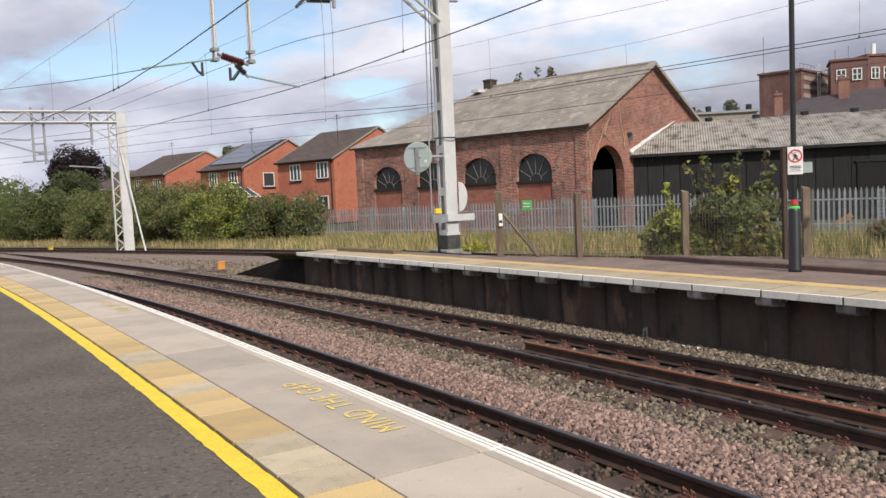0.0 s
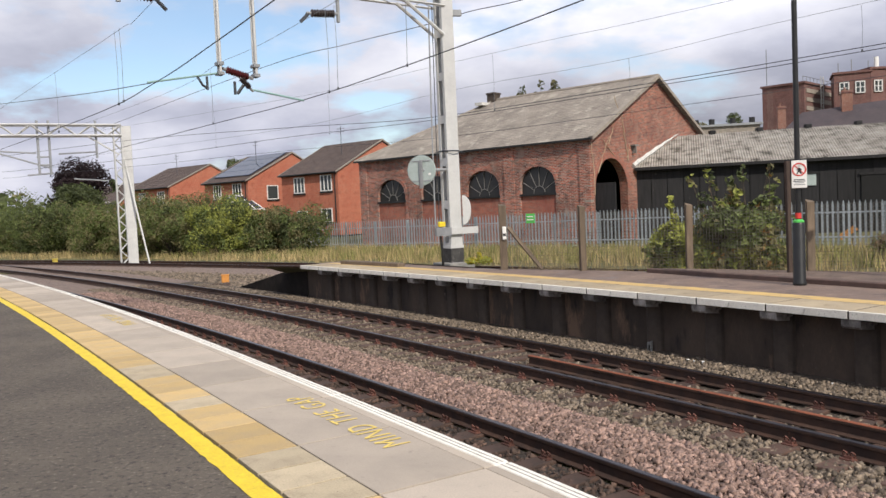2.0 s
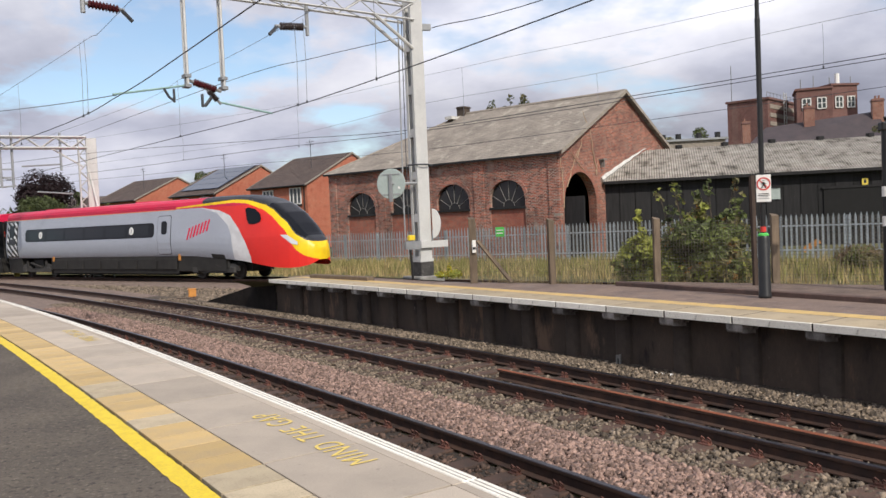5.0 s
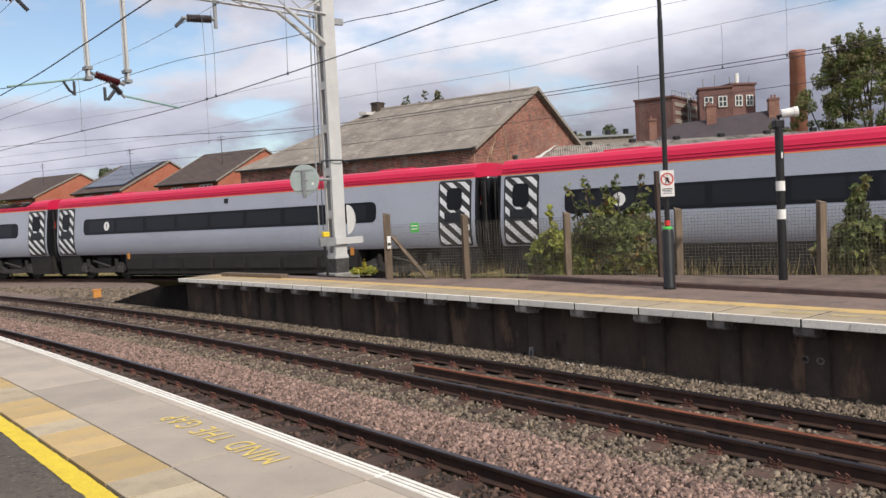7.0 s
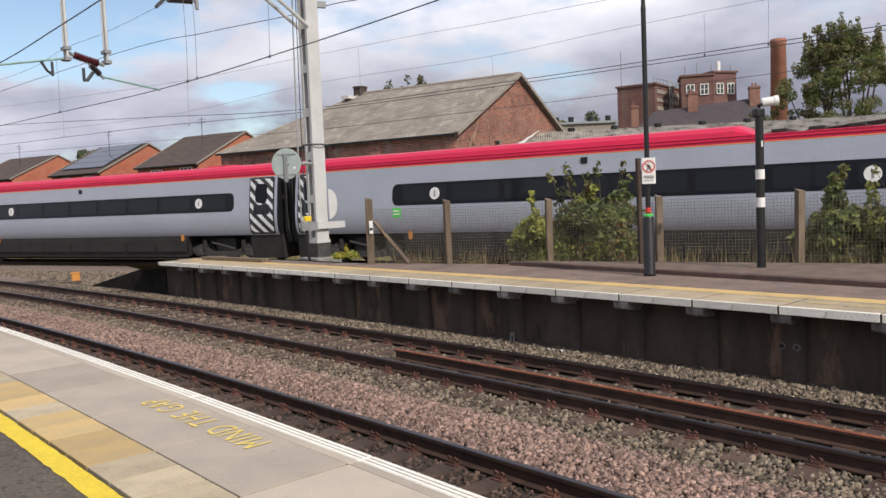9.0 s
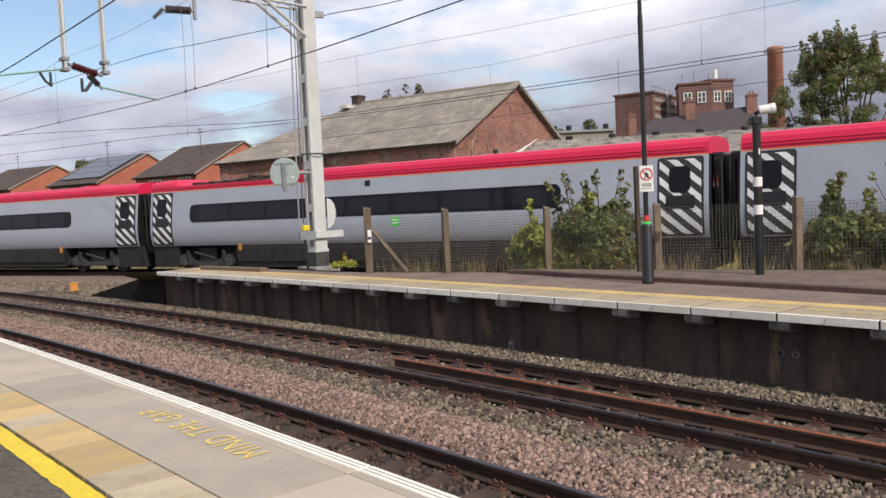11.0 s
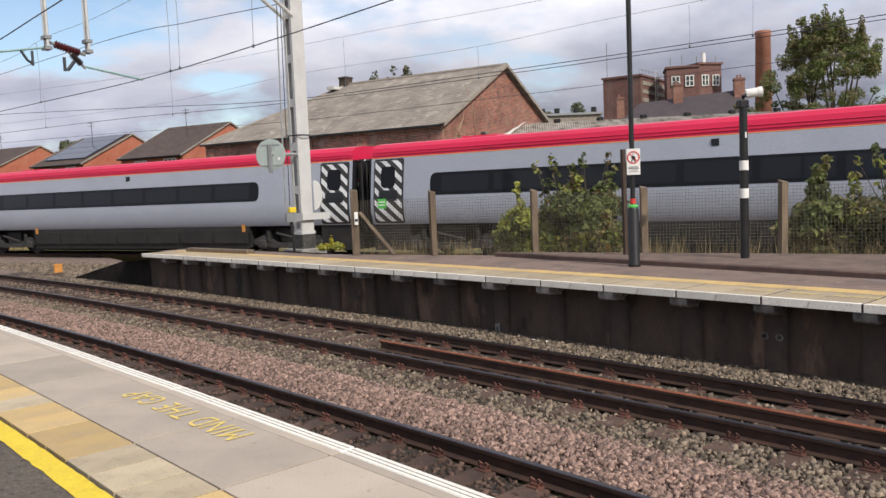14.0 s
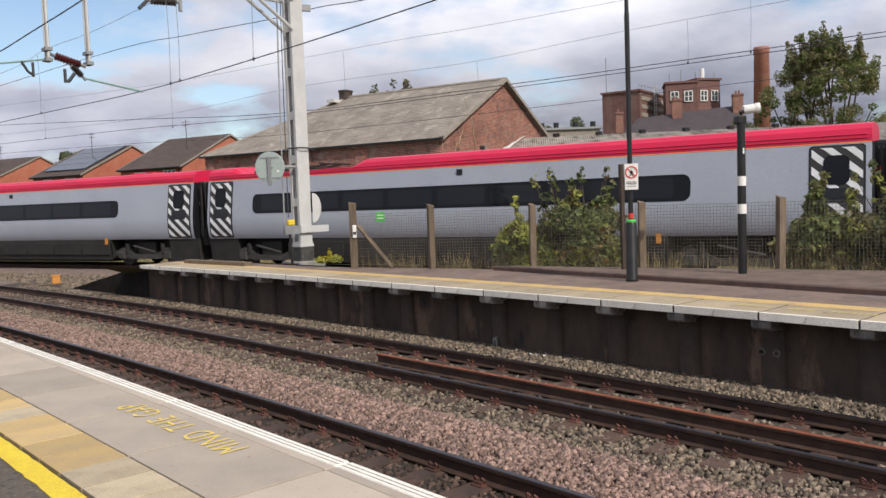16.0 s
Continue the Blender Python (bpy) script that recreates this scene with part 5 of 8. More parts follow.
def train():
    lead = driving_car()
    first = middle_car(first=True, win=(-9.45, 7.55))
    first_well = middle_car(first=True, well=(4.45, 10.05), win=(-7.0, 9.35))
    fourth = middle_car(first=True, win=(-6.85, 9.35))
    rear_well = middle_car(well=(-10.05, -4.15))
    plain = middle_car()
    cars = [lead, first, first_well, fourth, rear_well, plain, copy_thing(plain, Matrix()), copy_thing(plain, Matrix()),
            copy_thing(rear_well, Matrix()), copy_thing(plain, Matrix())]
    for c in (first_well, rear_well, cars[8]):
        tagged(c, "silver grey express coach with pantograph well in its roof")
    tail = copy_thing(lead, Matrix())
    tagged(tail, "streamlined trailing driving car of the express")
    return cars + [tail]


TRAIN = train()


# ------------------------------------------------------------------ overhead line gantries
def truss(b, p, q, h, w, n, material, k=1.0):
    """A lattice boom between two points: four chords with zigzag bracing."""
    p, q = Vector(p), Vector(q)
    d = (q - p).normalized()
    s = d.cross(Vector((0, 0, 1))).normalized() * (w / 2)
    up = Vector((0, 0, h))
    for o in (s, -s, s + up, -s + up):
        b.tube([p + o, q + o], 0.032 * k, material, 4)
    for i in range(n):
        a, c = p.lerp(q, i / n), p.lerp(q, (i + 1) / n)
        for o in (s, -s):
            x, y = (a + o, c + o + up) if i % 2 else (a + o + up, c + o)
            b.tube([x, y], 0.018 * k, material, 4)
        b.tube([a + s, c - s], 0.016 * k, material, 4)
        b.tube([a + s + up, c - s + up], 0.016 * k, material, 4)


def insulator(name, p, q, r, parent, material, label):
    b = Build()
    p, q = Vector(p), Vector(q)
    d = (q - p).normalized()
    s = d.cross(Vector((0, 0, 1)) if abs(d.z) < 0.9 else Vector((1, 0, 0))).normalized()
    u = s.cross(d)
    rows = []
    n = 9
    for i in range(2 * n + 1):
        c = p.lerp(q, i / (2 * n))
        rr = r if i % 2 else r * 0.55
        rows.append([c + (s * math.cos(2 * math.pi * k / 10) + u * math.sin(2 * math.pi * k / 10)) * rr for k in range(10)])
    b.grid(rows, material, closed=True, cap=True)
    b.tube([p - d * 0.12, p], r * 0.4, GALV_DULL, 6)
    b.tube([q, q + d * 0.12], r * 0.4, GALV_DULL, 6)
    return b.done(name, parent, label)


BOOM = Vector((math.cos(radians(215.4)), math.sin(radians(215.4)), 0))  # from the mast over the tracks
ALONG = Vector((-BOOM.y, BOOM.x, 0))
MAST = Vector((0.13, 21.96, 0))


def on_boom(s, z, o=0.0):
    return MAST + BOOM * s + ALONG * o + Vector((0, 0, z))


def mast(parent, base, z0, z1, name="mast"):
    """Two channels side by side, joined by batten plates."""
    M = Matrix(((BOOM.x, ALONG.x, 0, base[0]), (BOOM.y, ALONG.y, 0, base[1]), (0, 0, 1, 0), (0, 0, 0, 1)))
    m = None
    for o, t in ((-0.19, 1), (0.185, -1)):
        b = Build()
        ring = [(-0.19, o), (0.19, o), (0.19, o + t * 0.095), (0.165, o + t * 0.095), (0.165, o + t * 0.035), (-0.165, o + t * 0.035), (-0.165, o + t * 0.095), (-0.19, o + t * 0.095)]
        b.grid([[M @ Vector((x, y, z)) for x, y in ring] for z in (z0, z1)], GALV, closed=True, cap=True)
        if m is None:
            m = b.done(name, parent, "white galvanised twin channel mast")
        else:
            b.done("channel", m)
    z = z0 + 0.5
    while z < z1:
        b = Build()
        for x in (-0.185, 0.165):
            b.box(x, x + 0.018, -0.155, 0.15, z, z + 0.22, GALV, M)
        b.done("batten", m)
        z += 1.15
    return m


def gantry():
    g = hub("overhead_gantry", "white steel overhead line gantry with lattice boom across the tracks", "gantry", group="overhead gantries")
    mast(g, MAST, -0.15, 7.47)
    far = MAST + BOOM * 18.6
    mast(g, far, 0.0, 7.47)
    b = Build()
    truss(b, on_boom(0.1, 6.92), on_boom(18.5, 6.92), 0.45, 0.42, 26, GALV)
    b.done("boom", g, "white lattice boom")
    for o in (-0.2, 0.2):
        b = Build()
        b.tube([on_boom(0.15, 6.15, o), on_boom(1.35, 6.93, o)], 0.045, GALV, 6)
        b.done("knee_brace", g)
    b = Build()
    M = Matrix(((BOOM.x, ALONG.x, 0, MAST.x), (BOOM.y, ALONG.y, 0, MAST.y), (0, 0, 1, 0), (0, 0, 0, 1)))
    b.box(-0.22, 0.22, -0.21, 0.21, -0.3, 0.42, FOOTING, M, 0.02)
    b.done("footing", g, "blackened concrete footing block")
    b = Build()
    b.box(-0.42, 0.42, -0.42, 0.42, -0.3, 0.035, CONCRETE, M, 0.02)
    b.done("base_slab", g, "grey concrete base slab")
    b = Build()
    b.box(-0.22, 0.22, -0.22, 0.2, 0.42, 0.50, GALV, M)
    b.box(-0.68, 0.30, 0.20, 0.28, 0.80, 0.98, GALV, M)
    b.box(0.24, 0.74, 0.20, 0.30, 0.78, 1.0, GALV_DULL, M)
    b.done("cross_arm", g, "grey steel cross arm")
    b = Build()
    b.box(0.42, 0.62, 0.18, 0.30, 1.02, 1.16, YELLOW, M, 0.02)
    b.done("clamp", g, "small yellow clamp")
    b = Build()  # rounded gusset low on the mast
    c = MAST + Vector((0.30, -0.15, 1.45))
    right = Vector((0.99, 0.1, 0))
    ring = [c + right * (0.22 * math.cos(radians(a))) + Vector((0, 0, 0.40 * math.sin(radians(a)))) for a in range(-90, 91, 15)]
    b.grid([ring, [p + Vector((0.02, 0.06, 0)) for p in ring]], GALV, closed=True, cap=True)
    b.done("gusset", g)
    b = Build()  # rope of wire twists round the mast
    rnd = random.Random(8)
    for i in range(14):
        a = rnd.uniform(0, 6.28)
        b.tube([MAST + Vector((0.30 * math.cos(a), 0.30 * math.sin(a), 3.05)), MAST + Vector((0.42 * math.cos(a), 0.42 * math.sin(a), 3.05 + rnd.uniform(-0.12, 0.1)))], 0.008, WIRE, 3)
    b.tube([MAST + Vector((0.30 * math.cos(a * 0.5236), 0.30 * math.sin(a * 0.5236), 3.05)) for a in range(13)], 0.02, WIRE, 4)
    b.done("anti_climb_wire", g, "ring of spiky wire")
    # stay bracket at the head
    b = Build()
    b.box(-0.5, 0.06, -0.06, 0.06, 6.70, 6.86, GALV_DULL, Matrix.Translation(MAST) @ Matrix.Rotation(radians(195), 4, "Z"))
    b.done("head_bracket", g)
    # down lead beside the mast
    b = Build()
    b.tube([on_boom(0.47, 6.9), on_boom(0.50, 5.6), on_boom(0.53, 3.9), on_boom(0.55, 2.0), on_boom(0.55, 0.8)], 0.022, GALV_DULL, 6)
    b.done("down_lead", g)
    b = Build()
    b.tube([on_boom(0.36, 6.9), on_boom(0.38, 5.6), on_boom(0.40, 3.9), on_boom(0.42, 1.2)], 0.012, WIRE, 5)
    b.done("down_lead", g, "thin dark lead")
    b = Build()
    b.tube([on_boom(0.50, -0.05, 0.2), on_boom(0.52, 0.35, 0.22), on_boom(0.55, 0.85, 0.2)], 0.035, BLACKPIPE, 8)
    b.done("cable_pipe", g, "black cable pipe")
    # drop tubes with registration gear between the tracks
    for s in (5.44, 6.29):
        b = Build()
        for o in (-0.07, 0.07):
            b.tube([on_boom(s, 7.0, o), on_boom(s, 4.75, o)], 0.032, GALV, 6)
        for z in (4.78, 5.0, 6.86):
            M2 = Matrix(((BOOM.x, ALONG.x, 0, MAST.x), (BOOM.y, ALONG.y, 0, MAST.y), (0, 0, 1, 0), (0, 0, 0, 1)))
            b.box(s - 0.07, s + 0.07, -0.12, 0.12, z - 0.035, z + 0.035, GALV_DULL, M2)
        b.done("drop_tube", g)
    insulator("insulator", on_boom(5.62, 4.74), on_boom(6.14, 4.88), 0.095, g, INSUL, "ribbed brown insulator")
    b = Build()
    b.tube([on_boom(6.33, 4.79), on_boom(7.9, 4.50)], 0.026, COPPER_GREEN, 6)
    b.done("registration_arm", g, "pale green registration arm")
    b = Build()
    b.tube([on_boom(6.82, 4.70), on_boom(6.70, 4.50), on_boom(6.59, 4.43)], 0.03, WIRE, 5)
    b.tube([on_boom(6.59, 4.70), on_boom(6.59, 4.40)], 0.03, WIRE, 5)
    b.done("clamp", g)
    b = Build()
    b.tube([on_boom(5.56, 4.46), on_boom(4.25, 4.26)], 0.026, COPPER_GREEN, 6)
    b.done("registration_arm", g, "pale green registration arm")
    insulator("insulator", on_boom(5.80, 4.70), on_boom(5.60, 4.50), 0.08, g, INSUL_DARK, "ribbed dark insulator")
    b = Build()
    b.tube([on_boom(5.9, 4.35), on_boom(5.75, 4.55)], 0.04, WIRE, 5)
    b.tube([on_boom(5.95, 4.62), on_boom(5.95, 4.33)], 0.035, WIRE, 5)
    b.done("clamp", g)
    # catenary supports under the boom
    for s0, s1, z in ((3.2, 4.0, 6.42), (8.40, 7.62, 6.36)):
        b = Build()
        b.tube([on_boom(s0, 7.0), on_boom(s0, z - 0.2)], 0.05, GALV_DULL, 6)
        b.done("hanger", g)
        d = 1 if s1 > s0 else -1
        insulator("insulator", on_boom(s0 + 0.1 * d, z), on_boom(s1 - 0.06 * d, z - 0.05), 0.10, g, INSUL_DARK if s0 < 5 else INSUL, "ribbed dark insulator")
        b = Build()
        b.tube([on_boom(s1, z - 0.06), on_boom(s1 + 0.22 * d, z - 0.28)], 0.045, WIRE, 5)
        b.done("clamp", g)
    return g


gantry()


def far_gantry():
    g = hub("overhead_gantry", "white lattice overhead gantry standing by the bushes", "gantry", group="overhead gantries")
    base, up = Vector((-18.45, 46.17, 0)), 7.0
    d = Vector((math.cos(radians(205)), math.sin(radians(205)), 0))
    s = Vector((-d.y, d.x, 0))
    b = Build()
    cs = [base + d * x + s * y for x, y in ((0.0, 0.16), (0.42, 0.16), (0.42, -0.16), (0.0, -0.16))]
    for c in cs:
        b.tube([c + Vector((0, 0, -1.05)), c + Vector((0, 0, up))], 0.05, GALV, 4)
    for i in range(18):
        z0, z1 = -1.0 + i * 0.44, -0.56 + i * 0.44
        for p, q in ((cs[0], cs[1]), (cs[3], cs[2])):
            a, c = (p, q) if i % 2 else (q, p)
            b.tube([a + Vector((0, 0, z0)), c + Vector((0, 0, z1))], 0.03, GALV, 4)
    m = b.done("mast", g, "white lattice mast")
    b = Build()
    M = Matrix(((d.x, s.x, 0, base.x), (d.y, s.y, 0, base.y), (0, 0, 1, 0), (0, 0, 0, 1)))
    b.box(-0.52, 0.02, -0.14, 0.14, -1.05, up, GALV, M, 0.02)
    b.done("face_plate", m)
    b = Build()
    truss(b, base + Vector((0, 0, 6.45)), base + d * 20 + Vector((0, 0, 6.45)), 0.60, 0.5, 26, GALV, 2.0)
    b.done("boom", g, "white lattice boom")
    b = Build()
    b.tube([base + d * 0.2 + Vector((0, 0, 5.4)), base + d * 1.8 + Vector((0, 0, 6.45))], 0.05, GALV, 5)
    b.done("knee_brace", g)
    for k, s0 in enumerate((3.73, 4.3, 1.33)):
        b = Build()
        b.tube([base + d * s0 + Vector((0, 0, 7.3)), base + d * s0 + Vector((0, 0, 4.3 if k < 2 else 5.2))], 0.07, GALV_DULL, 5)
        b.done("drop_tube", g)
    for x0, z0, x1, z1 in ((3.6, 4.4, 4.9, 4.3), (3.7, 4.85, 4.4, 4.85), (3.7, 5.3, 4.4, 5.3), (1.4, 5.55, 3.3, 5.45), (4.4, 5.5, 6.6, 5.65), (3.8, 4.7, 6.2, 5.5), (0.8, 3.9, 2.6, 4.05)):
        b = Build()
        b.tube([base + d * x0 + Vector((0, 0, z0)), base + d * x1 + Vector((0, 0, z1))], 0.045, GALV_DULL, 5)
        b.done("registration_arm", g)
    b = Build()
    b.tube([base + Vector((0, 0, 5.6)), base + Vector((1.65, -1.2, -1.0))], 0.05, GALV, 6)
    b.done("stay", g, "slanting back stay")
    return g


far_gantry()


def wire(name, pts, r, material, label, sag=0.0):
    """A wire through points, in a smooth line."""
    P = [Vector(p) for p in pts]
    out = []
    for i in range(len(P) - 1):
        p0, p1, p2, p3 = P[max(i - 1, 0)], P[i], P[i + 1], P[min(i + 2, len(P) - 1)]
        for k in range(6):
            f = k / 6
            out.append(0.5 * ((2 * p1) + (p2 - p0) * f + (2 * p0 - 5 * p1 + 4 * p2 - p3) * f * f + (3 * p1 - p0 - 3 * p2 + p3) * f ** 3))
    out.append(P[-1])
    b = Build()
    b.tube(out, r, material, 5)
    return tagged(b.done(name), label, "wire", group="overhead wires")


wire("contact_wire", [(-24.5, 41.0, 4.9), (-10.18, 22.96, 4.52), (-6.2, 17.5, 4.50), (-3.88, 14.18, 4.62), (-1.78, 11.09, 4.74), (4.5, 1.5, 4.9)], 0.011, WIRE, "dark contact wire over the nearer track")
wire("contact_wire", [(-23.0, 45.5, 4.7), (-11.66, 30.56, 4.46), (-6.57, 23.93, 4.36), (-3.33, 19.48, 4.27), (-0.64, 15.61, 4.3), (2.73, 10.57, 4.42), (8.0, 2.0, 4.6)], 0.011, WIRE, "dark contact wire over the farther track")
wire("feeder_wire", [(-22, 52.0, 7.6), (-7.23, 32.62, 7.46), (-3.14, 27.29, 7.15), (-0.3, 23.41, 6.82), (0.8, 21.86, 6.75), (3.56, 17.89, 6.45), (12.5, 4.0, 6.2)], 0.012, WIRE, "dark feeder wire along the mast head")
wire("catenary_wire", [(-18.75, 33.74, 6.65), (-10.5, 23.38, 5.26), (-6.3, 17.6, 4.52)], 0.010, WIRE, "dark wire rising from a registration arm")
wire("catenary_wire", [(-24.0, 40.5, 6.4), (-12.28, 25.82, 6.40), (-7.75, 19.77, 6.23), (-6.11, 17.49, 6.25), (4.5, 1.5, 6.7)], 0.0055, THIN_WIRE, "thin catenary wire over the nearer track")
wire("catenary_wire", [(-23.0, 45.5, 6.3), (-9.6, 27.96, 5.88), (-6.58, 23.99, 6.08), (-3.32, 19.5, 6.12), (8.0, 2.0, 6.5)], 0.0055, THIN_WIRE, "thin catenary wire over the farther track")
for z0, z1, r in ((6.1, 5.23, 0.012), (5.05, 5.12, 0.011), (4.62, 4.41, 0.008)):
    wire("through_line_wire", [(-30.0, 54.5, z0 + 0.2), (-17.4, 45.3, z0), (-7.26, 37.34, (z0 * 0.35 + z1 * 0.65)), (-0.38, 31.54, z1 - 0.16), (6.82, 25.11, z1 - 0.09), (11.45, 20.76, z1), (19.0, 13.0, z1 + 0.1)], r, WIRE, "dark wire over the through line")
wire("through_line_catenary", [(-24, 50.4, 7.0), (-7.2, 37.3, 6.85), (0.24, 31.0, 7.02), (3.84, 27.82, 7.11), (7.13, 24.82, 7.12), (19.0, 13.0, 7.2)], 0.0065, THIN_WIRE, "thin catenary wire over the through line")
wire("through_line_catenary", [(-24, 50.4, 5.6), (-7.23, 37.32, 5.49), (0.2, 31.04, 5.98), (5.74, 26.1, 6.01), (9.97, 22.17, 6.29), (19.0, 13.0, 6.6)], 0.0065, THIN_WIRE, "thin catenary wire over the through line")


def droppers():
    sets = [((-8.0, 20.0, 6.24), 4.45), ((-7.72, 19.6, 6.22), 4.45), ((-2.55, 18.4, 6.1), 4.28), ((-2.3, 18.0, 6.1), 4.28), ((-0.64, 15.61, 6.2), 4.3), ((-12.3, 25.8, 6.4), 4.5), ((-7.0, 24.6, 6.05), 4.4),
            ((1.9, 29.5, 7.06), 5.0), ((6.0, 25.85, 6.02), 5.0), ((11.0, 21.2, 6.3), 5.15), ((12.2, 20.0, 7.15), 5.2), ((-5.0, 35.5, 6.9), 5.0), ((-11.5, 40.7, 6.6), 5.1)]
    for (x, y, z), zb in sets:
        b = Build()
        b.tube([(x, y, z), (x + 0.02, y, (z + zb) / 2), (x, y, zb)], 0.0055, THIN_WIRE, 4)
        b.box(x - 0.018, x + 0.018, y - 0.015, y + 0.015, zb - 0.03, zb + 0.03, WIRE)
        tagged(b.done("dropper_wire"), "thin dropper between two overhead wires", "wire", group="droppers")


droppers()


# ------------------------------------------------------------------ far platform furniture
def disc_sign():
    s = hub("disc_sign", "round grey sign seen from behind, on the gantry mast", "sign")
    c = Vector((-0.62, 21.5, 2.55))
    b = Build()
    face = Vector((-0.35, -0.94, 0)).normalized()
    side = Vector((face.y, -face.x, 0))
    ring = lambda r, o: [c + side * (r * math.cos(2 * math.pi * i / 36)) + Vector((0, 0, r * math.sin(2 * math.pi * i / 36))) + face * o for i in range(36)]
    b.grid([ring(0.38, 0.0), ring(0.405, 0.005), ring(0.405, 0.03), ring(0.38, 0.035)], SIGN_GREY, closed=True, cap=True)
    b.done("disc", s)
    M = Matrix(((side.x, face.x, 0, c.x), (side.y, face.y, 0, c.y), (0, 0, 1, c.z), (0, 0, 0, 1)))
    b = Build()
    b.box(-0.05, 0.05, 0.04, 0.09, -0.48, 0.27, GALV_DULL, M, 0.01)
    b.done("bracket", s, "grey steel bracket")
    for z in (-0.28, 0.25):
        b = Build()
        b.box(-0.26, 0.26, 0.036, 0.05, z - 0.015, z + 0.015, GALV_DULL, M)
        b.done("stiffener", s)
    b = Build()
    b.tube([c + face * 0.07, Vector((0.1, 21.8, 2.55))], 0.05, GALV_DULL, 6)
    b.done("arm", s)
    b = Build()
    b.box(-0.26, -0.20, 0.036, 0.045, -0.14, -0.08, SIGN_WHITE, M)
    b.done("label_plate", s)
    return s


disc_sign()


def notice_pole():
    p = hub("lamp_column", "slim black lamp column with warning notice on the platform", "lamp column", Matrix.Translation((5.78, 13.25, 0)))
    b = Build()
    ring = lambda r, z: [(r * math.cos(2 * math.pi * i / 16), r * math.sin(2 * math.pi * i / 16), z) for i in range(16)]
    b.grid([ring(0.108, -0.01), ring(0.108, 0.04), ring(0.098, 0.06), ring(0.098, 1.0), ring(0.075, 1.05), ring(0.055, 1.07)], BLACKPOLE, closed=True, cap=True)
    b.smooth = True
    b.done("base", p)
    b = Build()
    b.grid([ring(0.043, 1.05), ring(0.043, 4.62), ring(0.036, 4.66), ring(0.034, 4.95)], BLACKPOLE, closed=True, cap=True)
    b.tube([(0, 0, 4.9), (-0.03, 0, 5.05), (-0.14, 0, 5.16), (-0.5, 0.1, 5.25)], 0.03, BLACKPOLE, 8)
    b.done("shaft", p)
    b = Build()
    b.grid([ring(0.088, 1.035), ring(0.088, 1.06), ring(0.06, 1.085)], GREEN_TAG, closed=True)
    b.done("collar", p, "bright green collar")
    b = Build()
    b.grid([ring(0.047, 1.10), ring(0.047, 1.19)], SIGN_RED, closed=True)
    b.done("band", p, "red band")
    face = Vector((-0.35, -0.94, 0)).normalized()
    side = Vector((-face.y, face.x, 0))
    M = Matrix(((side.x, face.x, 0, side.x * 0.02 + face.x * 0.06), (side.y, face.y, 0, side.y * 0.02 + face.y * 0.06), (0, 0, 1, 0), (0, 0, 0, 1)))
    b = Build()
    b.box(-0.115, 0.115, 0, 0.012, 1.60, 2.05, SIGN_WHITE, M, 0.004)
    n = b.done("notice", p, "white notice with a red crossed-out walking figure")
    b = Build()
    cc = lambda r, y: [M @ Vector((r * math.cos(2 * math.pi * i / 28), y, 1.90 + r * math.sin(2 * math.pi * i / 28))) for i in range(28)]
    b.grid([cc(0.108, 0.018), cc(0.088, 0.018)], SIGN_RED, closed=True)
    b.grid([cc(0.108, 0.018), cc(0.108, 0.010)], SIGN_RED, closed=True)
    b.face([M @ Vector(q) for q in ((-0.066, 0.019, 1.956), (-0.056, 0.019, 1.966), (0.066, 0.019, 1.844), (0.056, 0.019, 1.834))], SIGN_RED)
    b.done("ring", n, "red prohibition ring", fix=False)
    b = Build()
    for x0, z0, x1, z1, w in ((0.0, 1.930, 0.004, 1.890, 0.017), (0.0, 1.892, -0.034, 1.828, 0.010), (0.003, 1.892, 0.032, 1.832, 0.010), (0, 1.926, -0.036, 1.892, 0.007), (0.004, 1.926, 0.038, 1.890, 0.007), (0, 1.962, 0.001, 1.955, 0.015)):
        b.tube([M @ Vector((x0, 0.015, z0)), M @ Vector((x1, 0.015, z1))], w, SIGN_DARK, 5)
    b.done("pictogram", n)
    for z, w in ((1.735, 0.16), (1.71, 0.18), (1.685, 0.14), (1.655, 0.17)):
        b = Build()
        b.box(-w / 2, w / 2, 0.012, 0.015, z - 0.006, z + 0.006, SIGN_DARK if z > 1.7 else GALV_DULL, M)
        b.done("text_bar", n)
    return p


notice_pole()


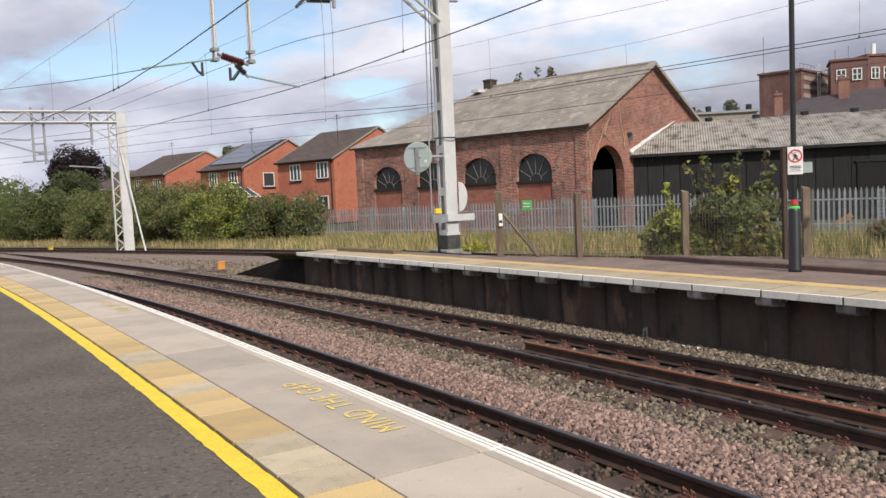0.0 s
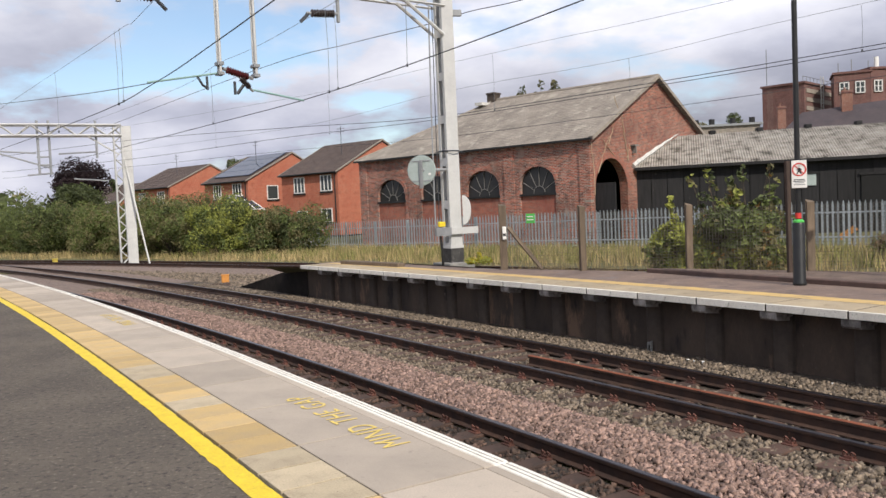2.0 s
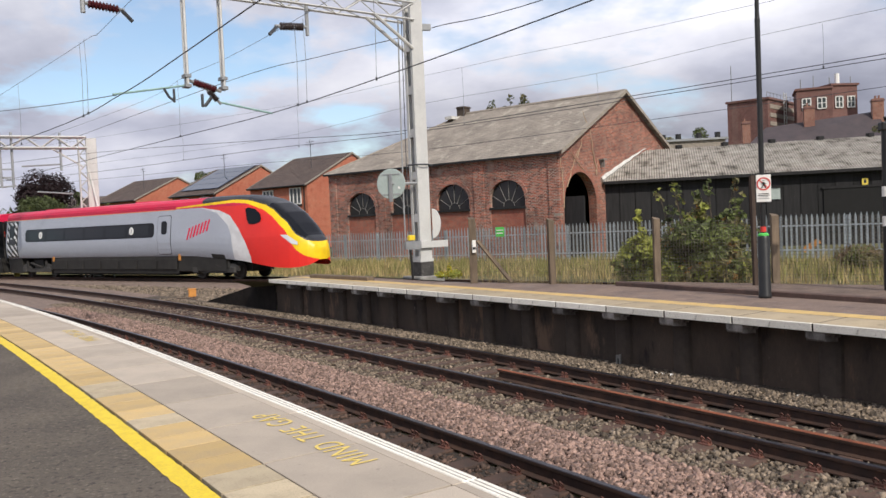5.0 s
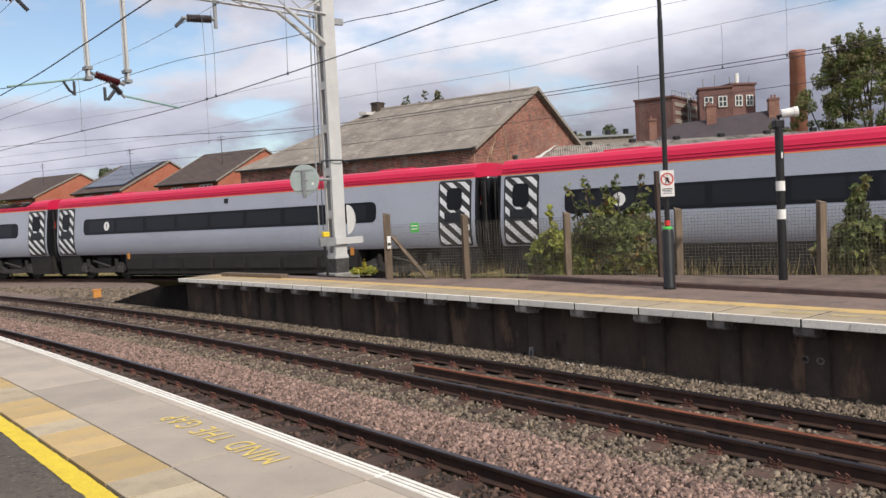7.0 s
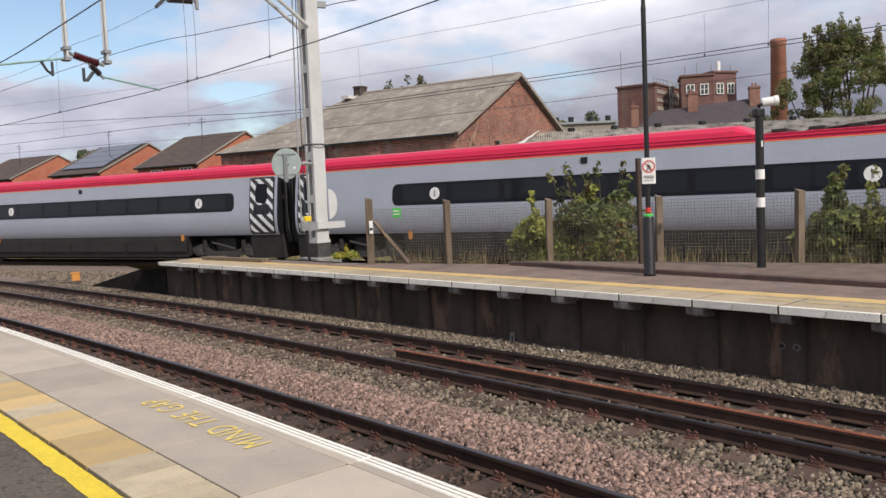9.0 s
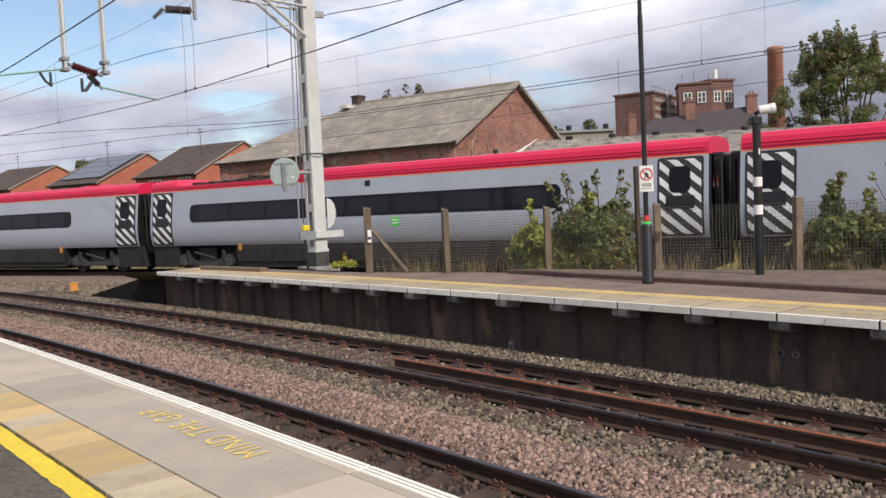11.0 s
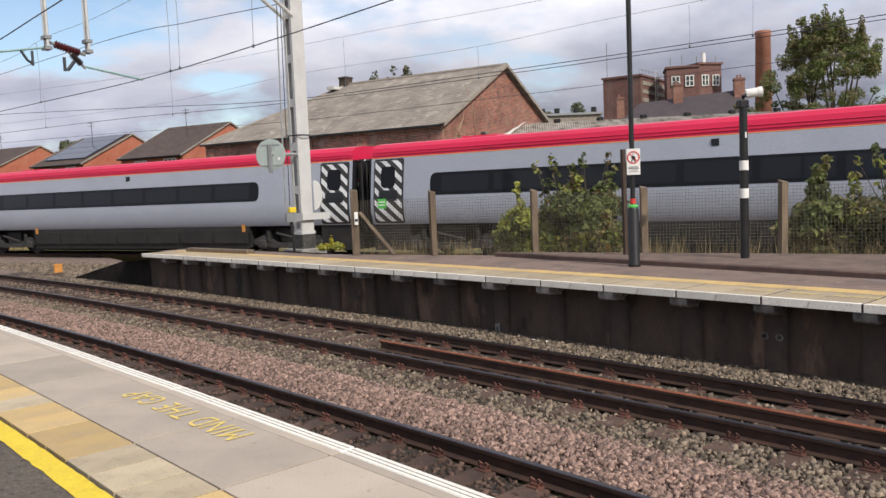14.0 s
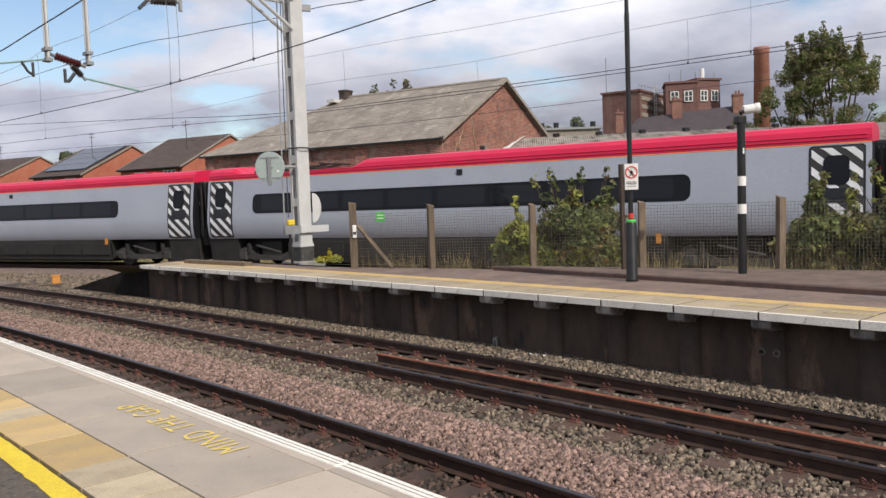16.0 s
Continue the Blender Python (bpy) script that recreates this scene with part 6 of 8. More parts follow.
def camera_pole():
    p = hub("security_camera_pole", "black pole with white bands and a white camera", "camera pole", Matrix.Translation((7.62, 12.78, 0)))
    ring = lambda r, z: [(r * math.cos(2 * math.pi * i / 16), r * math.sin(2 * math.pi * i / 16), z) for i in range(16)]
    b = Build()
    b.grid([ring(0.085, 0.0), ring(0.085, 0.03), ring(0.075, 0.05), ring(0.068, 2.72), ring(0.05, 2.76)], BLACKPOLE, closed=True, cap=True)
    b.done("shaft", p)
    for z in (1.12, 1.60):
        b = Build()
        b.grid([ring(0.0765, z), ring(0.0765, z + 0.165)], SIGN_WHITE, closed=True)
        b.done("band", p, "white band")
    b = Build()
    b.tube([(0, 0, 2.7), (0.0, 0, 2.86), (0.10, -0.02, 2.88)], 0.04, BLACKPOLE, 8)
    b.box(-0.1, 0.08, -0.07, 0.07, 2.66, 2.80, BLACKPOLE, None, 0.02)
    b.done("bracket", p)
    b = Build()
    d = Vector((0.93, -0.33, 0.10)).normalized()
    a = Vector((0.05, 0, 2.90))
    b.tube([a, a + d * 0.03, a + d * 0.20, a + d * 0.22], 0.078, SIGN_WHITE, 14)
    b.tube([a + d * 0.20, a + d * 0.27], 0.088, SIGN_WHITE, 14)
    b.smooth = False
    b.done("camera_housing", p, "white tubular camera housing")
    b = Build()
    b.box(-0.012, 0.012, -0.08, -0.06, 2.15, 2.25, SIGN_WHITE)
    b.done("tag", p)
    return p


camera_pole()

FENCE = [(1.31, 19.10), (2.98, 17.85), (5.02, 16.75), (6.86, 15.22), (8.95, 13.72), (11.2, 12.1), (13.6, 10.35), (16.2, 8.5)]


def mesh_fence():
    f = hub("mesh_fence", "rusty wire mesh fence on weathered timber posts", "fence")
    rnd = random.Random(11)
    for i, (x, y) in enumerate(FENCE):
        b = Build()
        h = (1.52, 1.42, 1.36, 1.34, 1.36, 1.36, 1.36, 1.36)[i]
        w = 0.085 if i == 0 else 0.065
        M = turned((x, y, 0), rnd.uniform(-15, 15)) @ Matrix.Rotation(radians(rnd.uniform(-1.5, 1.5)), 4, "Y")
        b.grid([[M @ Vector(p) for p in ((-w, -w, z), (w, -w, z), (w * 1.05, w, z + (0.02 if z > 1 else 0)), (-w, w, z + (0.05 if z > 1 else 0)))] for z in (-0.4, 0.5, h - 0.05, h)], OLDWOOD, closed=True, cap=True)
        b.done("post", f, "grey-brown timber post")
    b = Build()
    x, y = FENCE[0]
    b.tube([(x + 0.12, y - 0.08, 1.0), (x + 0.85, y - 0.55, 0.0)], 0.055, OLDWOOD, 4)
    b.done("strut", f, "slanting timber strut")
    b = Build()
    b.box(x - 0.02, x + 0.07, y - 0.15, y - 0.09, 0.72, 1.02, SIGN_WHITE, None, 0.01)
    b.box(x - 0.01, x + 0.06, y - 0.16, y - 0.15, 0.80, 0.86, SIGN_DARK)
    b.done("label_plate", f, "small white plate")
    for (x0, y0), (x1, y1) in zip(FENCE, FENCE[1:]):
        b = Build()
        p, q = Vector((x0, y0, 0)), Vector((x1, y1, 0))
        n = int((q - p).length / 0.062)
        for i in range(n + 1):
            c = p.lerp(q, i / n)
            b.tube([c + Vector((0, 0, 0.02)), c + Vector((0, 0, 1.28))], 0.0035, MESHWIRE, 3)
        for k in range(21):
            z = Vector((0, 0, 0.02 + k * 0.063))
            b.tube([p + z, q + z], 0.0035, MESHWIRE, 3)
        b.done("wire_mesh", f, "rusty welded wire mesh", fix=False)
    return f


mesh_fence()


def small_things():
    # tall thin stake beside the lamp column
    b = Build()
    b.tube([(6.205, 14.61, -0.05), (6.19, 14.61, 2.10)], 0.055, DARKWOOD, 5)
    tagged(b.done("stake"), "thin brown timber stake behind the lamp column", "stake")
    # green tag on the fence
    g = Build()
    c = Vector((1.93, 18.45, 1.20))
    d = Vector((0.80, -0.60, 0))
    M = Matrix(((d.x, -d.y, 0, c.x), (d.y, d.x, 0, c.y), (0, 0, 1, c.z), (0, 0, 0, 1)))
    g.box(-0.11, 0.11, -0.05, -0.035, -0.11, 0.11, GREEN_TAG, M, 0.003)
    t = tagged(g.done("green_tag"), "small bright green plate on the mesh fence", "sign")
    for z in (0.04, -0.03):
        b = Build()
        b.box(-0.08, 0.08, -0.058, -0.05, z - 0.012, z + 0.012, SIGN_WHITE, M)
        b.done("text_bar", t)
    # orange trackside boxes
    for x, y, z, s in ((-8.75, 31.15, -1.08, 0.82), (-25.7, 52.2, -1.12, 0.95)):
        h = hub("trackside_box", "orange painted trackside box on the ballast" if x > -20 else "bright yellow trackside box beside the line", "equipment box", turned((x, y, z), 20), "trackside boxes")
        paint = ORANGE_BOX if x > -20 else SIGN_YELLOW
        b = Build()
        b.box(-0.17 * s, 0.17 * s, -0.14 * s, 0.14 * s, 0.08, 0.45 * s, paint, None, 0.02)
        b.done("case", h)
        b = Build()
        b.box(-0.19 * s, 0.19 * s, -0.16 * s, 0.16 * s, 0.43 * s, 0.48 * s, paint, None, 0.01)
        b.done("lid", h)
        b = Build()
        b.box(-0.1, 0.1, -0.1, 0.1, 0.0, 0.1, CONCRETE)
        b.done("foot", h)
    # rodding and cables on the ballast by the ramp
    for i in range(5):
        b = Build()
        a = Vector((-8.6 + 0.1 * i, 30.9 - 0.25 * i, -1.02))
        b.tube([a, a + Vector((-0.6 - 0.1 * i, -0.9, 0.03)), a + Vector((-0.2, -2.0, 0.0))], 0.03, RUST, 5)
        tagged(b.done("cable"), "dark cable lying on the ballast", "cable", group="cables")
    # old beam behind the platform end
    b = Build()
    M = turned((-2.2, 22.6, 0.0), -52)
    b.box(-1.5, 1.5, -0.12, 0.12, -0.02, 0.10, OLDWOOD, M, 0.015)
    tagged(b.done("timber_beam"), "old timber beam lying behind the platform edge", "beam")
    # small plates on the platform face
    b = Build()
    p = polar(259.50, 33.43, -1.03)
    M = turned(p, 33.43)
    b.box(-0.02, 0.02, -0.05, -0.025, 0.0, 0.20, CONCRETE, M, 0.005)
    b.box(-0.02, 0.02, 0.02, 0.045, 0.0, 0.17, CONCRETE, M, 0.005)
    b.box(-0.015, 0.015, -0.05, 0.04, 0.13, 0.18, CONCRETE, M, 0.005)
    tagged(b.done("marker_plate"), "small pale marker plate against the platform face", "marker")
    for a in (32.392, 32.350):
        b = Build()
        ringed = lambda R, k: [polar(R, a + k * 0.0105 * math.cos(2 * math.pi * i / 20), -0.555 + k * 0.047 * math.sin(2 * math.pi * i / 20)) for i in range(20)]
        b.grid([ringed(259.515, 1.0), ringed(259.515, 0.66)], CORBEL, closed=True)
        b.grid([ringed(259.515, 1.0), ringed(259.62, 1.0)], CORBEL, closed=True)
        b.grid([ringed(259.515, 0.66), ringed(259.62, 0.66)], CORBEL, closed=True)
        tagged(b.done("wall_ring"), "pale ring on the sooty platform face", "wall mark", group="wall rings")
    # pale scraps on the ballast against the platform face
    rnd = random.Random(17)
    for x, y, w in ((5.775, 8.853, 0.06), (3.70, 12.18, 0.07), (3.78, 12.05, 0.05), (3.62, 12.27, 0.06), (4.9, 10.35, 0.04)):
        b = Build()
        b.grid([[(x + w * (i / 2 - 0.5) * rnd.uniform(0.8, 1.2), y + w * (j - 0.5), -0.985 + rnd.uniform(0, 0.03)) for i in range(3)] for j in range(2)] + [[(x + w * (i / 2 - 0.5), y + w * 0.5, -1.01) for i in range(3)]], SIGN_WHITE)
        tagged(b.done("litter"), "crumpled pale scrap lying on the ballast", "litter", group="litter")


small_things()


# ------------------------------------------------------------------ palisade fence
def palisade():
    f = hub("palisade_fence", "grey galvanised palisade fence with pointed pales", "fence")
    R, a0, a1 = 338.5, 43.6, 54.6
    zb = lambda a: -0.92 - max(0.0, a - 48.0) * 0.045
    me = Build()
    w = 0.05
    me.grid([[(-w, 0, 0), (-0.02, -0.03, 0), (0.02, -0.03, 0), (w, 0, 0)], [(-w, 0, 1.82), (-0.02, -0.03, 1.86), (0.02, -0.03, 1.86), (w, 0, 1.82)], [(-0.008, 0, 2.0), (-0.004, -0.008, 2.0), (0.004, -0.008, 2.0), (0.008, 0, 2.0)]], PALE)
    me.grid([[(-w, 0.004, 0), (w, 0.004, 0)], [(-w, 0.004, 1.82), (w, 0.004, 1.82)], [(-0.008, 0.004, 2.0), (0.008, 0.004, 2.0)]], PALE)
    mesh = me.mesh("pale", False)
    n = 292
    for i in range(n):
        a = a0 + (a1 - a0) * i / (n - 1)
        share("pale", mesh, f, turned(polar(R, a, zb(a), C2), a + 90))
    for z in (0.35, 1.45):
        b = Build()
        rows = []
        for i in range(45):
            a = a0 + (a1 - a0) * i / 44
            rows.append([polar(R + o, a, zb(a) + z + dz, C2) for o, dz in ((0.01, 0), (0.06, 0), (0.06, 0.06), (0.01, 0.06))])
        b.grid(rows, PALE, closed=True)
        b.done("rail", f)
    for i in range(24):
        a = a0 + (a1 - a0) * i / 23
        b = Build()
        b.box(0.04, 0.14, -0.05, 0.05, -0.3, 1.9, PALE, turned(polar(R, a, zb(a), C2), a))
        b.done("post", f)
    return f


palisade()


# ------------------------------------------------------------------ works on the hill
def factory():
    f = hub("factory", "plum brick factory blocks on the hill beyond the store", "building")
    fx = Vector((0.914, -0.406, 0))  # along its front
    fy = Vector((0.406, 0.914, 0))

    def block(name, at, w, d, z0, z1, turn, material=FACTORY_BRICK):
        b = Build()
        M = turned(at, turn)
        b.box(0, w, 0, d, z0, z1, material, M)
        ob = b.done(name, f)
        b = Build()
        b.box(-0.25, w + 0.25, -0.25, d + 0.25, z1, z1 + 0.35, STONE_TRIM if material is None else FACTORY_BRICK, M)
        b.done("parapet", ob)
        return ob, M

    # flat-roofed block with a banded side, turned so that two faces show
    a, M = block("block", (56.67, 143.4, 0), 7.2, 14.6, 3.0, 20.0, -44)
    for k in range(4):
        b = Build()
        b.box(7.1, 7.32, 0.8, 14.0, 18.5 - 1.5 * k, 19.2 - 1.5 * k, STONE_TRIM, M)
        b.done("band_course", a, "pale band course")
    b = Build()
    for y in (6.2, 7.4):
        b.tube([M @ Vector((7.8, y, 9)), M @ Vector((7.8, y, 21.6))], 0.09, GALV, 4)
    for k in range(20):
        b.tube([M @ Vector((7.8, 6.2, 9.5 + k * 0.62)), M @ Vector((7.8, 7.4, 9.5 + k * 0.62))], 0.06, GALV, 4)
    b.done("ladder", a, "pale steel ladder")
    b = Build()
    for k in range(9):
        p = M @ Vector((6.9, 0.3 + k * 1.7, 20.35))
        b.tube([p, p + Vector((0, 0, 1.0))], 0.05, GALV_DULL, 4)
    b.tube([M @ Vector((6.9, 0.3, 21.3)), M @ Vector((6.9, 14.0, 21.3))], 0.05, GALV_DULL, 4)
    b.done("railing", a)
    b = Build()
    p = M @ Vector((0.6, 0.6, 20.3))
    b.tube([p, p + Vector((0, 0, 6.5))], 0.07, GALV_DULL, 4)
    b.done("aerial", a)
    # taller tower with white windows
    t, MT = block("tower", (66.4, 137.3, 0), 5.5, 7.0, 3.0, 21.0, -22)
    r, MR = block("tower_wing", (71.5, 135.2, 0), 4.7, 8.0, 3.0, 21.4, 6)
    for X, M0, par in ((0.8, MT, t), (3.2, MT, t), (0.5, MR, r), (2.7, MR, r)):
        for z in ((17.6,) if M0 is MT else (17.6, 13.4)):
            b = Build()
            b.box(X, X + 1.5, -0.10, 0.05, z, z + 2.0, HOUSEGLASS, M0)
            w = b.done("window", par, "white-framed window")
            b = Build()
            for x0, x1, z0, z1 in ((0, 1.5, 0, 0.16), (0, 1.5, 1.84, 2.0), (0, 0.16, 0, 2), (1.34, 1.5, 0, 2), (0.67, 0.83, 0, 2), (0, 1.5, 0.95, 1.05)):
                b.box(X + x0, X + x1, -0.2, -0.08, z + z0, z + z1, UPVC, M0)
            b.done("window_frame", w)
    for k, (x, y) in enumerate(((67.5, 138), (69.5, 137.5), (71.8, 136.5), (73.5, 136.5), (75.5, 136.5))):
        b = Build()
        b.tube([(x, y, 20.9), (x, y, 23.0 + 0.5 * (k % 2))], 0.09, GALV_DULL, 4)
        b.done("aerial", t)
    b = Build()
    b.tube([(73.2, 136.6, 21.3), (73.2, 136.6, 23.6)], 0.4, SIGN_WHITE, 8)
    b.done("dish", t)
    return f


factory()


def chimney_stack():
    b = Build()
    c = Vector((79.3, 127.4, 0))
    ring = lambda r, z: [c + Vector((r * math.cos(2 * math.pi * i / 24), r * math.sin(2 * math.pi * i / 24), z)) for i in range(24)]
    b.grid([ring(1.55, 2), ring(1.22, 24.6), ring(1.32, 24.7), ring(1.32, 25.6), ring(1.18, 25.7)], STACK_BRICK, closed=True, cap=True)
    b.smooth = True
    tagged(b.done("factory_chimney"), "tall round orange-red brick factory chimney", "chimney")


STACK_BRICK = brick_mat("orange_stack_brick", (0.40, 0.135, 0.080), (0.33, 0.112, 0.068), (0.32, 0.2, 0.15), soot=(0.26, 0.095, 0.065), bump=0.2)
FACTORY_RED = brick_mat("orange_chimney_brick", (0.27, 0.105, 0.068), (0.21, 0.082, 0.056), (0.28, 0.2, 0.16), soot=(0.15, 0.065, 0.05), bump=0.2)
chimney_stack()


def slate_roofs():
    """Dark roofs with brick stacks between the store and the works."""
    for x, y, w, d, ze, zr, turn in ((42.0, 101.8, 17.0, 9.0, 8.2, 12.8, -18),):
        M = turned((x, y, 0), turn)
        h = hub("terrace_house", "plum brick terrace with a dark slate roof behind the store", "house", group="terrace")
        b = Build()
        b.box(0, w, 0, d, 0, ze, FACTORY_BRICK, M)
        b.done("wall", h)
        b = Build()
        rows = [[(-0.4, -0.5, ze), (w + 0.4, -0.5, ze)], [(3.4, d / 2, zr - 1.0), (w - 0.5, d / 2, zr + 0.1)], [(-0.4, d + 0.5, ze), (w + 0.4, d + 0.5, ze)]]
        b.grid([[M @ Vector(p) for p in r] for r in rows], HOUSE_SLATE)
        for i in (0, 1):
            b.face([M @ Vector(r[i]) for r in rows], HOUSE_SLATE)
        b.done("roof", h)
        for k, hw, ze2 in ((0.05, 0.5, -0.1), (0.50, 0.62, 1.3), (0.97, 0.66, 1.6)):
            b = Build()
            b.box(w * k - hw, w * k + hw, d / 2 - 1.2, d / 2 - 0.2, zr - 3.0, zr + ze2, FACTORY_RED, M)
            b.box(w * k - hw - 0.08, w * k + hw + 0.08, d / 2 - 1.28, d / 2 - 0.12, zr + ze2 - 0.35, zr + ze2 - 0.18, FACTORY_BRICK, M)
            st = b.done("chimney", h)
            for j in range(2 if k > 0.9 else 1):
                b = Build()
                p = M @ Vector((w * k - 0.2 + 0.4 * j, d / 2 - 0.7, zr + ze2))
                b.tube([p, p + Vector((0, 0, 0.4))], 0.13, FACTORY_RED, 8)
                b.done("chimney_pot", st)
    # low flat-roofed hall with round roof vents, past the shed's gable
    h = hub("low_hall", "low pale hall with dark roof vents", "building")
    M = turned((29.5, 95.5, 0), -10)
    b = Build()
    b.box(0, 7.5, 0, 8, 0, 9.6, STONE_TRIM, M)
    b.done("wall", h)
    b = Build()
    b.box(-0.3, 7.8, -0.3, 8.3, 9.6, 9.85, GALV_DULL, M)
    b.done("roof", h)
    for x in (0.6, 2.4, 4.8, 7.0):
        b = Build()
        p = M @ Vector((x, 2, 9.85))
        b.tube([p, p + Vector((0, 0, 0.4)), p + Vector((0, 0, 0.45)), p + Vector((0, 0, 0.8))], 0.34, BLACKPIPE, 10)
        b.done("roof_vent", h, "dark round roof vent")


HOUSE_SLATE = mat("plum_slate", (0.075, 0.058, 0.062), (0.055, 0.045, 0.05), 0.8, 0.7, bump=0.4, fine=8, dist=0.05)
slate_roofs()


# ------------------------------------------------------------------ plants
def leaf_mat(name, a, b):
    m = mat(name, a, b, 1.5, 0.6, bump=0, rand=0.32, island=True, spec=0.3)
    p = m.node_tree.nodes["Principled BSDF"]
    # daylight also shines through the blade
    nt = m.node_tree
    tr, mx = nt.nodes.new("ShaderNodeBsdfTranslucent"), nt.nodes.new("ShaderNodeMixShader")
    mx.inputs[0].default_value = 0.35
    nt.links.new(p.inputs["Base Color"].links[0].from_socket, tr.inputs["Color"])
    nt.links.new(p.outputs[0], mx.inputs[1])
    nt.links.new(tr.outputs[0], mx.inputs[2])
    nt.links.new(mx.outputs[0], nt.nodes["Material Output"].inputs["Surface"])
    return m


LEAF_GREEN = leaf_mat("green_leaf", (0.185, 0.215, 0.070), (0.115, 0.150, 0.048))
LEAF_BRIGHT = leaf_mat("bright_green_leaf", (0.36, 0.37, 0.085), (0.25, 0.28, 0.065))
LEAF_DARK = leaf_mat("dark_green_leaf", (0.100, 0.120, 0.050), (0.066, 0.082, 0.035))
LEAF_OLIVE = leaf_mat("olive_leaf", (0.24, 0.215, 0.10), (0.165, 0.152, 0.072))
LEAF_PURPLE = leaf_mat("purple_leaf", (0.036, 0.020, 0.022), (0.022, 0.014, 0.016))
LEAF_ORANGE = leaf_mat("orange_leaf", (0.42, 0.23, 0.06), (0.33, 0.17, 0.05))
LEAF_BROWN = leaf_mat("dead_brown_leaf", (0.24, 0.17, 0.10), (0.17, 0.115, 0.07))
FLOWER = leaf_mat("yellow_flower", (0.48, 0.40, 0.03), (0.36, 0.30, 0.03))


def foliage(name, blobs, count, size, mats, parent=None, seed=1, shell=0.55):
    """Leaves scattered in and on lobes (x, y, z, rx, ry, rz); mats are (material, share)."""
    rng = np.random.default_rng(seed)
    blobs = np.array(blobs, float)
    vol = (blobs[:, 3] * blobs[:, 4] * blobs[:, 5]) ** (2 / 3)
    pick = rng.choice(len(blobs), count, p=vol / vol.sum())
    d = rng.normal(size=(count, 3))
    d /= np.linalg.norm(d, axis=1)[:, None]
    rad = shell + (1.08 - shell) * rng.random(count) ** 0.7
    rad *= 1 + 0.16 * np.sin(7 * d[:, 0] + pick) * np.cos(6 * d[:, 2] + 2 * pick)
    c = blobs[pick, :3] + d * blobs[pick, 3:] * rad[:, None]
    n = d + rng.normal(size=(count, 3)) * 0.7 + np.array([0, 0, 0.35])
    n /= np.linalg.norm(n, axis=1)[:, None]
    t = np.cross(n, rng.normal(size=(count, 3)))
    t /= np.linalg.norm(t, axis=1)[:, None]
    u = np.cross(n, t)
    s = size * (0.6 + 0.8 * rng.random(count))[:, None]
    bend = n * s * 0.25
    v = np.stack([c - t * s, c - u * s * 0.5 + bend, c + t * s, c + u * s * 0.5 + bend], 1).reshape(-1, 3)
    f = np.arange(count * 4).reshape(-1, 4)
    me = bpy.data.meshes.new(name)
    me.from_pydata(v.tolist(), [], f.tolist())
    for m, _ in mats:
        me.materials.append(m)
    w = np.array([x for _, x in mats], float)
    # whole sprays share a tone
    cell = np.floor(c / (size * 6)).astype(int)
    h = (cell[:, 0] * 73856093 ^ cell[:, 1] * 19349663 ^ cell[:, 2] * 83492791) % 997 / 997.0
    h = np.clip(h * 0.75 + rng.random(count) * 0.25, 0, 0.999)
    me.polygons.foreach_set("material_index", np.searchsorted(np.cumsum(w / w.sum()), h).clip(0, len(mats) - 1).astype(np.int32))
    me.update()
    ob = new(name, me)
    if parent is not None:
        ob.parent = parent
    return ob


def limbs(b, base, tips, r, seed):
    rnd = random.Random(seed)
    for tip in tips:
        p, q = Vector(base), Vector(tip)
        mid = p.lerp(q, 0.5) + Vector((rnd.uniform(-1, 1), rnd.uniform(-1, 1), 0)) * (q - p).length * 0.08
        b.tube([p, p.lerp(mid, 0.5), mid, mid.lerp(q, 0.5), q], r, BARK, 6, r * 0.2)


def plant(kind, label, category, base, blobs, count, size, mats, seed, trunk=0.12, group="", every=1):
    h = hub(kind, label, category, None, group)
    b = Build()
    limbs(b, base, [bl[:3] for bl in blobs[::every]], trunk, seed)
    b.done("trunk" if category == "tree" else "stem", h)
    foliage("crown" if category == "tree" else "foliage", blobs, count, size, mats, h, seed)
    return h


def lobes(cx, cy, z0, z1, w, n, seed, lobe=0.4):
    """Uneven lobes filling a bush of a width and height."""
    rnd = random.Random(seed)
    out = []
    for i in range(n):
        a, r = rnd.uniform(0, 6.283), (w / 2) * math.sqrt(rnd.random()) * 0.8
        z = z0 + (z1 - z0) * rnd.uniform(0.15, 0.82) * (1 - 0.35 * (r / (w / 2)) ** 2)
        s = w * lobe * rnd.uniform(0.35, 0.65)
        out.append((cx + r * math.cos(a), cy + r * math.sin(a), z, s, s, min(s * rnd.uniform(0.7, 1.1), (z1 - z0) * 0.4)))
    return out


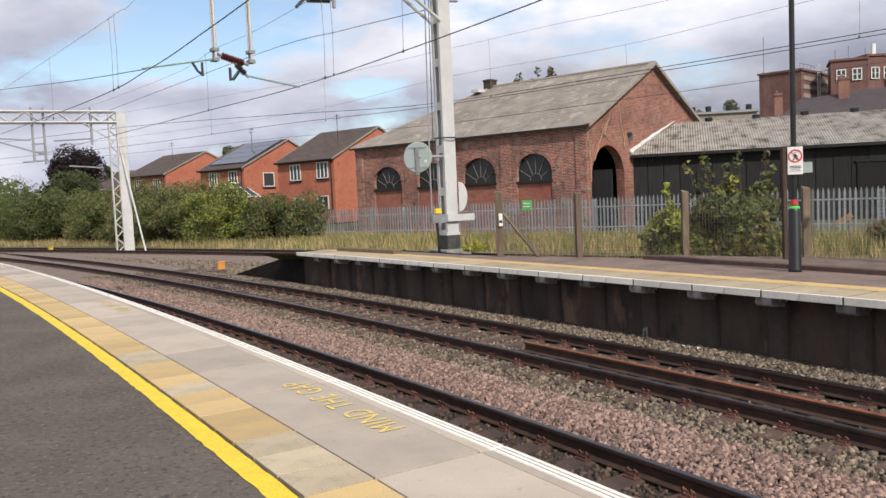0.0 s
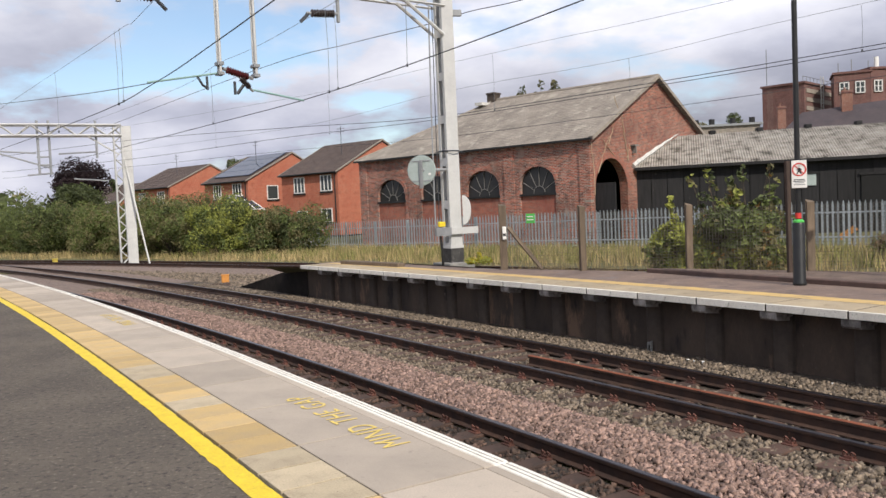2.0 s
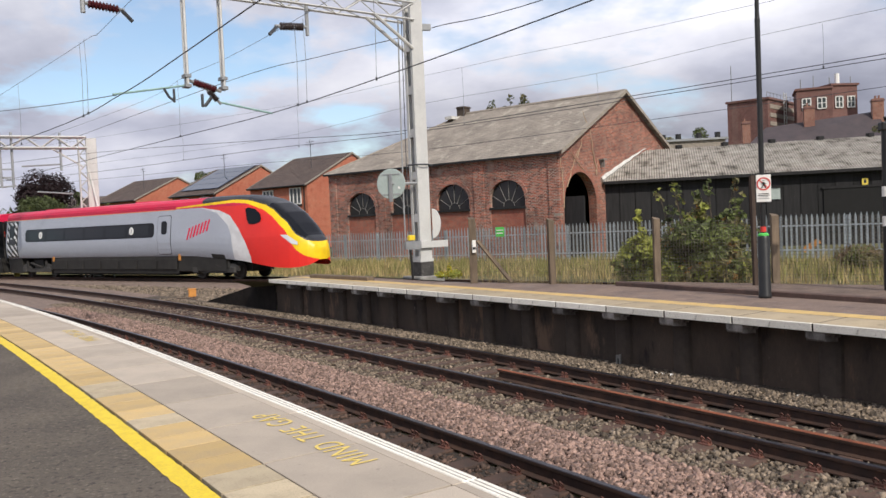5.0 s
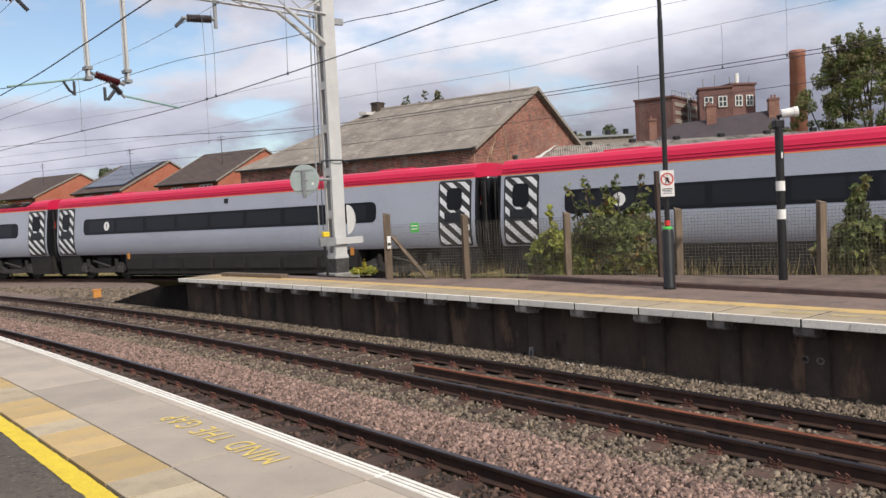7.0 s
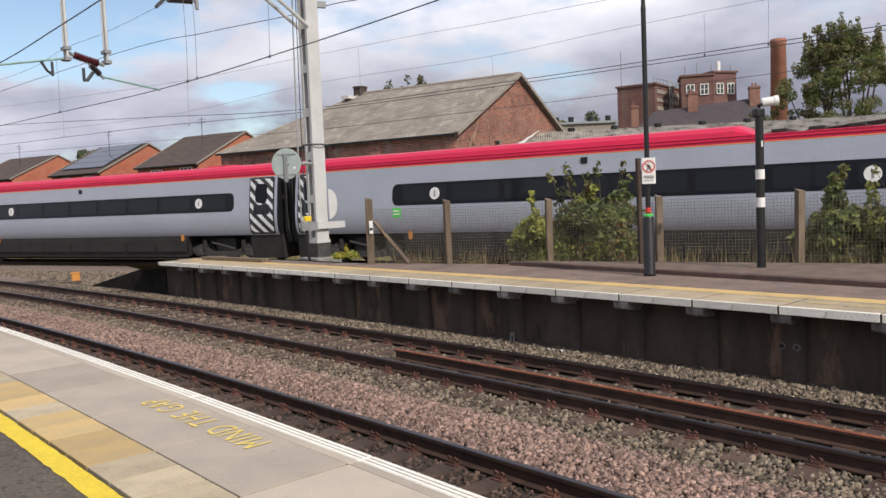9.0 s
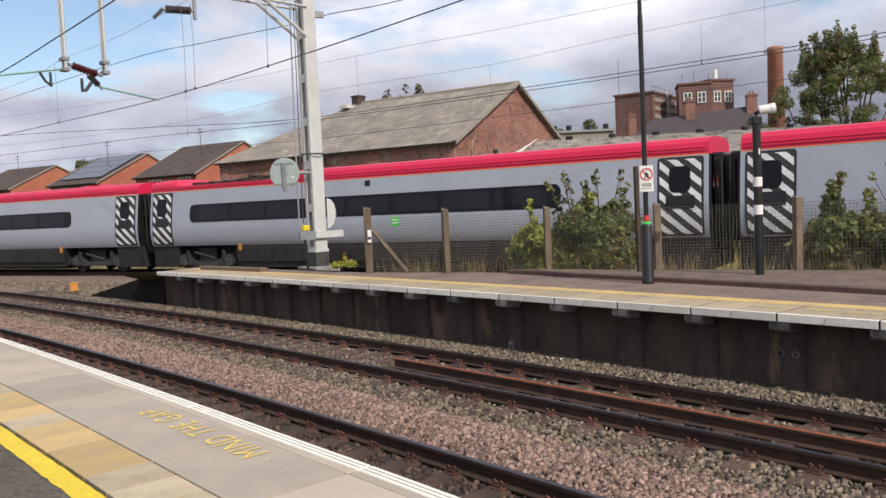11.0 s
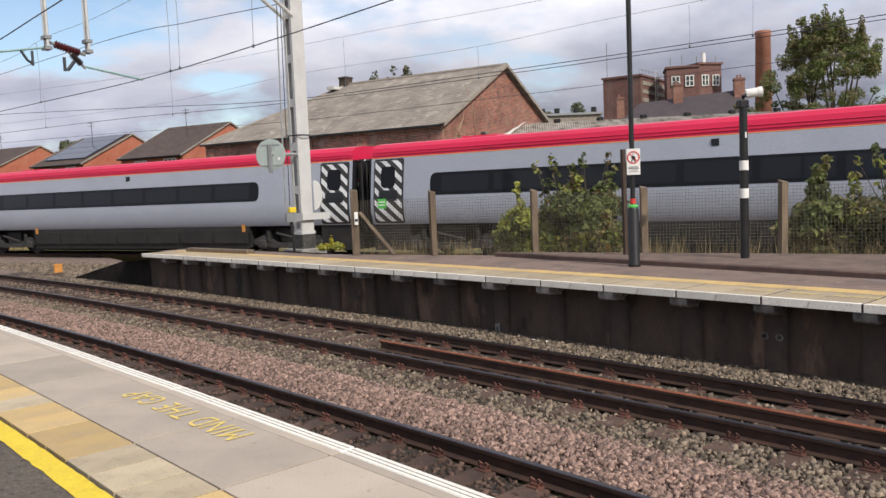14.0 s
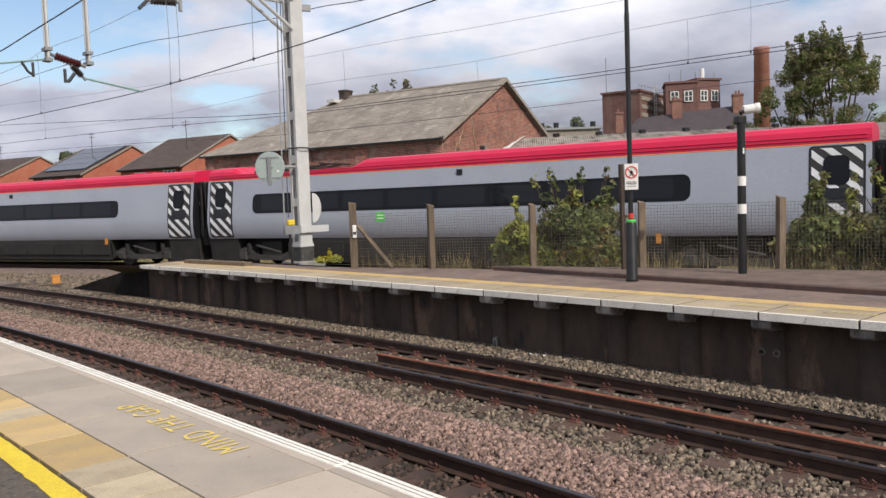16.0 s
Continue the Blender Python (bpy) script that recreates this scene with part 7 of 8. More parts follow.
def bushes():
    G, B, D, O = (LEAF_GREEN, 5), (LEAF_BRIGHT, 2), (LEAF_DARK, 3), (LEAF_OLIVE, 4)
    # bearing, metres behind the through line's ballast, width, top, lobes, leaves, mix
    spec = [
        (-150, 7.5, 12, 4.2, 12, 4200, [G, D]), (-60, 6.5, 10, 3.6, 14, 4600, [G, D, O]), (30, 6.0, 9, 3.3, 12, 4600, [G, D]), (105, 5.0, 7, 2.6, 10, 4000, [G, D, O]), (175, 6.0, 7, 2.5, 11, 4000, [D, G, O]),
        (255, 6.5, 7.5, 3.2, 11, 4000, [O, G, D]), (322, 6.0, 7.5, 3.4, 12, 4600, [O, (LEAF_GREEN, 3), D]), (395, 4.2, 5.2, 2.3, 11, 4600, [(LEAF_GREEN, 4), (LEAF_BRIGHT, 4), D]),
        (455, 6.0, 5.5, 1.7, 9, 3400, [O, G, D]), (515, 7.0, 5.0, 1.3, 8, 3000, [O, D, G]), (70, 3.6, 6.0, 2.6, 10, 3400, [(LEAF_DARK, 6), G]), (300, 3.6, 5, 1.9, 8, 2600, [O, G]),
        (160, 3.4, 5.0, 1.9, 8, 2400, [G, O]), (245, 3.4, 4.5, 1.7, 8, 2200, [G, O]), (-20, 3.6, 6.0, 2.4, 8, 2600, [G, O])]

    def behind(px, over):
        """The spot on a bearing that lies so far past the through line."""
        u = Vector((px - 784, 1420)).normalized()
        o = -C2
        k = o.dot(u)
        d = -k + math.sqrt(k * k - (o.length_squared - (327.5 + over) ** 2))
        return u * d

    for k, (px, d, w, top, n, count, mix) in enumerate(spec):
        x, y = behind(px, d)
        plant("bush", "dense overgrown green trackside bush", "bush", (x, y, -1.1), lobes(x, y, -1.1, top + 1.1, w, n * 3, 40 + k, 0.30), int(count * 4.2), 0.082, mix, 60 + k, 0.04, "trackside bushes")
    # bushes behind the mesh fence; leaf colours carry the sunlit left and the shaded gaps
    for k, (x, y, w, top, n, count, mix, shoots) in enumerate([
            (5.35, 18.1, 1.75, 1.35, 20, 4200, [(LEAF_BRIGHT, 8), (LEAF_GREEN, 2), (LEAF_OLIVE, 2)], 3), (6.36, 17.5, 2.0, 1.9, 34, 5800, [(LEAF_GREEN, 4), (LEAF_DARK, 4), (LEAF_ORANGE, 0.35), (LEAF_OLIVE, 2), (LEAF_BRIGHT, 2)], 7),
            (10.3, 14.55, 1.6, 1.5, 18, 4200, [(LEAF_GREEN, 4), (LEAF_OLIVE, 4), (LEAF_BRIGHT, 2)], 4), (11.7, 13.6, 2.3, 1.6, 26, 6400, [(LEAF_GREEN, 4), (LEAF_BRIGHT, 2), (LEAF_OLIVE, 2), (LEAF_DARK, 4)], 6), (13.4, 12.5, 2.2, 1.3, 20, 5200, [(LEAF_GREEN, 5), (LEAF_OLIVE, 3), (LEAF_DARK, 2)], 4)]):
        rnd = random.Random(90 + k)
        # leaves in flat layered sprays
        bl = [(bx, by, bz, r1 * 1.15, r1 * 1.0, r1 * 0.62) for bx, by, bz, r1, r2, r3 in lobes(x, y, -0.75, top, w, n * 2, 70 + k, 0.36)]
        for i in range(shoots):
            sx, sy, st = x + rnd.uniform(-0.45, 0.45) * w, y + rnd.uniform(-0.3, 0.3), top + rnd.uniform(-0.25, 0.38)
            lean = rnd.uniform(-0.14, 0.14)
            for j in range(8):
                if rnd.random() < 0.85:
                    g = rnd.uniform(0.05, 0.09) + 0.012 * j
                    side = 0.03 + 0.022 * j
                    bl.append((sx + lean * (8 - j) * 0.5 + rnd.uniform(-side, side), sy + rnd.uniform(-side, side), st - 0.14 * j, g, g, g * 0.75))
        plant("bush", "leafy green bush growing behind the mesh fence" if k != 1 else "leafy bush with a few orange leaves behind the mesh fence", "bush", (x, y, -0.9), bl, int(count * 1.9), 0.072, mix, 80 + k, 0.022, "fence bushes")
    for k, (x, y, w, top) in enumerate(((16.5, 29.3, 2.4, -0.05), (17.4, 28.5, 2.6, 0.25), (18.5, 27.6, 2.8, 0.45), (19.8, 26.4, 2.8, 0.6))):
        plant("weed", "tangled green and brown weeds before the palisade fence", "weed", (x, y, -1.1), lobes(x, y, -1.1, top, w, 30, 120 + k, 0.24), 3600, 0.06, [(LEAF_OLIVE, 5), (LEAF_GREEN, 2), (LEAF_BROWN, 5)], 130 + k, 0.02, "fence weeds")
    plant("weed", "small yellow-flowered weed by the mast footing", "weed", (0.75, 21.3, -0.1), [(0.65, 21.3, 0.08, 0.24, 0.18, 0.08), (0.95, 21.2, 0.10, 0.18, 0.18, 0.10), (0.8, 21.3, 0.24, 0.05, 0.05, 0.12)], 420, 0.04, [(LEAF_BRIGHT, 2), (FLOWER, 2)], 7, 0.01)


bushes()


def trees():
    G, D = (LEAF_GREEN, 3), (LEAF_DARK, 6)
    # large tree past the works, with rising boughs
    rnd = random.Random(21)
    bl = []
    while len(bl) < 160:
        z = 3.0 + 11.0 * rnd.random() ** 0.85
        wide = 7.2 * max(0.05, 1 - ((z - 3.0) / 11.6) ** 1.15) ** 0.85 + 0.5
        a, r = rnd.uniform(0, 6.283), wide * math.sqrt(rnd.uniform(0.15, 1.0)) * rnd.uniform(0.75, 1.22)
        s = rnd.uniform(0.35, 0.95) * (1.0 if z < 11.5 else 0.65)
        bl.append((43.2 + r * math.cos(a), 60.6 + r * math.sin(a), z + 0.25 * math.sin(3 * a), s * 0.85, s * 0.85, s * 0.75))
    # upright leading shoots round the top
    for k in range(16):
        a, r = rnd.uniform(0, 6.283), rnd.uniform(0.5, 5.5)
        zt = 14.7 - 0.55 * r + rnd.uniform(-0.5, 0.7)
        for j in range(6):
            g = 0.16 + 0.09 * j
            bl.append((43.2 + r * math.cos(a) * (1 - 0.03 * j), 60.6 + r * math.sin(a), zt - 0.48 * j, g, g, g * 1.1))
    plant("tree", "tall dense dark green tree behind the store", "tree", (43.2, 60.6, -1), bl, 36000, 0.12, [(LEAF_GREEN, 6), (LEAF_OLIVE, 4), (LEAF_DARK, 1)], 22, 0.16, "", 14)
    # copper beech and neighbours at the far end
    for x, y, w, z0, top, n, c, mix, lab in (
            (-40.3, 89.0, 5.6, 2.6, 9.1, 34, 12000, [(LEAF_PURPLE, 1)], "round purple-leaved tree beyond the bushes"), (-38.4, 83.5, 4.8, 0.5, 6.4, 26, 9000, [D, (LEAF_GREEN, 3)], "dark green tree beyond the bushes"),
            (-49.0, 118.0, 1.8, 3.5, 8.7, 14, 1800, [D], "small pointed dark tree among the houses"), (-31.0, 120.0, 5.0, 4.0, 12.4, 12, 3000, [D, G], "dark green tree behind the house roofs"),
            (54.0, 148.0, 6.0, 6.0, 19.0, 12, 3000, [D, (LEAF_GREEN, 3)], "dark green tree beside the factory"), (35.0, 108.0, 5.0, 5.0, 12.6, 10, 2200, [(LEAF_OLIVE, 5), G], "olive green tree past the shed's gable"),
            (60.0, 76.0, 8.0, 1.0, 9.6, 12, 3200, [D, G], "dark green tree behind the store")):
        plant("tree", lab, "tree", (x, y, -1), lobes(x, y, z0, top, w, n, int(abs(x) * 10), 0.42), c, 0.16 if c > 8000 else 0.22, mix, int(abs(y)), 0.25)
    # sparse tips showing above the shed's ridge
    for x, z, s in ((8.0, 12.3, 0.8), (10.0, 12.9, 1.0), (11.2, 12.2, 0.6)):
        rnd = random.Random(int(x * 10))
        bl = [(x + rnd.uniform(-0.9, 0.9), 76 + rnd.uniform(-0.5, 0.5), z - rnd.uniform(0, 2.2), 0.28, 0.28, 0.40) for i in range(10)]
        plant("tree", "sparse young tree showing over the shed roof", "tree", (x, 76, -1), bl, 320, 0.17, [(LEAF_DARK, 3), (LEAF_OLIVE, 1)], int(x * 7), 0.10, "sparse trees")


trees()


def distant_wood():
    rnd = random.Random(31)
    bl = []
    for i in range(70):
        b = rnd.uniform(-52, 58)
        d = rnd.uniform(170, 230)
        s = rnd.uniform(4, 7)
        bl.append((d * math.sin(radians(b)), d * math.cos(radians(b)), rnd.uniform(2, 6), s * 1.3, s, s * 0.8))
    tagged(foliage("distant_wood", bl, 14000, 0.9, [(LEAF_DARK, 5), (LEAF_GREEN, 2), (LEAF_OLIVE, 2)], None, 33), "low line of distant woodland", "woodland", kind="stuff")


distant_wood()


def grass():
    def blades(name, pts, hmin, hmax, w, m, label, seed):
        rng = np.random.default_rng(seed)
        n = len(pts)
        a = rng.random(n) * 6.283
        h = hmin + (hmax - hmin) * rng.random(n)
        lean = rng.normal(size=(n, 2)) * 0.22 * h[:, None]
        c, s = np.cos(a) * w, np.sin(a) * w
        z = pts[:, 2]
        v = np.empty((n, 3, 3))
        v[:, 0] = np.stack([pts[:, 0] - c, pts[:, 1] - s, z], 1)
        v[:, 1] = np.stack([pts[:, 0] + c, pts[:, 1] + s, z], 1)
        v[:, 2] = np.stack([pts[:, 0] + lean[:, 0], pts[:, 1] + lean[:, 1], z + h], 1)
        me = bpy.data.meshes.new(name)
        me.from_pydata(v.reshape(-1, 3).tolist(), [], np.arange(n * 3).reshape(-1, 3).tolist())
        me.materials.append(m)
        return tagged(new(name, me), label, "grass", kind="stuff")

    def strip(n, r0, r1, a0, a1, z, c, seed, clump=0.5):
        rng = np.random.default_rng(seed)
        k = max(1, n // 14)
        r, a = r0 + (r1 - r0) * rng.random(k), np.radians(a0 + (a1 - a0) * rng.random(k))
        r, a = np.repeat(r, 14), np.repeat(a, 14)
        x = c.x + r * np.cos(a) + rng.normal(size=len(r)) * clump
        y = c.y + r * np.sin(a) + rng.normal(size=len(r)) * clump
        return np.stack([x, y, np.full(len(r), z)], 1)

    blades("dry_grass", strip(27000, 328, 338.3, 43.5, 60, -1.15, C2, 1, 0.35), 0.2, 0.70, 0.020, GRASS_DRY, "tall dry straw-coloured grass before the palisade fence", 2)
    blades("green_grass", strip(22000, 329.5, 338.3, 43.5, 58, -1.15, C2, 3, 0.3), 0.15, 0.62, 0.030, GRASS_GREEN, "green weeds before the palisade fence", 4)
    blades("dry_grass", strip(9000, 327, 336, 56, 62, -1.15, C2, 5), 0.25, 0.7, 0.04, GRASS_DRY, "dry grass along the foot of the bushes", 6)
    # tufts along the mesh fence
    rng = np.random.default_rng(9)
    pts = []
    for (x0, y0), (x1, y1) in zip(FENCE, FENCE[1:]):
        for k in range(16):
            f = rng.random()
            o = 0.15 + 0.9 * rng.random()
            for j in range(26):
                pts.append((x0 + (x1 - x0) * f + o * 0.58 + rng.normal() * 0.12, y0 + (y1 - y0) * f + o * 0.81 + rng.normal() * 0.12, -0.5))
    blades("dry_grass", np.array(pts), 0.35, 0.95, 0.008, GRASS_DRY, "dry grass tufts along the mesh fence", 10)


grass()


def verge():
    """Bank of rough grass from the mesh fence down to the through line."""
    b = Build()
    rows = []
    for x, y in [(-5.5, 25.2), (-2.0, 22.4)] + FENCE + [(22.0, 4.0)]:
        rows.append([(x - 0.3, y - 0.3, -0.06), (x + 0.3, y + 0.4, -0.35), (x + 1.5, y + 1.9, -0.85), (x + 2.2, y + 2.8, -1.12)])
    b.grid(rows, SOIL)
    b.smooth = True
    tagged(b.done("verge"), "rough grassy bank behind the platform", "bank", kind="structure")


verge()


def marker_board():
    """A striped orange board lying tilted behind the palisade fence."""
    b = Build()
    M = Matrix.Translation((18.32, 36.82, -0.42)) @ Matrix.Rotation(radians(-42), 4, "Z") @ Matrix.Rotation(radians(-33), 4, "Y")
    b.box(-0.42, 0.42, -0.03, 0.03, -0.13, 0.13, ORANGE_BOX, M, 0.01)
    h = hub("marker_board", "orange marker board leaning on a short post in the grass", "board")
    b.done("board", h)
    for x in (-0.25, 0.2):
        b = Build()
        p = M @ Vector((x, 0.05, -0.05))
        b.tube([p, Vector((p.x, p.y, -1.2))], 0.035, OLDWOOD, 6)
        b.done("post", h)


marker_board()


# ------------------------------------------------------------------ loose stones
def stones(name, r0, r1, a0, a1, count, size, z, material, label, seed, avoid=(), hump=0.0):
    """Broken ballast: jittered blocks lying on a bed between two radii."""
    rng = np.random.default_rng(seed)
    r = r0 + (r1 - r0) * rng.random(count)
    for q in avoid:
        r = r[abs(r - q) > 0.075]
    n = len(r)
    # denser where the camera stands nearest
    a = np.radians(a0 + (a1 - a0) * rng.random(n) ** 1.5)
    f = (r - r0) / (r1 - r0)
    zz = z + hump * np.sin(np.pi * f) + rng.random(n) * 0.02
    c = np.stack([C1.x + r * np.cos(a), C1.y + r * np.sin(a), zz], 1)
    cube = np.array([(x, y, w) for w in (-1, 1) for x, y in ((-1, -1), (1, -1), (1, 1), (-1, 1))], float)
    v = cube[None] * (0.30 + 0.95 * rng.random((n, 8, 3)))
    s = size * (0.55 + 0.75 * rng.random(n))[:, None] * (0.38 + 1.15 * rng.random((n, 3)))
    v = v * s[:, None, :] * 0.5
    ax = rng.normal(size=(n, 3))
    ax /= np.linalg.norm(ax, axis=1)[:, None]
    th = rng.random(n) * 6.283
    K = np.zeros((n, 3, 3))
    K[:, 0, 1], K[:, 0, 2], K[:, 1, 0], K[:, 1, 2], K[:, 2, 0], K[:, 2, 1] = -ax[:, 2], ax[:, 1], ax[:, 2], -ax[:, 0], -ax[:, 1], ax[:, 0]
    R = np.eye(3)[None] + np.sin(th)[:, None, None] * K + (1 - np.cos(th))[:, None, None] * (K @ K)
    v = np.einsum("nij,nkj->nki", R, v) + c[:, None, :]
    quad = np.array([(0, 3, 2, 1), (4, 5, 6, 7), (0, 1, 5, 4), (1, 2, 6, 5), (2, 3, 7, 6), (3, 0, 4, 7)])
    f = (quad[None] + 8 * np.arange(n)[:, None, None]).reshape(-1, 4)
    me = bpy.data.meshes.new(name)
    me.vertices.add(n * 8)
    me.vertices.foreach_set("co", v.reshape(-1))
    me.loops.add(len(f) * 4)
    me.loops.foreach_set("vertex_index", f.reshape(-1).astype(np.int32))
    me.polygons.add(len(f))
    me.polygons.foreach_set("loop_start", (np.arange(len(f)) * 4).astype(np.int32))
    me.materials.append(material)
    me.update(calc_edges=True)
    me.validate()
    return tagged(new(name, me), label, "ballast", kind="stuff")


stones("pink_ballast", 254.86, 256.15, 30.4, 38.5, 46000, 0.047, -1.095, PINK, "pinkish broken granite ballast between the tracks", 1, hump=0.035)
stones("mixed_ballast", 255.5, 256.92, 30.4, 39, 26000, 0.046, -1.115, GREYST, "grey-tan broken ballast beside the far track", 2, hump=0.008)
stones("crib_ballast", 257.1, 258.3, 30.4, 39, 12000, 0.046, -1.116, GREYST, "grey ballast between the rails of the far track", 3)
stones("shoulder_ballast", 258.62, 259.60, 30.2, 38.2, 26000, 0.047, -1.05, GREYST, "grey-brown ballast against the platform face", 4, hump=0.05)
stones("oily_ballast", 252.5, 254.70, 30.4, 37, 24000, 0.045, -1.118, DIRTST, "oily dark brown ballast in the near track", 5, avoid=(T1N,))
stones("junction_ballast", 259.7, 264.5, 37.45, 42.0, 16000, 0.075, -1.06, GREYST, "grey ballast beyond the end of the platform", 6)


# ------------------------------------------------------------------ sleepers, clips
def sleepers():
    b = Build()
    b.box(-1.25, 1.25, -0.125, 0.125, -0.12, 0.0, SLEEPER, None, 0.012)
    wood = b.mesh("sleeper")
    b = Build()
    b.box(-0.15, 0.15, -0.07, 0.07, 0.0, 0.014, CLIP)
    for s in (-1, 1):
        b.box(s * 0.10 - 0.024, s * 0.10 + 0.024, -0.045, 0.045, 0.014, 0.038, CLIP)
        # upright spring loops either side of the sleeper's centre line
        for y in (-0.042, 0.042):
            b.tube([(s * 0.08, y - 0.016, 0.028), (s * 0.10, y - 0.024, 0.062), (s * 0.112, y, 0.084), (s * 0.10, y + 0.024, 0.062), (s * 0.09, y + 0.016, 0.028)], 0.0095, CLIP, 4)
    clip = b.mesh("rail_clip")
    near, far, thru = TRACKS
    da = math.degrees(0.64 / 257.7)
    for t, rc in ((near, (T1N + T1F) / 2), (far, (T2N + T2F) / 2)):
        for i in range(60):
            a = 30.333 + da * i
            share("sleeper", wood, t, turned(polar(rc, a, RAIL1 - 0.160), a))
            for r in (rc - 0.7525, rc + 0.7525):
                if i < 46:
                    share("rail_clip", clip, t, turned(polar(r, a, RAIL1 - 0.160), a))
    for i in range(40):
        a = 52.0 + i * math.degrees(0.7 / 323.6)
        share("sleeper", wood, thru, turned(polar(323.6, a, RAIL2 - 0.160, C2), a))


sleepers()


# ------------------------------------------------------------------ slabs of the near platform
GROOVE = mat("dirty_groove", (0.30, 0.27, 0.23), (0.16, 0.14, 0.12), 9, 0.9, bump=0.2)


def arc_slab(width0, width1, length, z0, z1, r, material, bev=0.006):
    """One slab, centred on its own origin with x outwards, bent to the radius r by two chords."""
    b = Build()
    b.box(width0, width1, -length / 2, length / 2, z0, z1, material, None, bev)
    return b.mesh("slab")


def near_slabs():
    step = 0.26675  # degrees from joint to joint
    first = 32.182
    L = math.radians(step) * 251.85
    grey = arc_slab(-0.345, 0.340, L - 0.024, -0.06, 0.0, 251.84, SLAB, 0.003)
    strip = arc_slab(-0.045, 0.024, L * 2 - 0.010, -0.06, -0.001, 252.23, SLAB, 0.004)
    edge = arc_slab(-0.060, 0.048, L * 2 - 0.014, -0.12, 0.002, 252.32, WHITE, 0.008)
    groove = arc_slab(-0.003, 0.003, L * 2 - 0.02, 0.0, 0.0035, 252.31, GROOVE, 0.0005)
    for i in range(-28, 48):
        a = first + step * (i + 0.5)
        share("grey_slab", grey, PLAT_NEAR, turned(polar(251.845, a), a))
    for i in range(-14, 24):
        a = first + step * (2 * i + 1)
        share("edge_strip", strip, PLAT_NEAR, turned(polar(252.235, a), a))
        share("white_coping", edge, PLAT_NEAR, turned(polar(252.322, a), a))
        for r in (252.294, 252.330):
            share("groove", groove, PLAT_NEAR, turned(polar(r, a), a))
    n = 3
    bl = L / n
    buffs = [arc_slab(-0.205, 0.198, bl - 0.020, -0.05, 0.0, 251.29, m, 0.003) for m in (BUFF, CREAM)]
    relaid = "CCCBBBBCBBBCCBB"  # kinds of slab from the joint onwards
    for i in range(-60, 130):
        a = first + step * (i + 0.5) / n
        cream = relaid[i] == "C" if 0 <= i < len(relaid) else (i < 0 and i % 7 in (1, 2))
        share("cream_slab" if cream else "buff_slab", buffs[cream], PLAT_NEAR, turned(polar(251.29, a), a))


near_slabs()


def lettering(text, a, r, size):
    cu = bpy.data.curves.new("lettering", "FONT")
    cu.body, cu.size, cu.align_x, cu.align_y = text, size, "CENTER", "CENTER"
    cu.space_character, cu.space_word, cu.offset = 1.14, 1.25, 0.0
    tmp = new("lettering", cu)
    dg = bpy.context.evaluated_depsgraph_get()
    me = bpy.data.meshes.new_from_object(tmp.evaluated_get(dg))
    bpy.data.objects.remove(tmp)
    me.materials.clear()
    me.materials.append(FADED_YELLOW)
    ob = new("lettering", me)
    ob.parent = PLAT_NEAR
    ob.matrix_basis = turned(polar(r, a, 0.005), a + 90) @ Matrix.Diagonal((1.06, 1.35, 1, 1))
    return tagged(ob, "worn yellow painted words mind the gap")


lettering("MIND THE GAP", 32.545, 252.015, 0.215)
lettering("MIND THE GAP", 34.36, 252.015, 0.215)


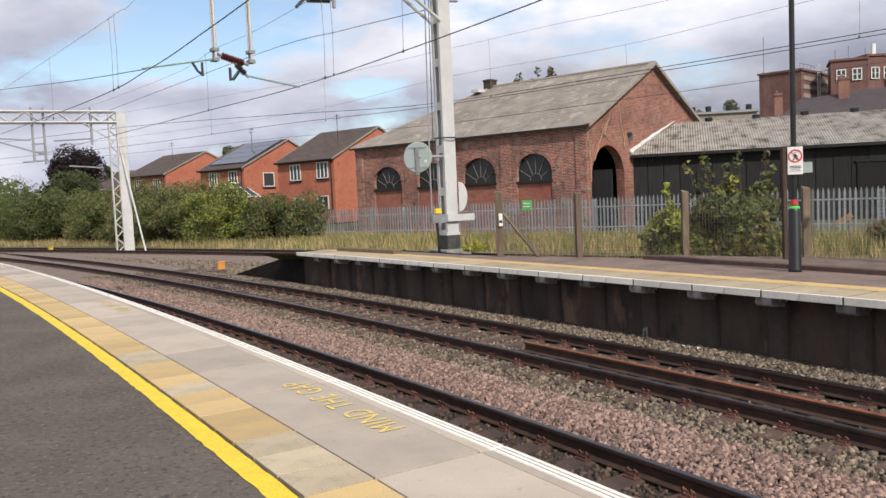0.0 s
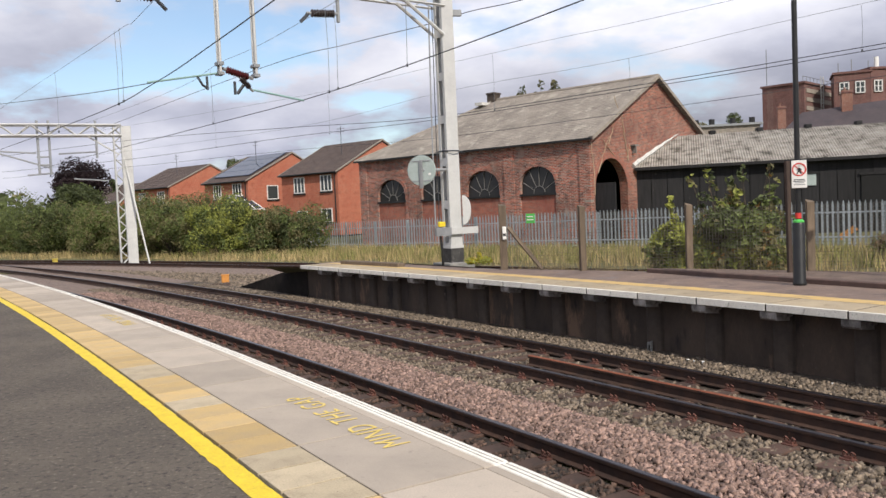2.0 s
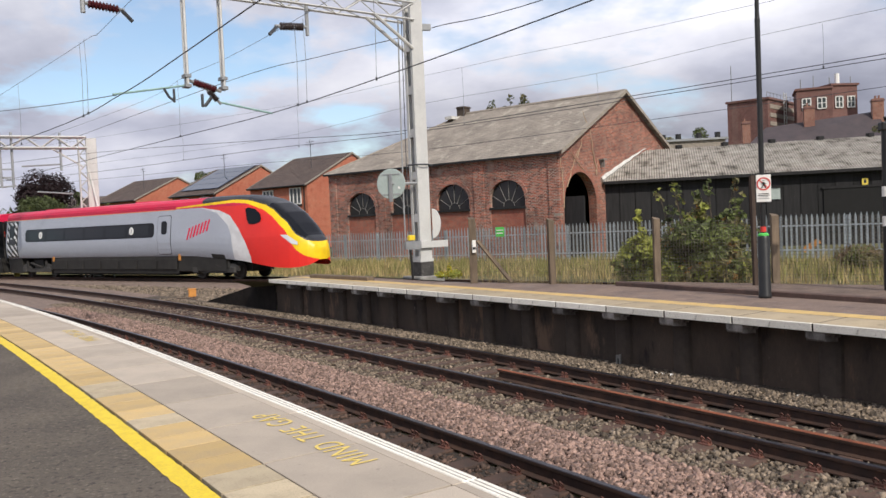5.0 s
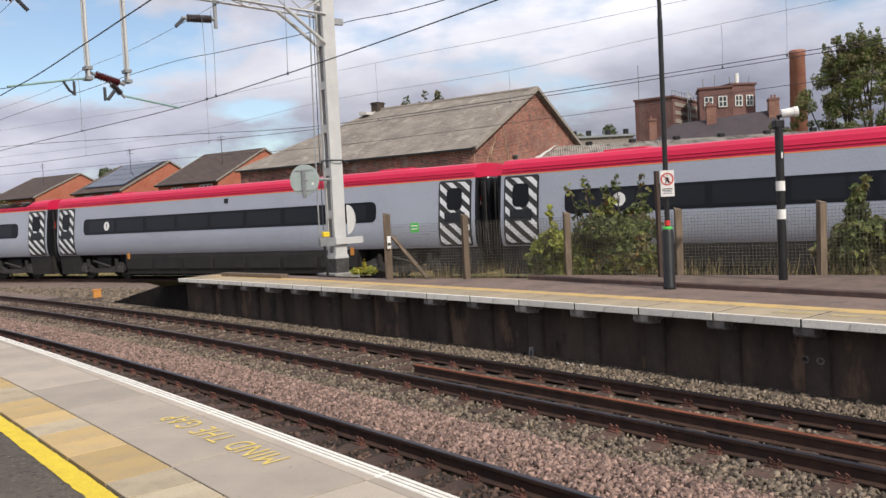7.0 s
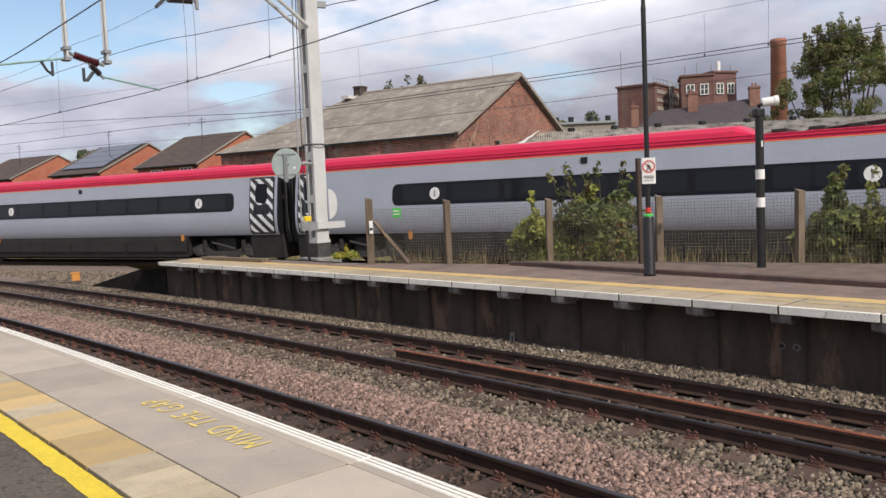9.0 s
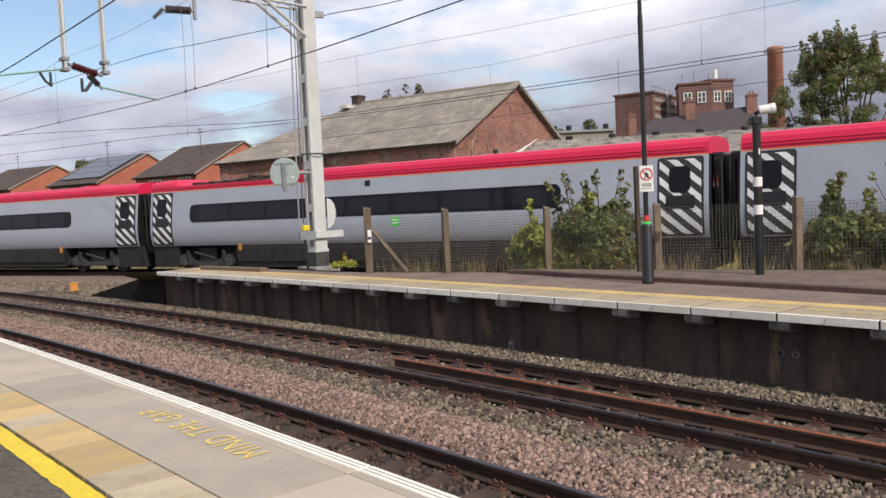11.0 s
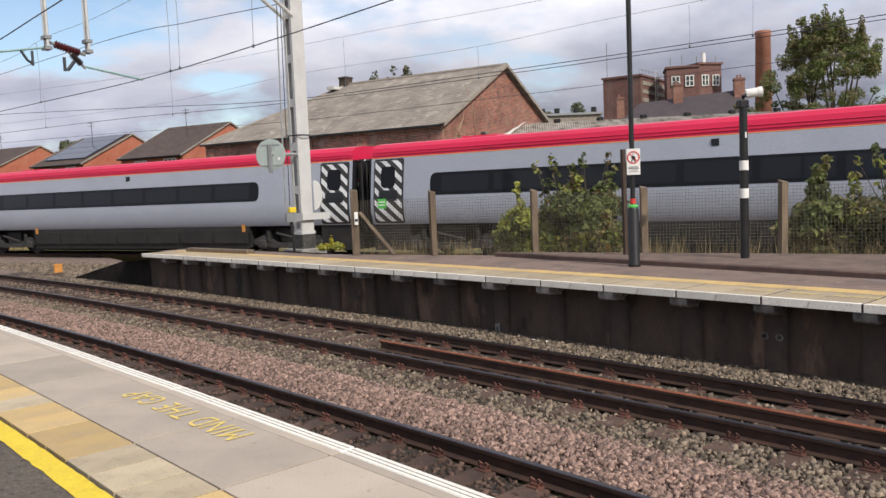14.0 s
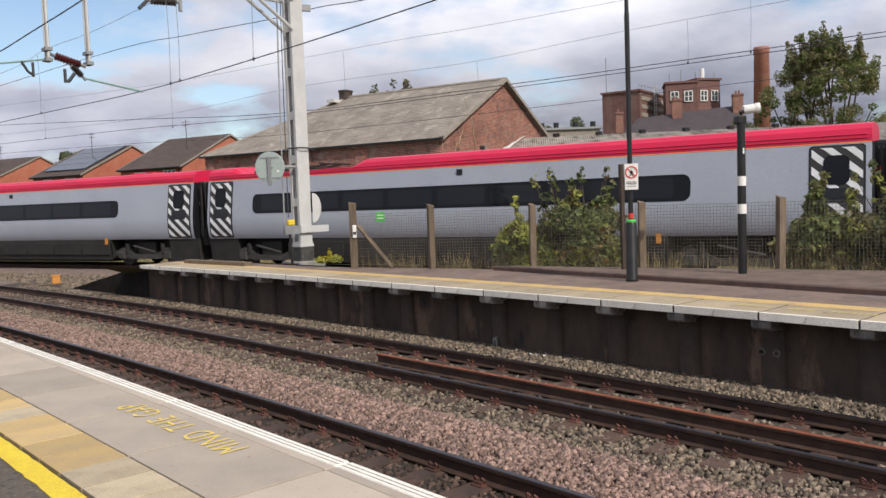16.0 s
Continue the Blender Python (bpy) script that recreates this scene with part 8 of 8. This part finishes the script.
# ------------------------------------------------------------------ slabs and brackets of the far platform
def far_slabs():
    step = math.degrees(1.194 / 259.23)
    a0 = 33.425  # a joint
    b = Build()
    b.box(0.0, 0.90, -0.586, 0.586, -0.09, 0.0, COPING, None, 0.004)
    top = b.mesh("coping_slab")
    b = Build()
    b.box(-0.015, 0.045, -0.584, 0.584, -0.098, 0.003, LIP, None, 0.004)
    lip = b.mesh("coping_lip")
    b = Build()
    b.box(-0.010, 0.90, -0.015, 0.015, -0.092, -0.002, JOINT)
    gap = b.mesh("joint")
    b = Build()
    b.grid([[(x, y, z) for x, z in ((0.015, -0.099), (0.015, -0.20), (0.04, -0.225), (0.45, -0.27), (0.45, -0.099))] for y in (-0.13, 0.13)], CORBEL, closed=True, cap=True)
    corbel = b.mesh("corbel")
    b = Build()
    ring = [(0.30, -0.10), (0.335, -0.15), (0.45, -0.19), (0.45, 0.19), (0.335, 0.15), (0.30, 0.10)]
    b.grid([[(x, y, z) for x, y in ring] for z in (-1.2, -0.2)], FACE_PIER, closed=True, cap=True)
    pier = b.mesh("pier")
    for i in range(-22, 14):
        a = a0 + step * (i + 0.5)
        if a > 36.3:
            break
        share("coping_slab", top, PLAT_FAR, turned(polar(FAR_EDGE, a), a))
        share("coping_lip", lip, PLAT_FAR, turned(polar(FAR_EDGE, a), a))
        share("joint", gap, PLAT_FAR, turned(polar(FAR_EDGE, a0 + step * i), a0 + step * i))
        j = a0 + step * i - 0.004
        share("corbel", corbel, PLAT_FAR, turned(polar(FAR_EDGE, j), j))
        share("pier", pier, PLAT_FAR, turned(polar(FAR_EDGE, j), j))


far_slabs()


WORN_YELLOW = mat("nearly_worn_yellow_paint", (0.58, 0.45, 0.17), (0.42, 0.34, 0.19), 16, 0.8, bump=0.1, spots=((0.38, 0.31, 0.20), 26, 0.53))


def faded_words():
    """Worn yellow words on the far coping, too faint to read: bars in their place."""
    rnd = random.Random(23)
    for a0, a1 in ((32.485, 32.375), (32.335, 32.255), (32.215, 32.095)):
        b = Build()
        for k in range(7):
            a = a0 + (a1 - a0) * (k + rnd.uniform(0.05, 0.3)) / 7
            p = polar(259.72 + rnd.uniform(-0.02, 0.02), a, 0.0035)
            b.box(-0.07, 0.07, -0.022, 0.022, 0.0, 0.0015, WORN_YELLOW, turned(p, a + rnd.uniform(-12, 12)))
        b.done("lettering", PLAT_FAR, "worn yellow painted marks on the coping")


faded_words()


# ------------------------------------------------------------------ movement
def motions():
    half_turn = Matrix.Rotation(math.pi, 4, "Z")
    for k, car in enumerate(TRAIN):
        rows = []
        for t, gap in LEAD:
            m = car_pose(gap + 23.9 * k - 11.95 + (0.0, 0.15, 0.15)[k] if k < 3 else gap + 23.9 * k - 11.7)
            rows.append((t, m @ half_turn if k == 10 else m))
        walk(car, rows)


motions()
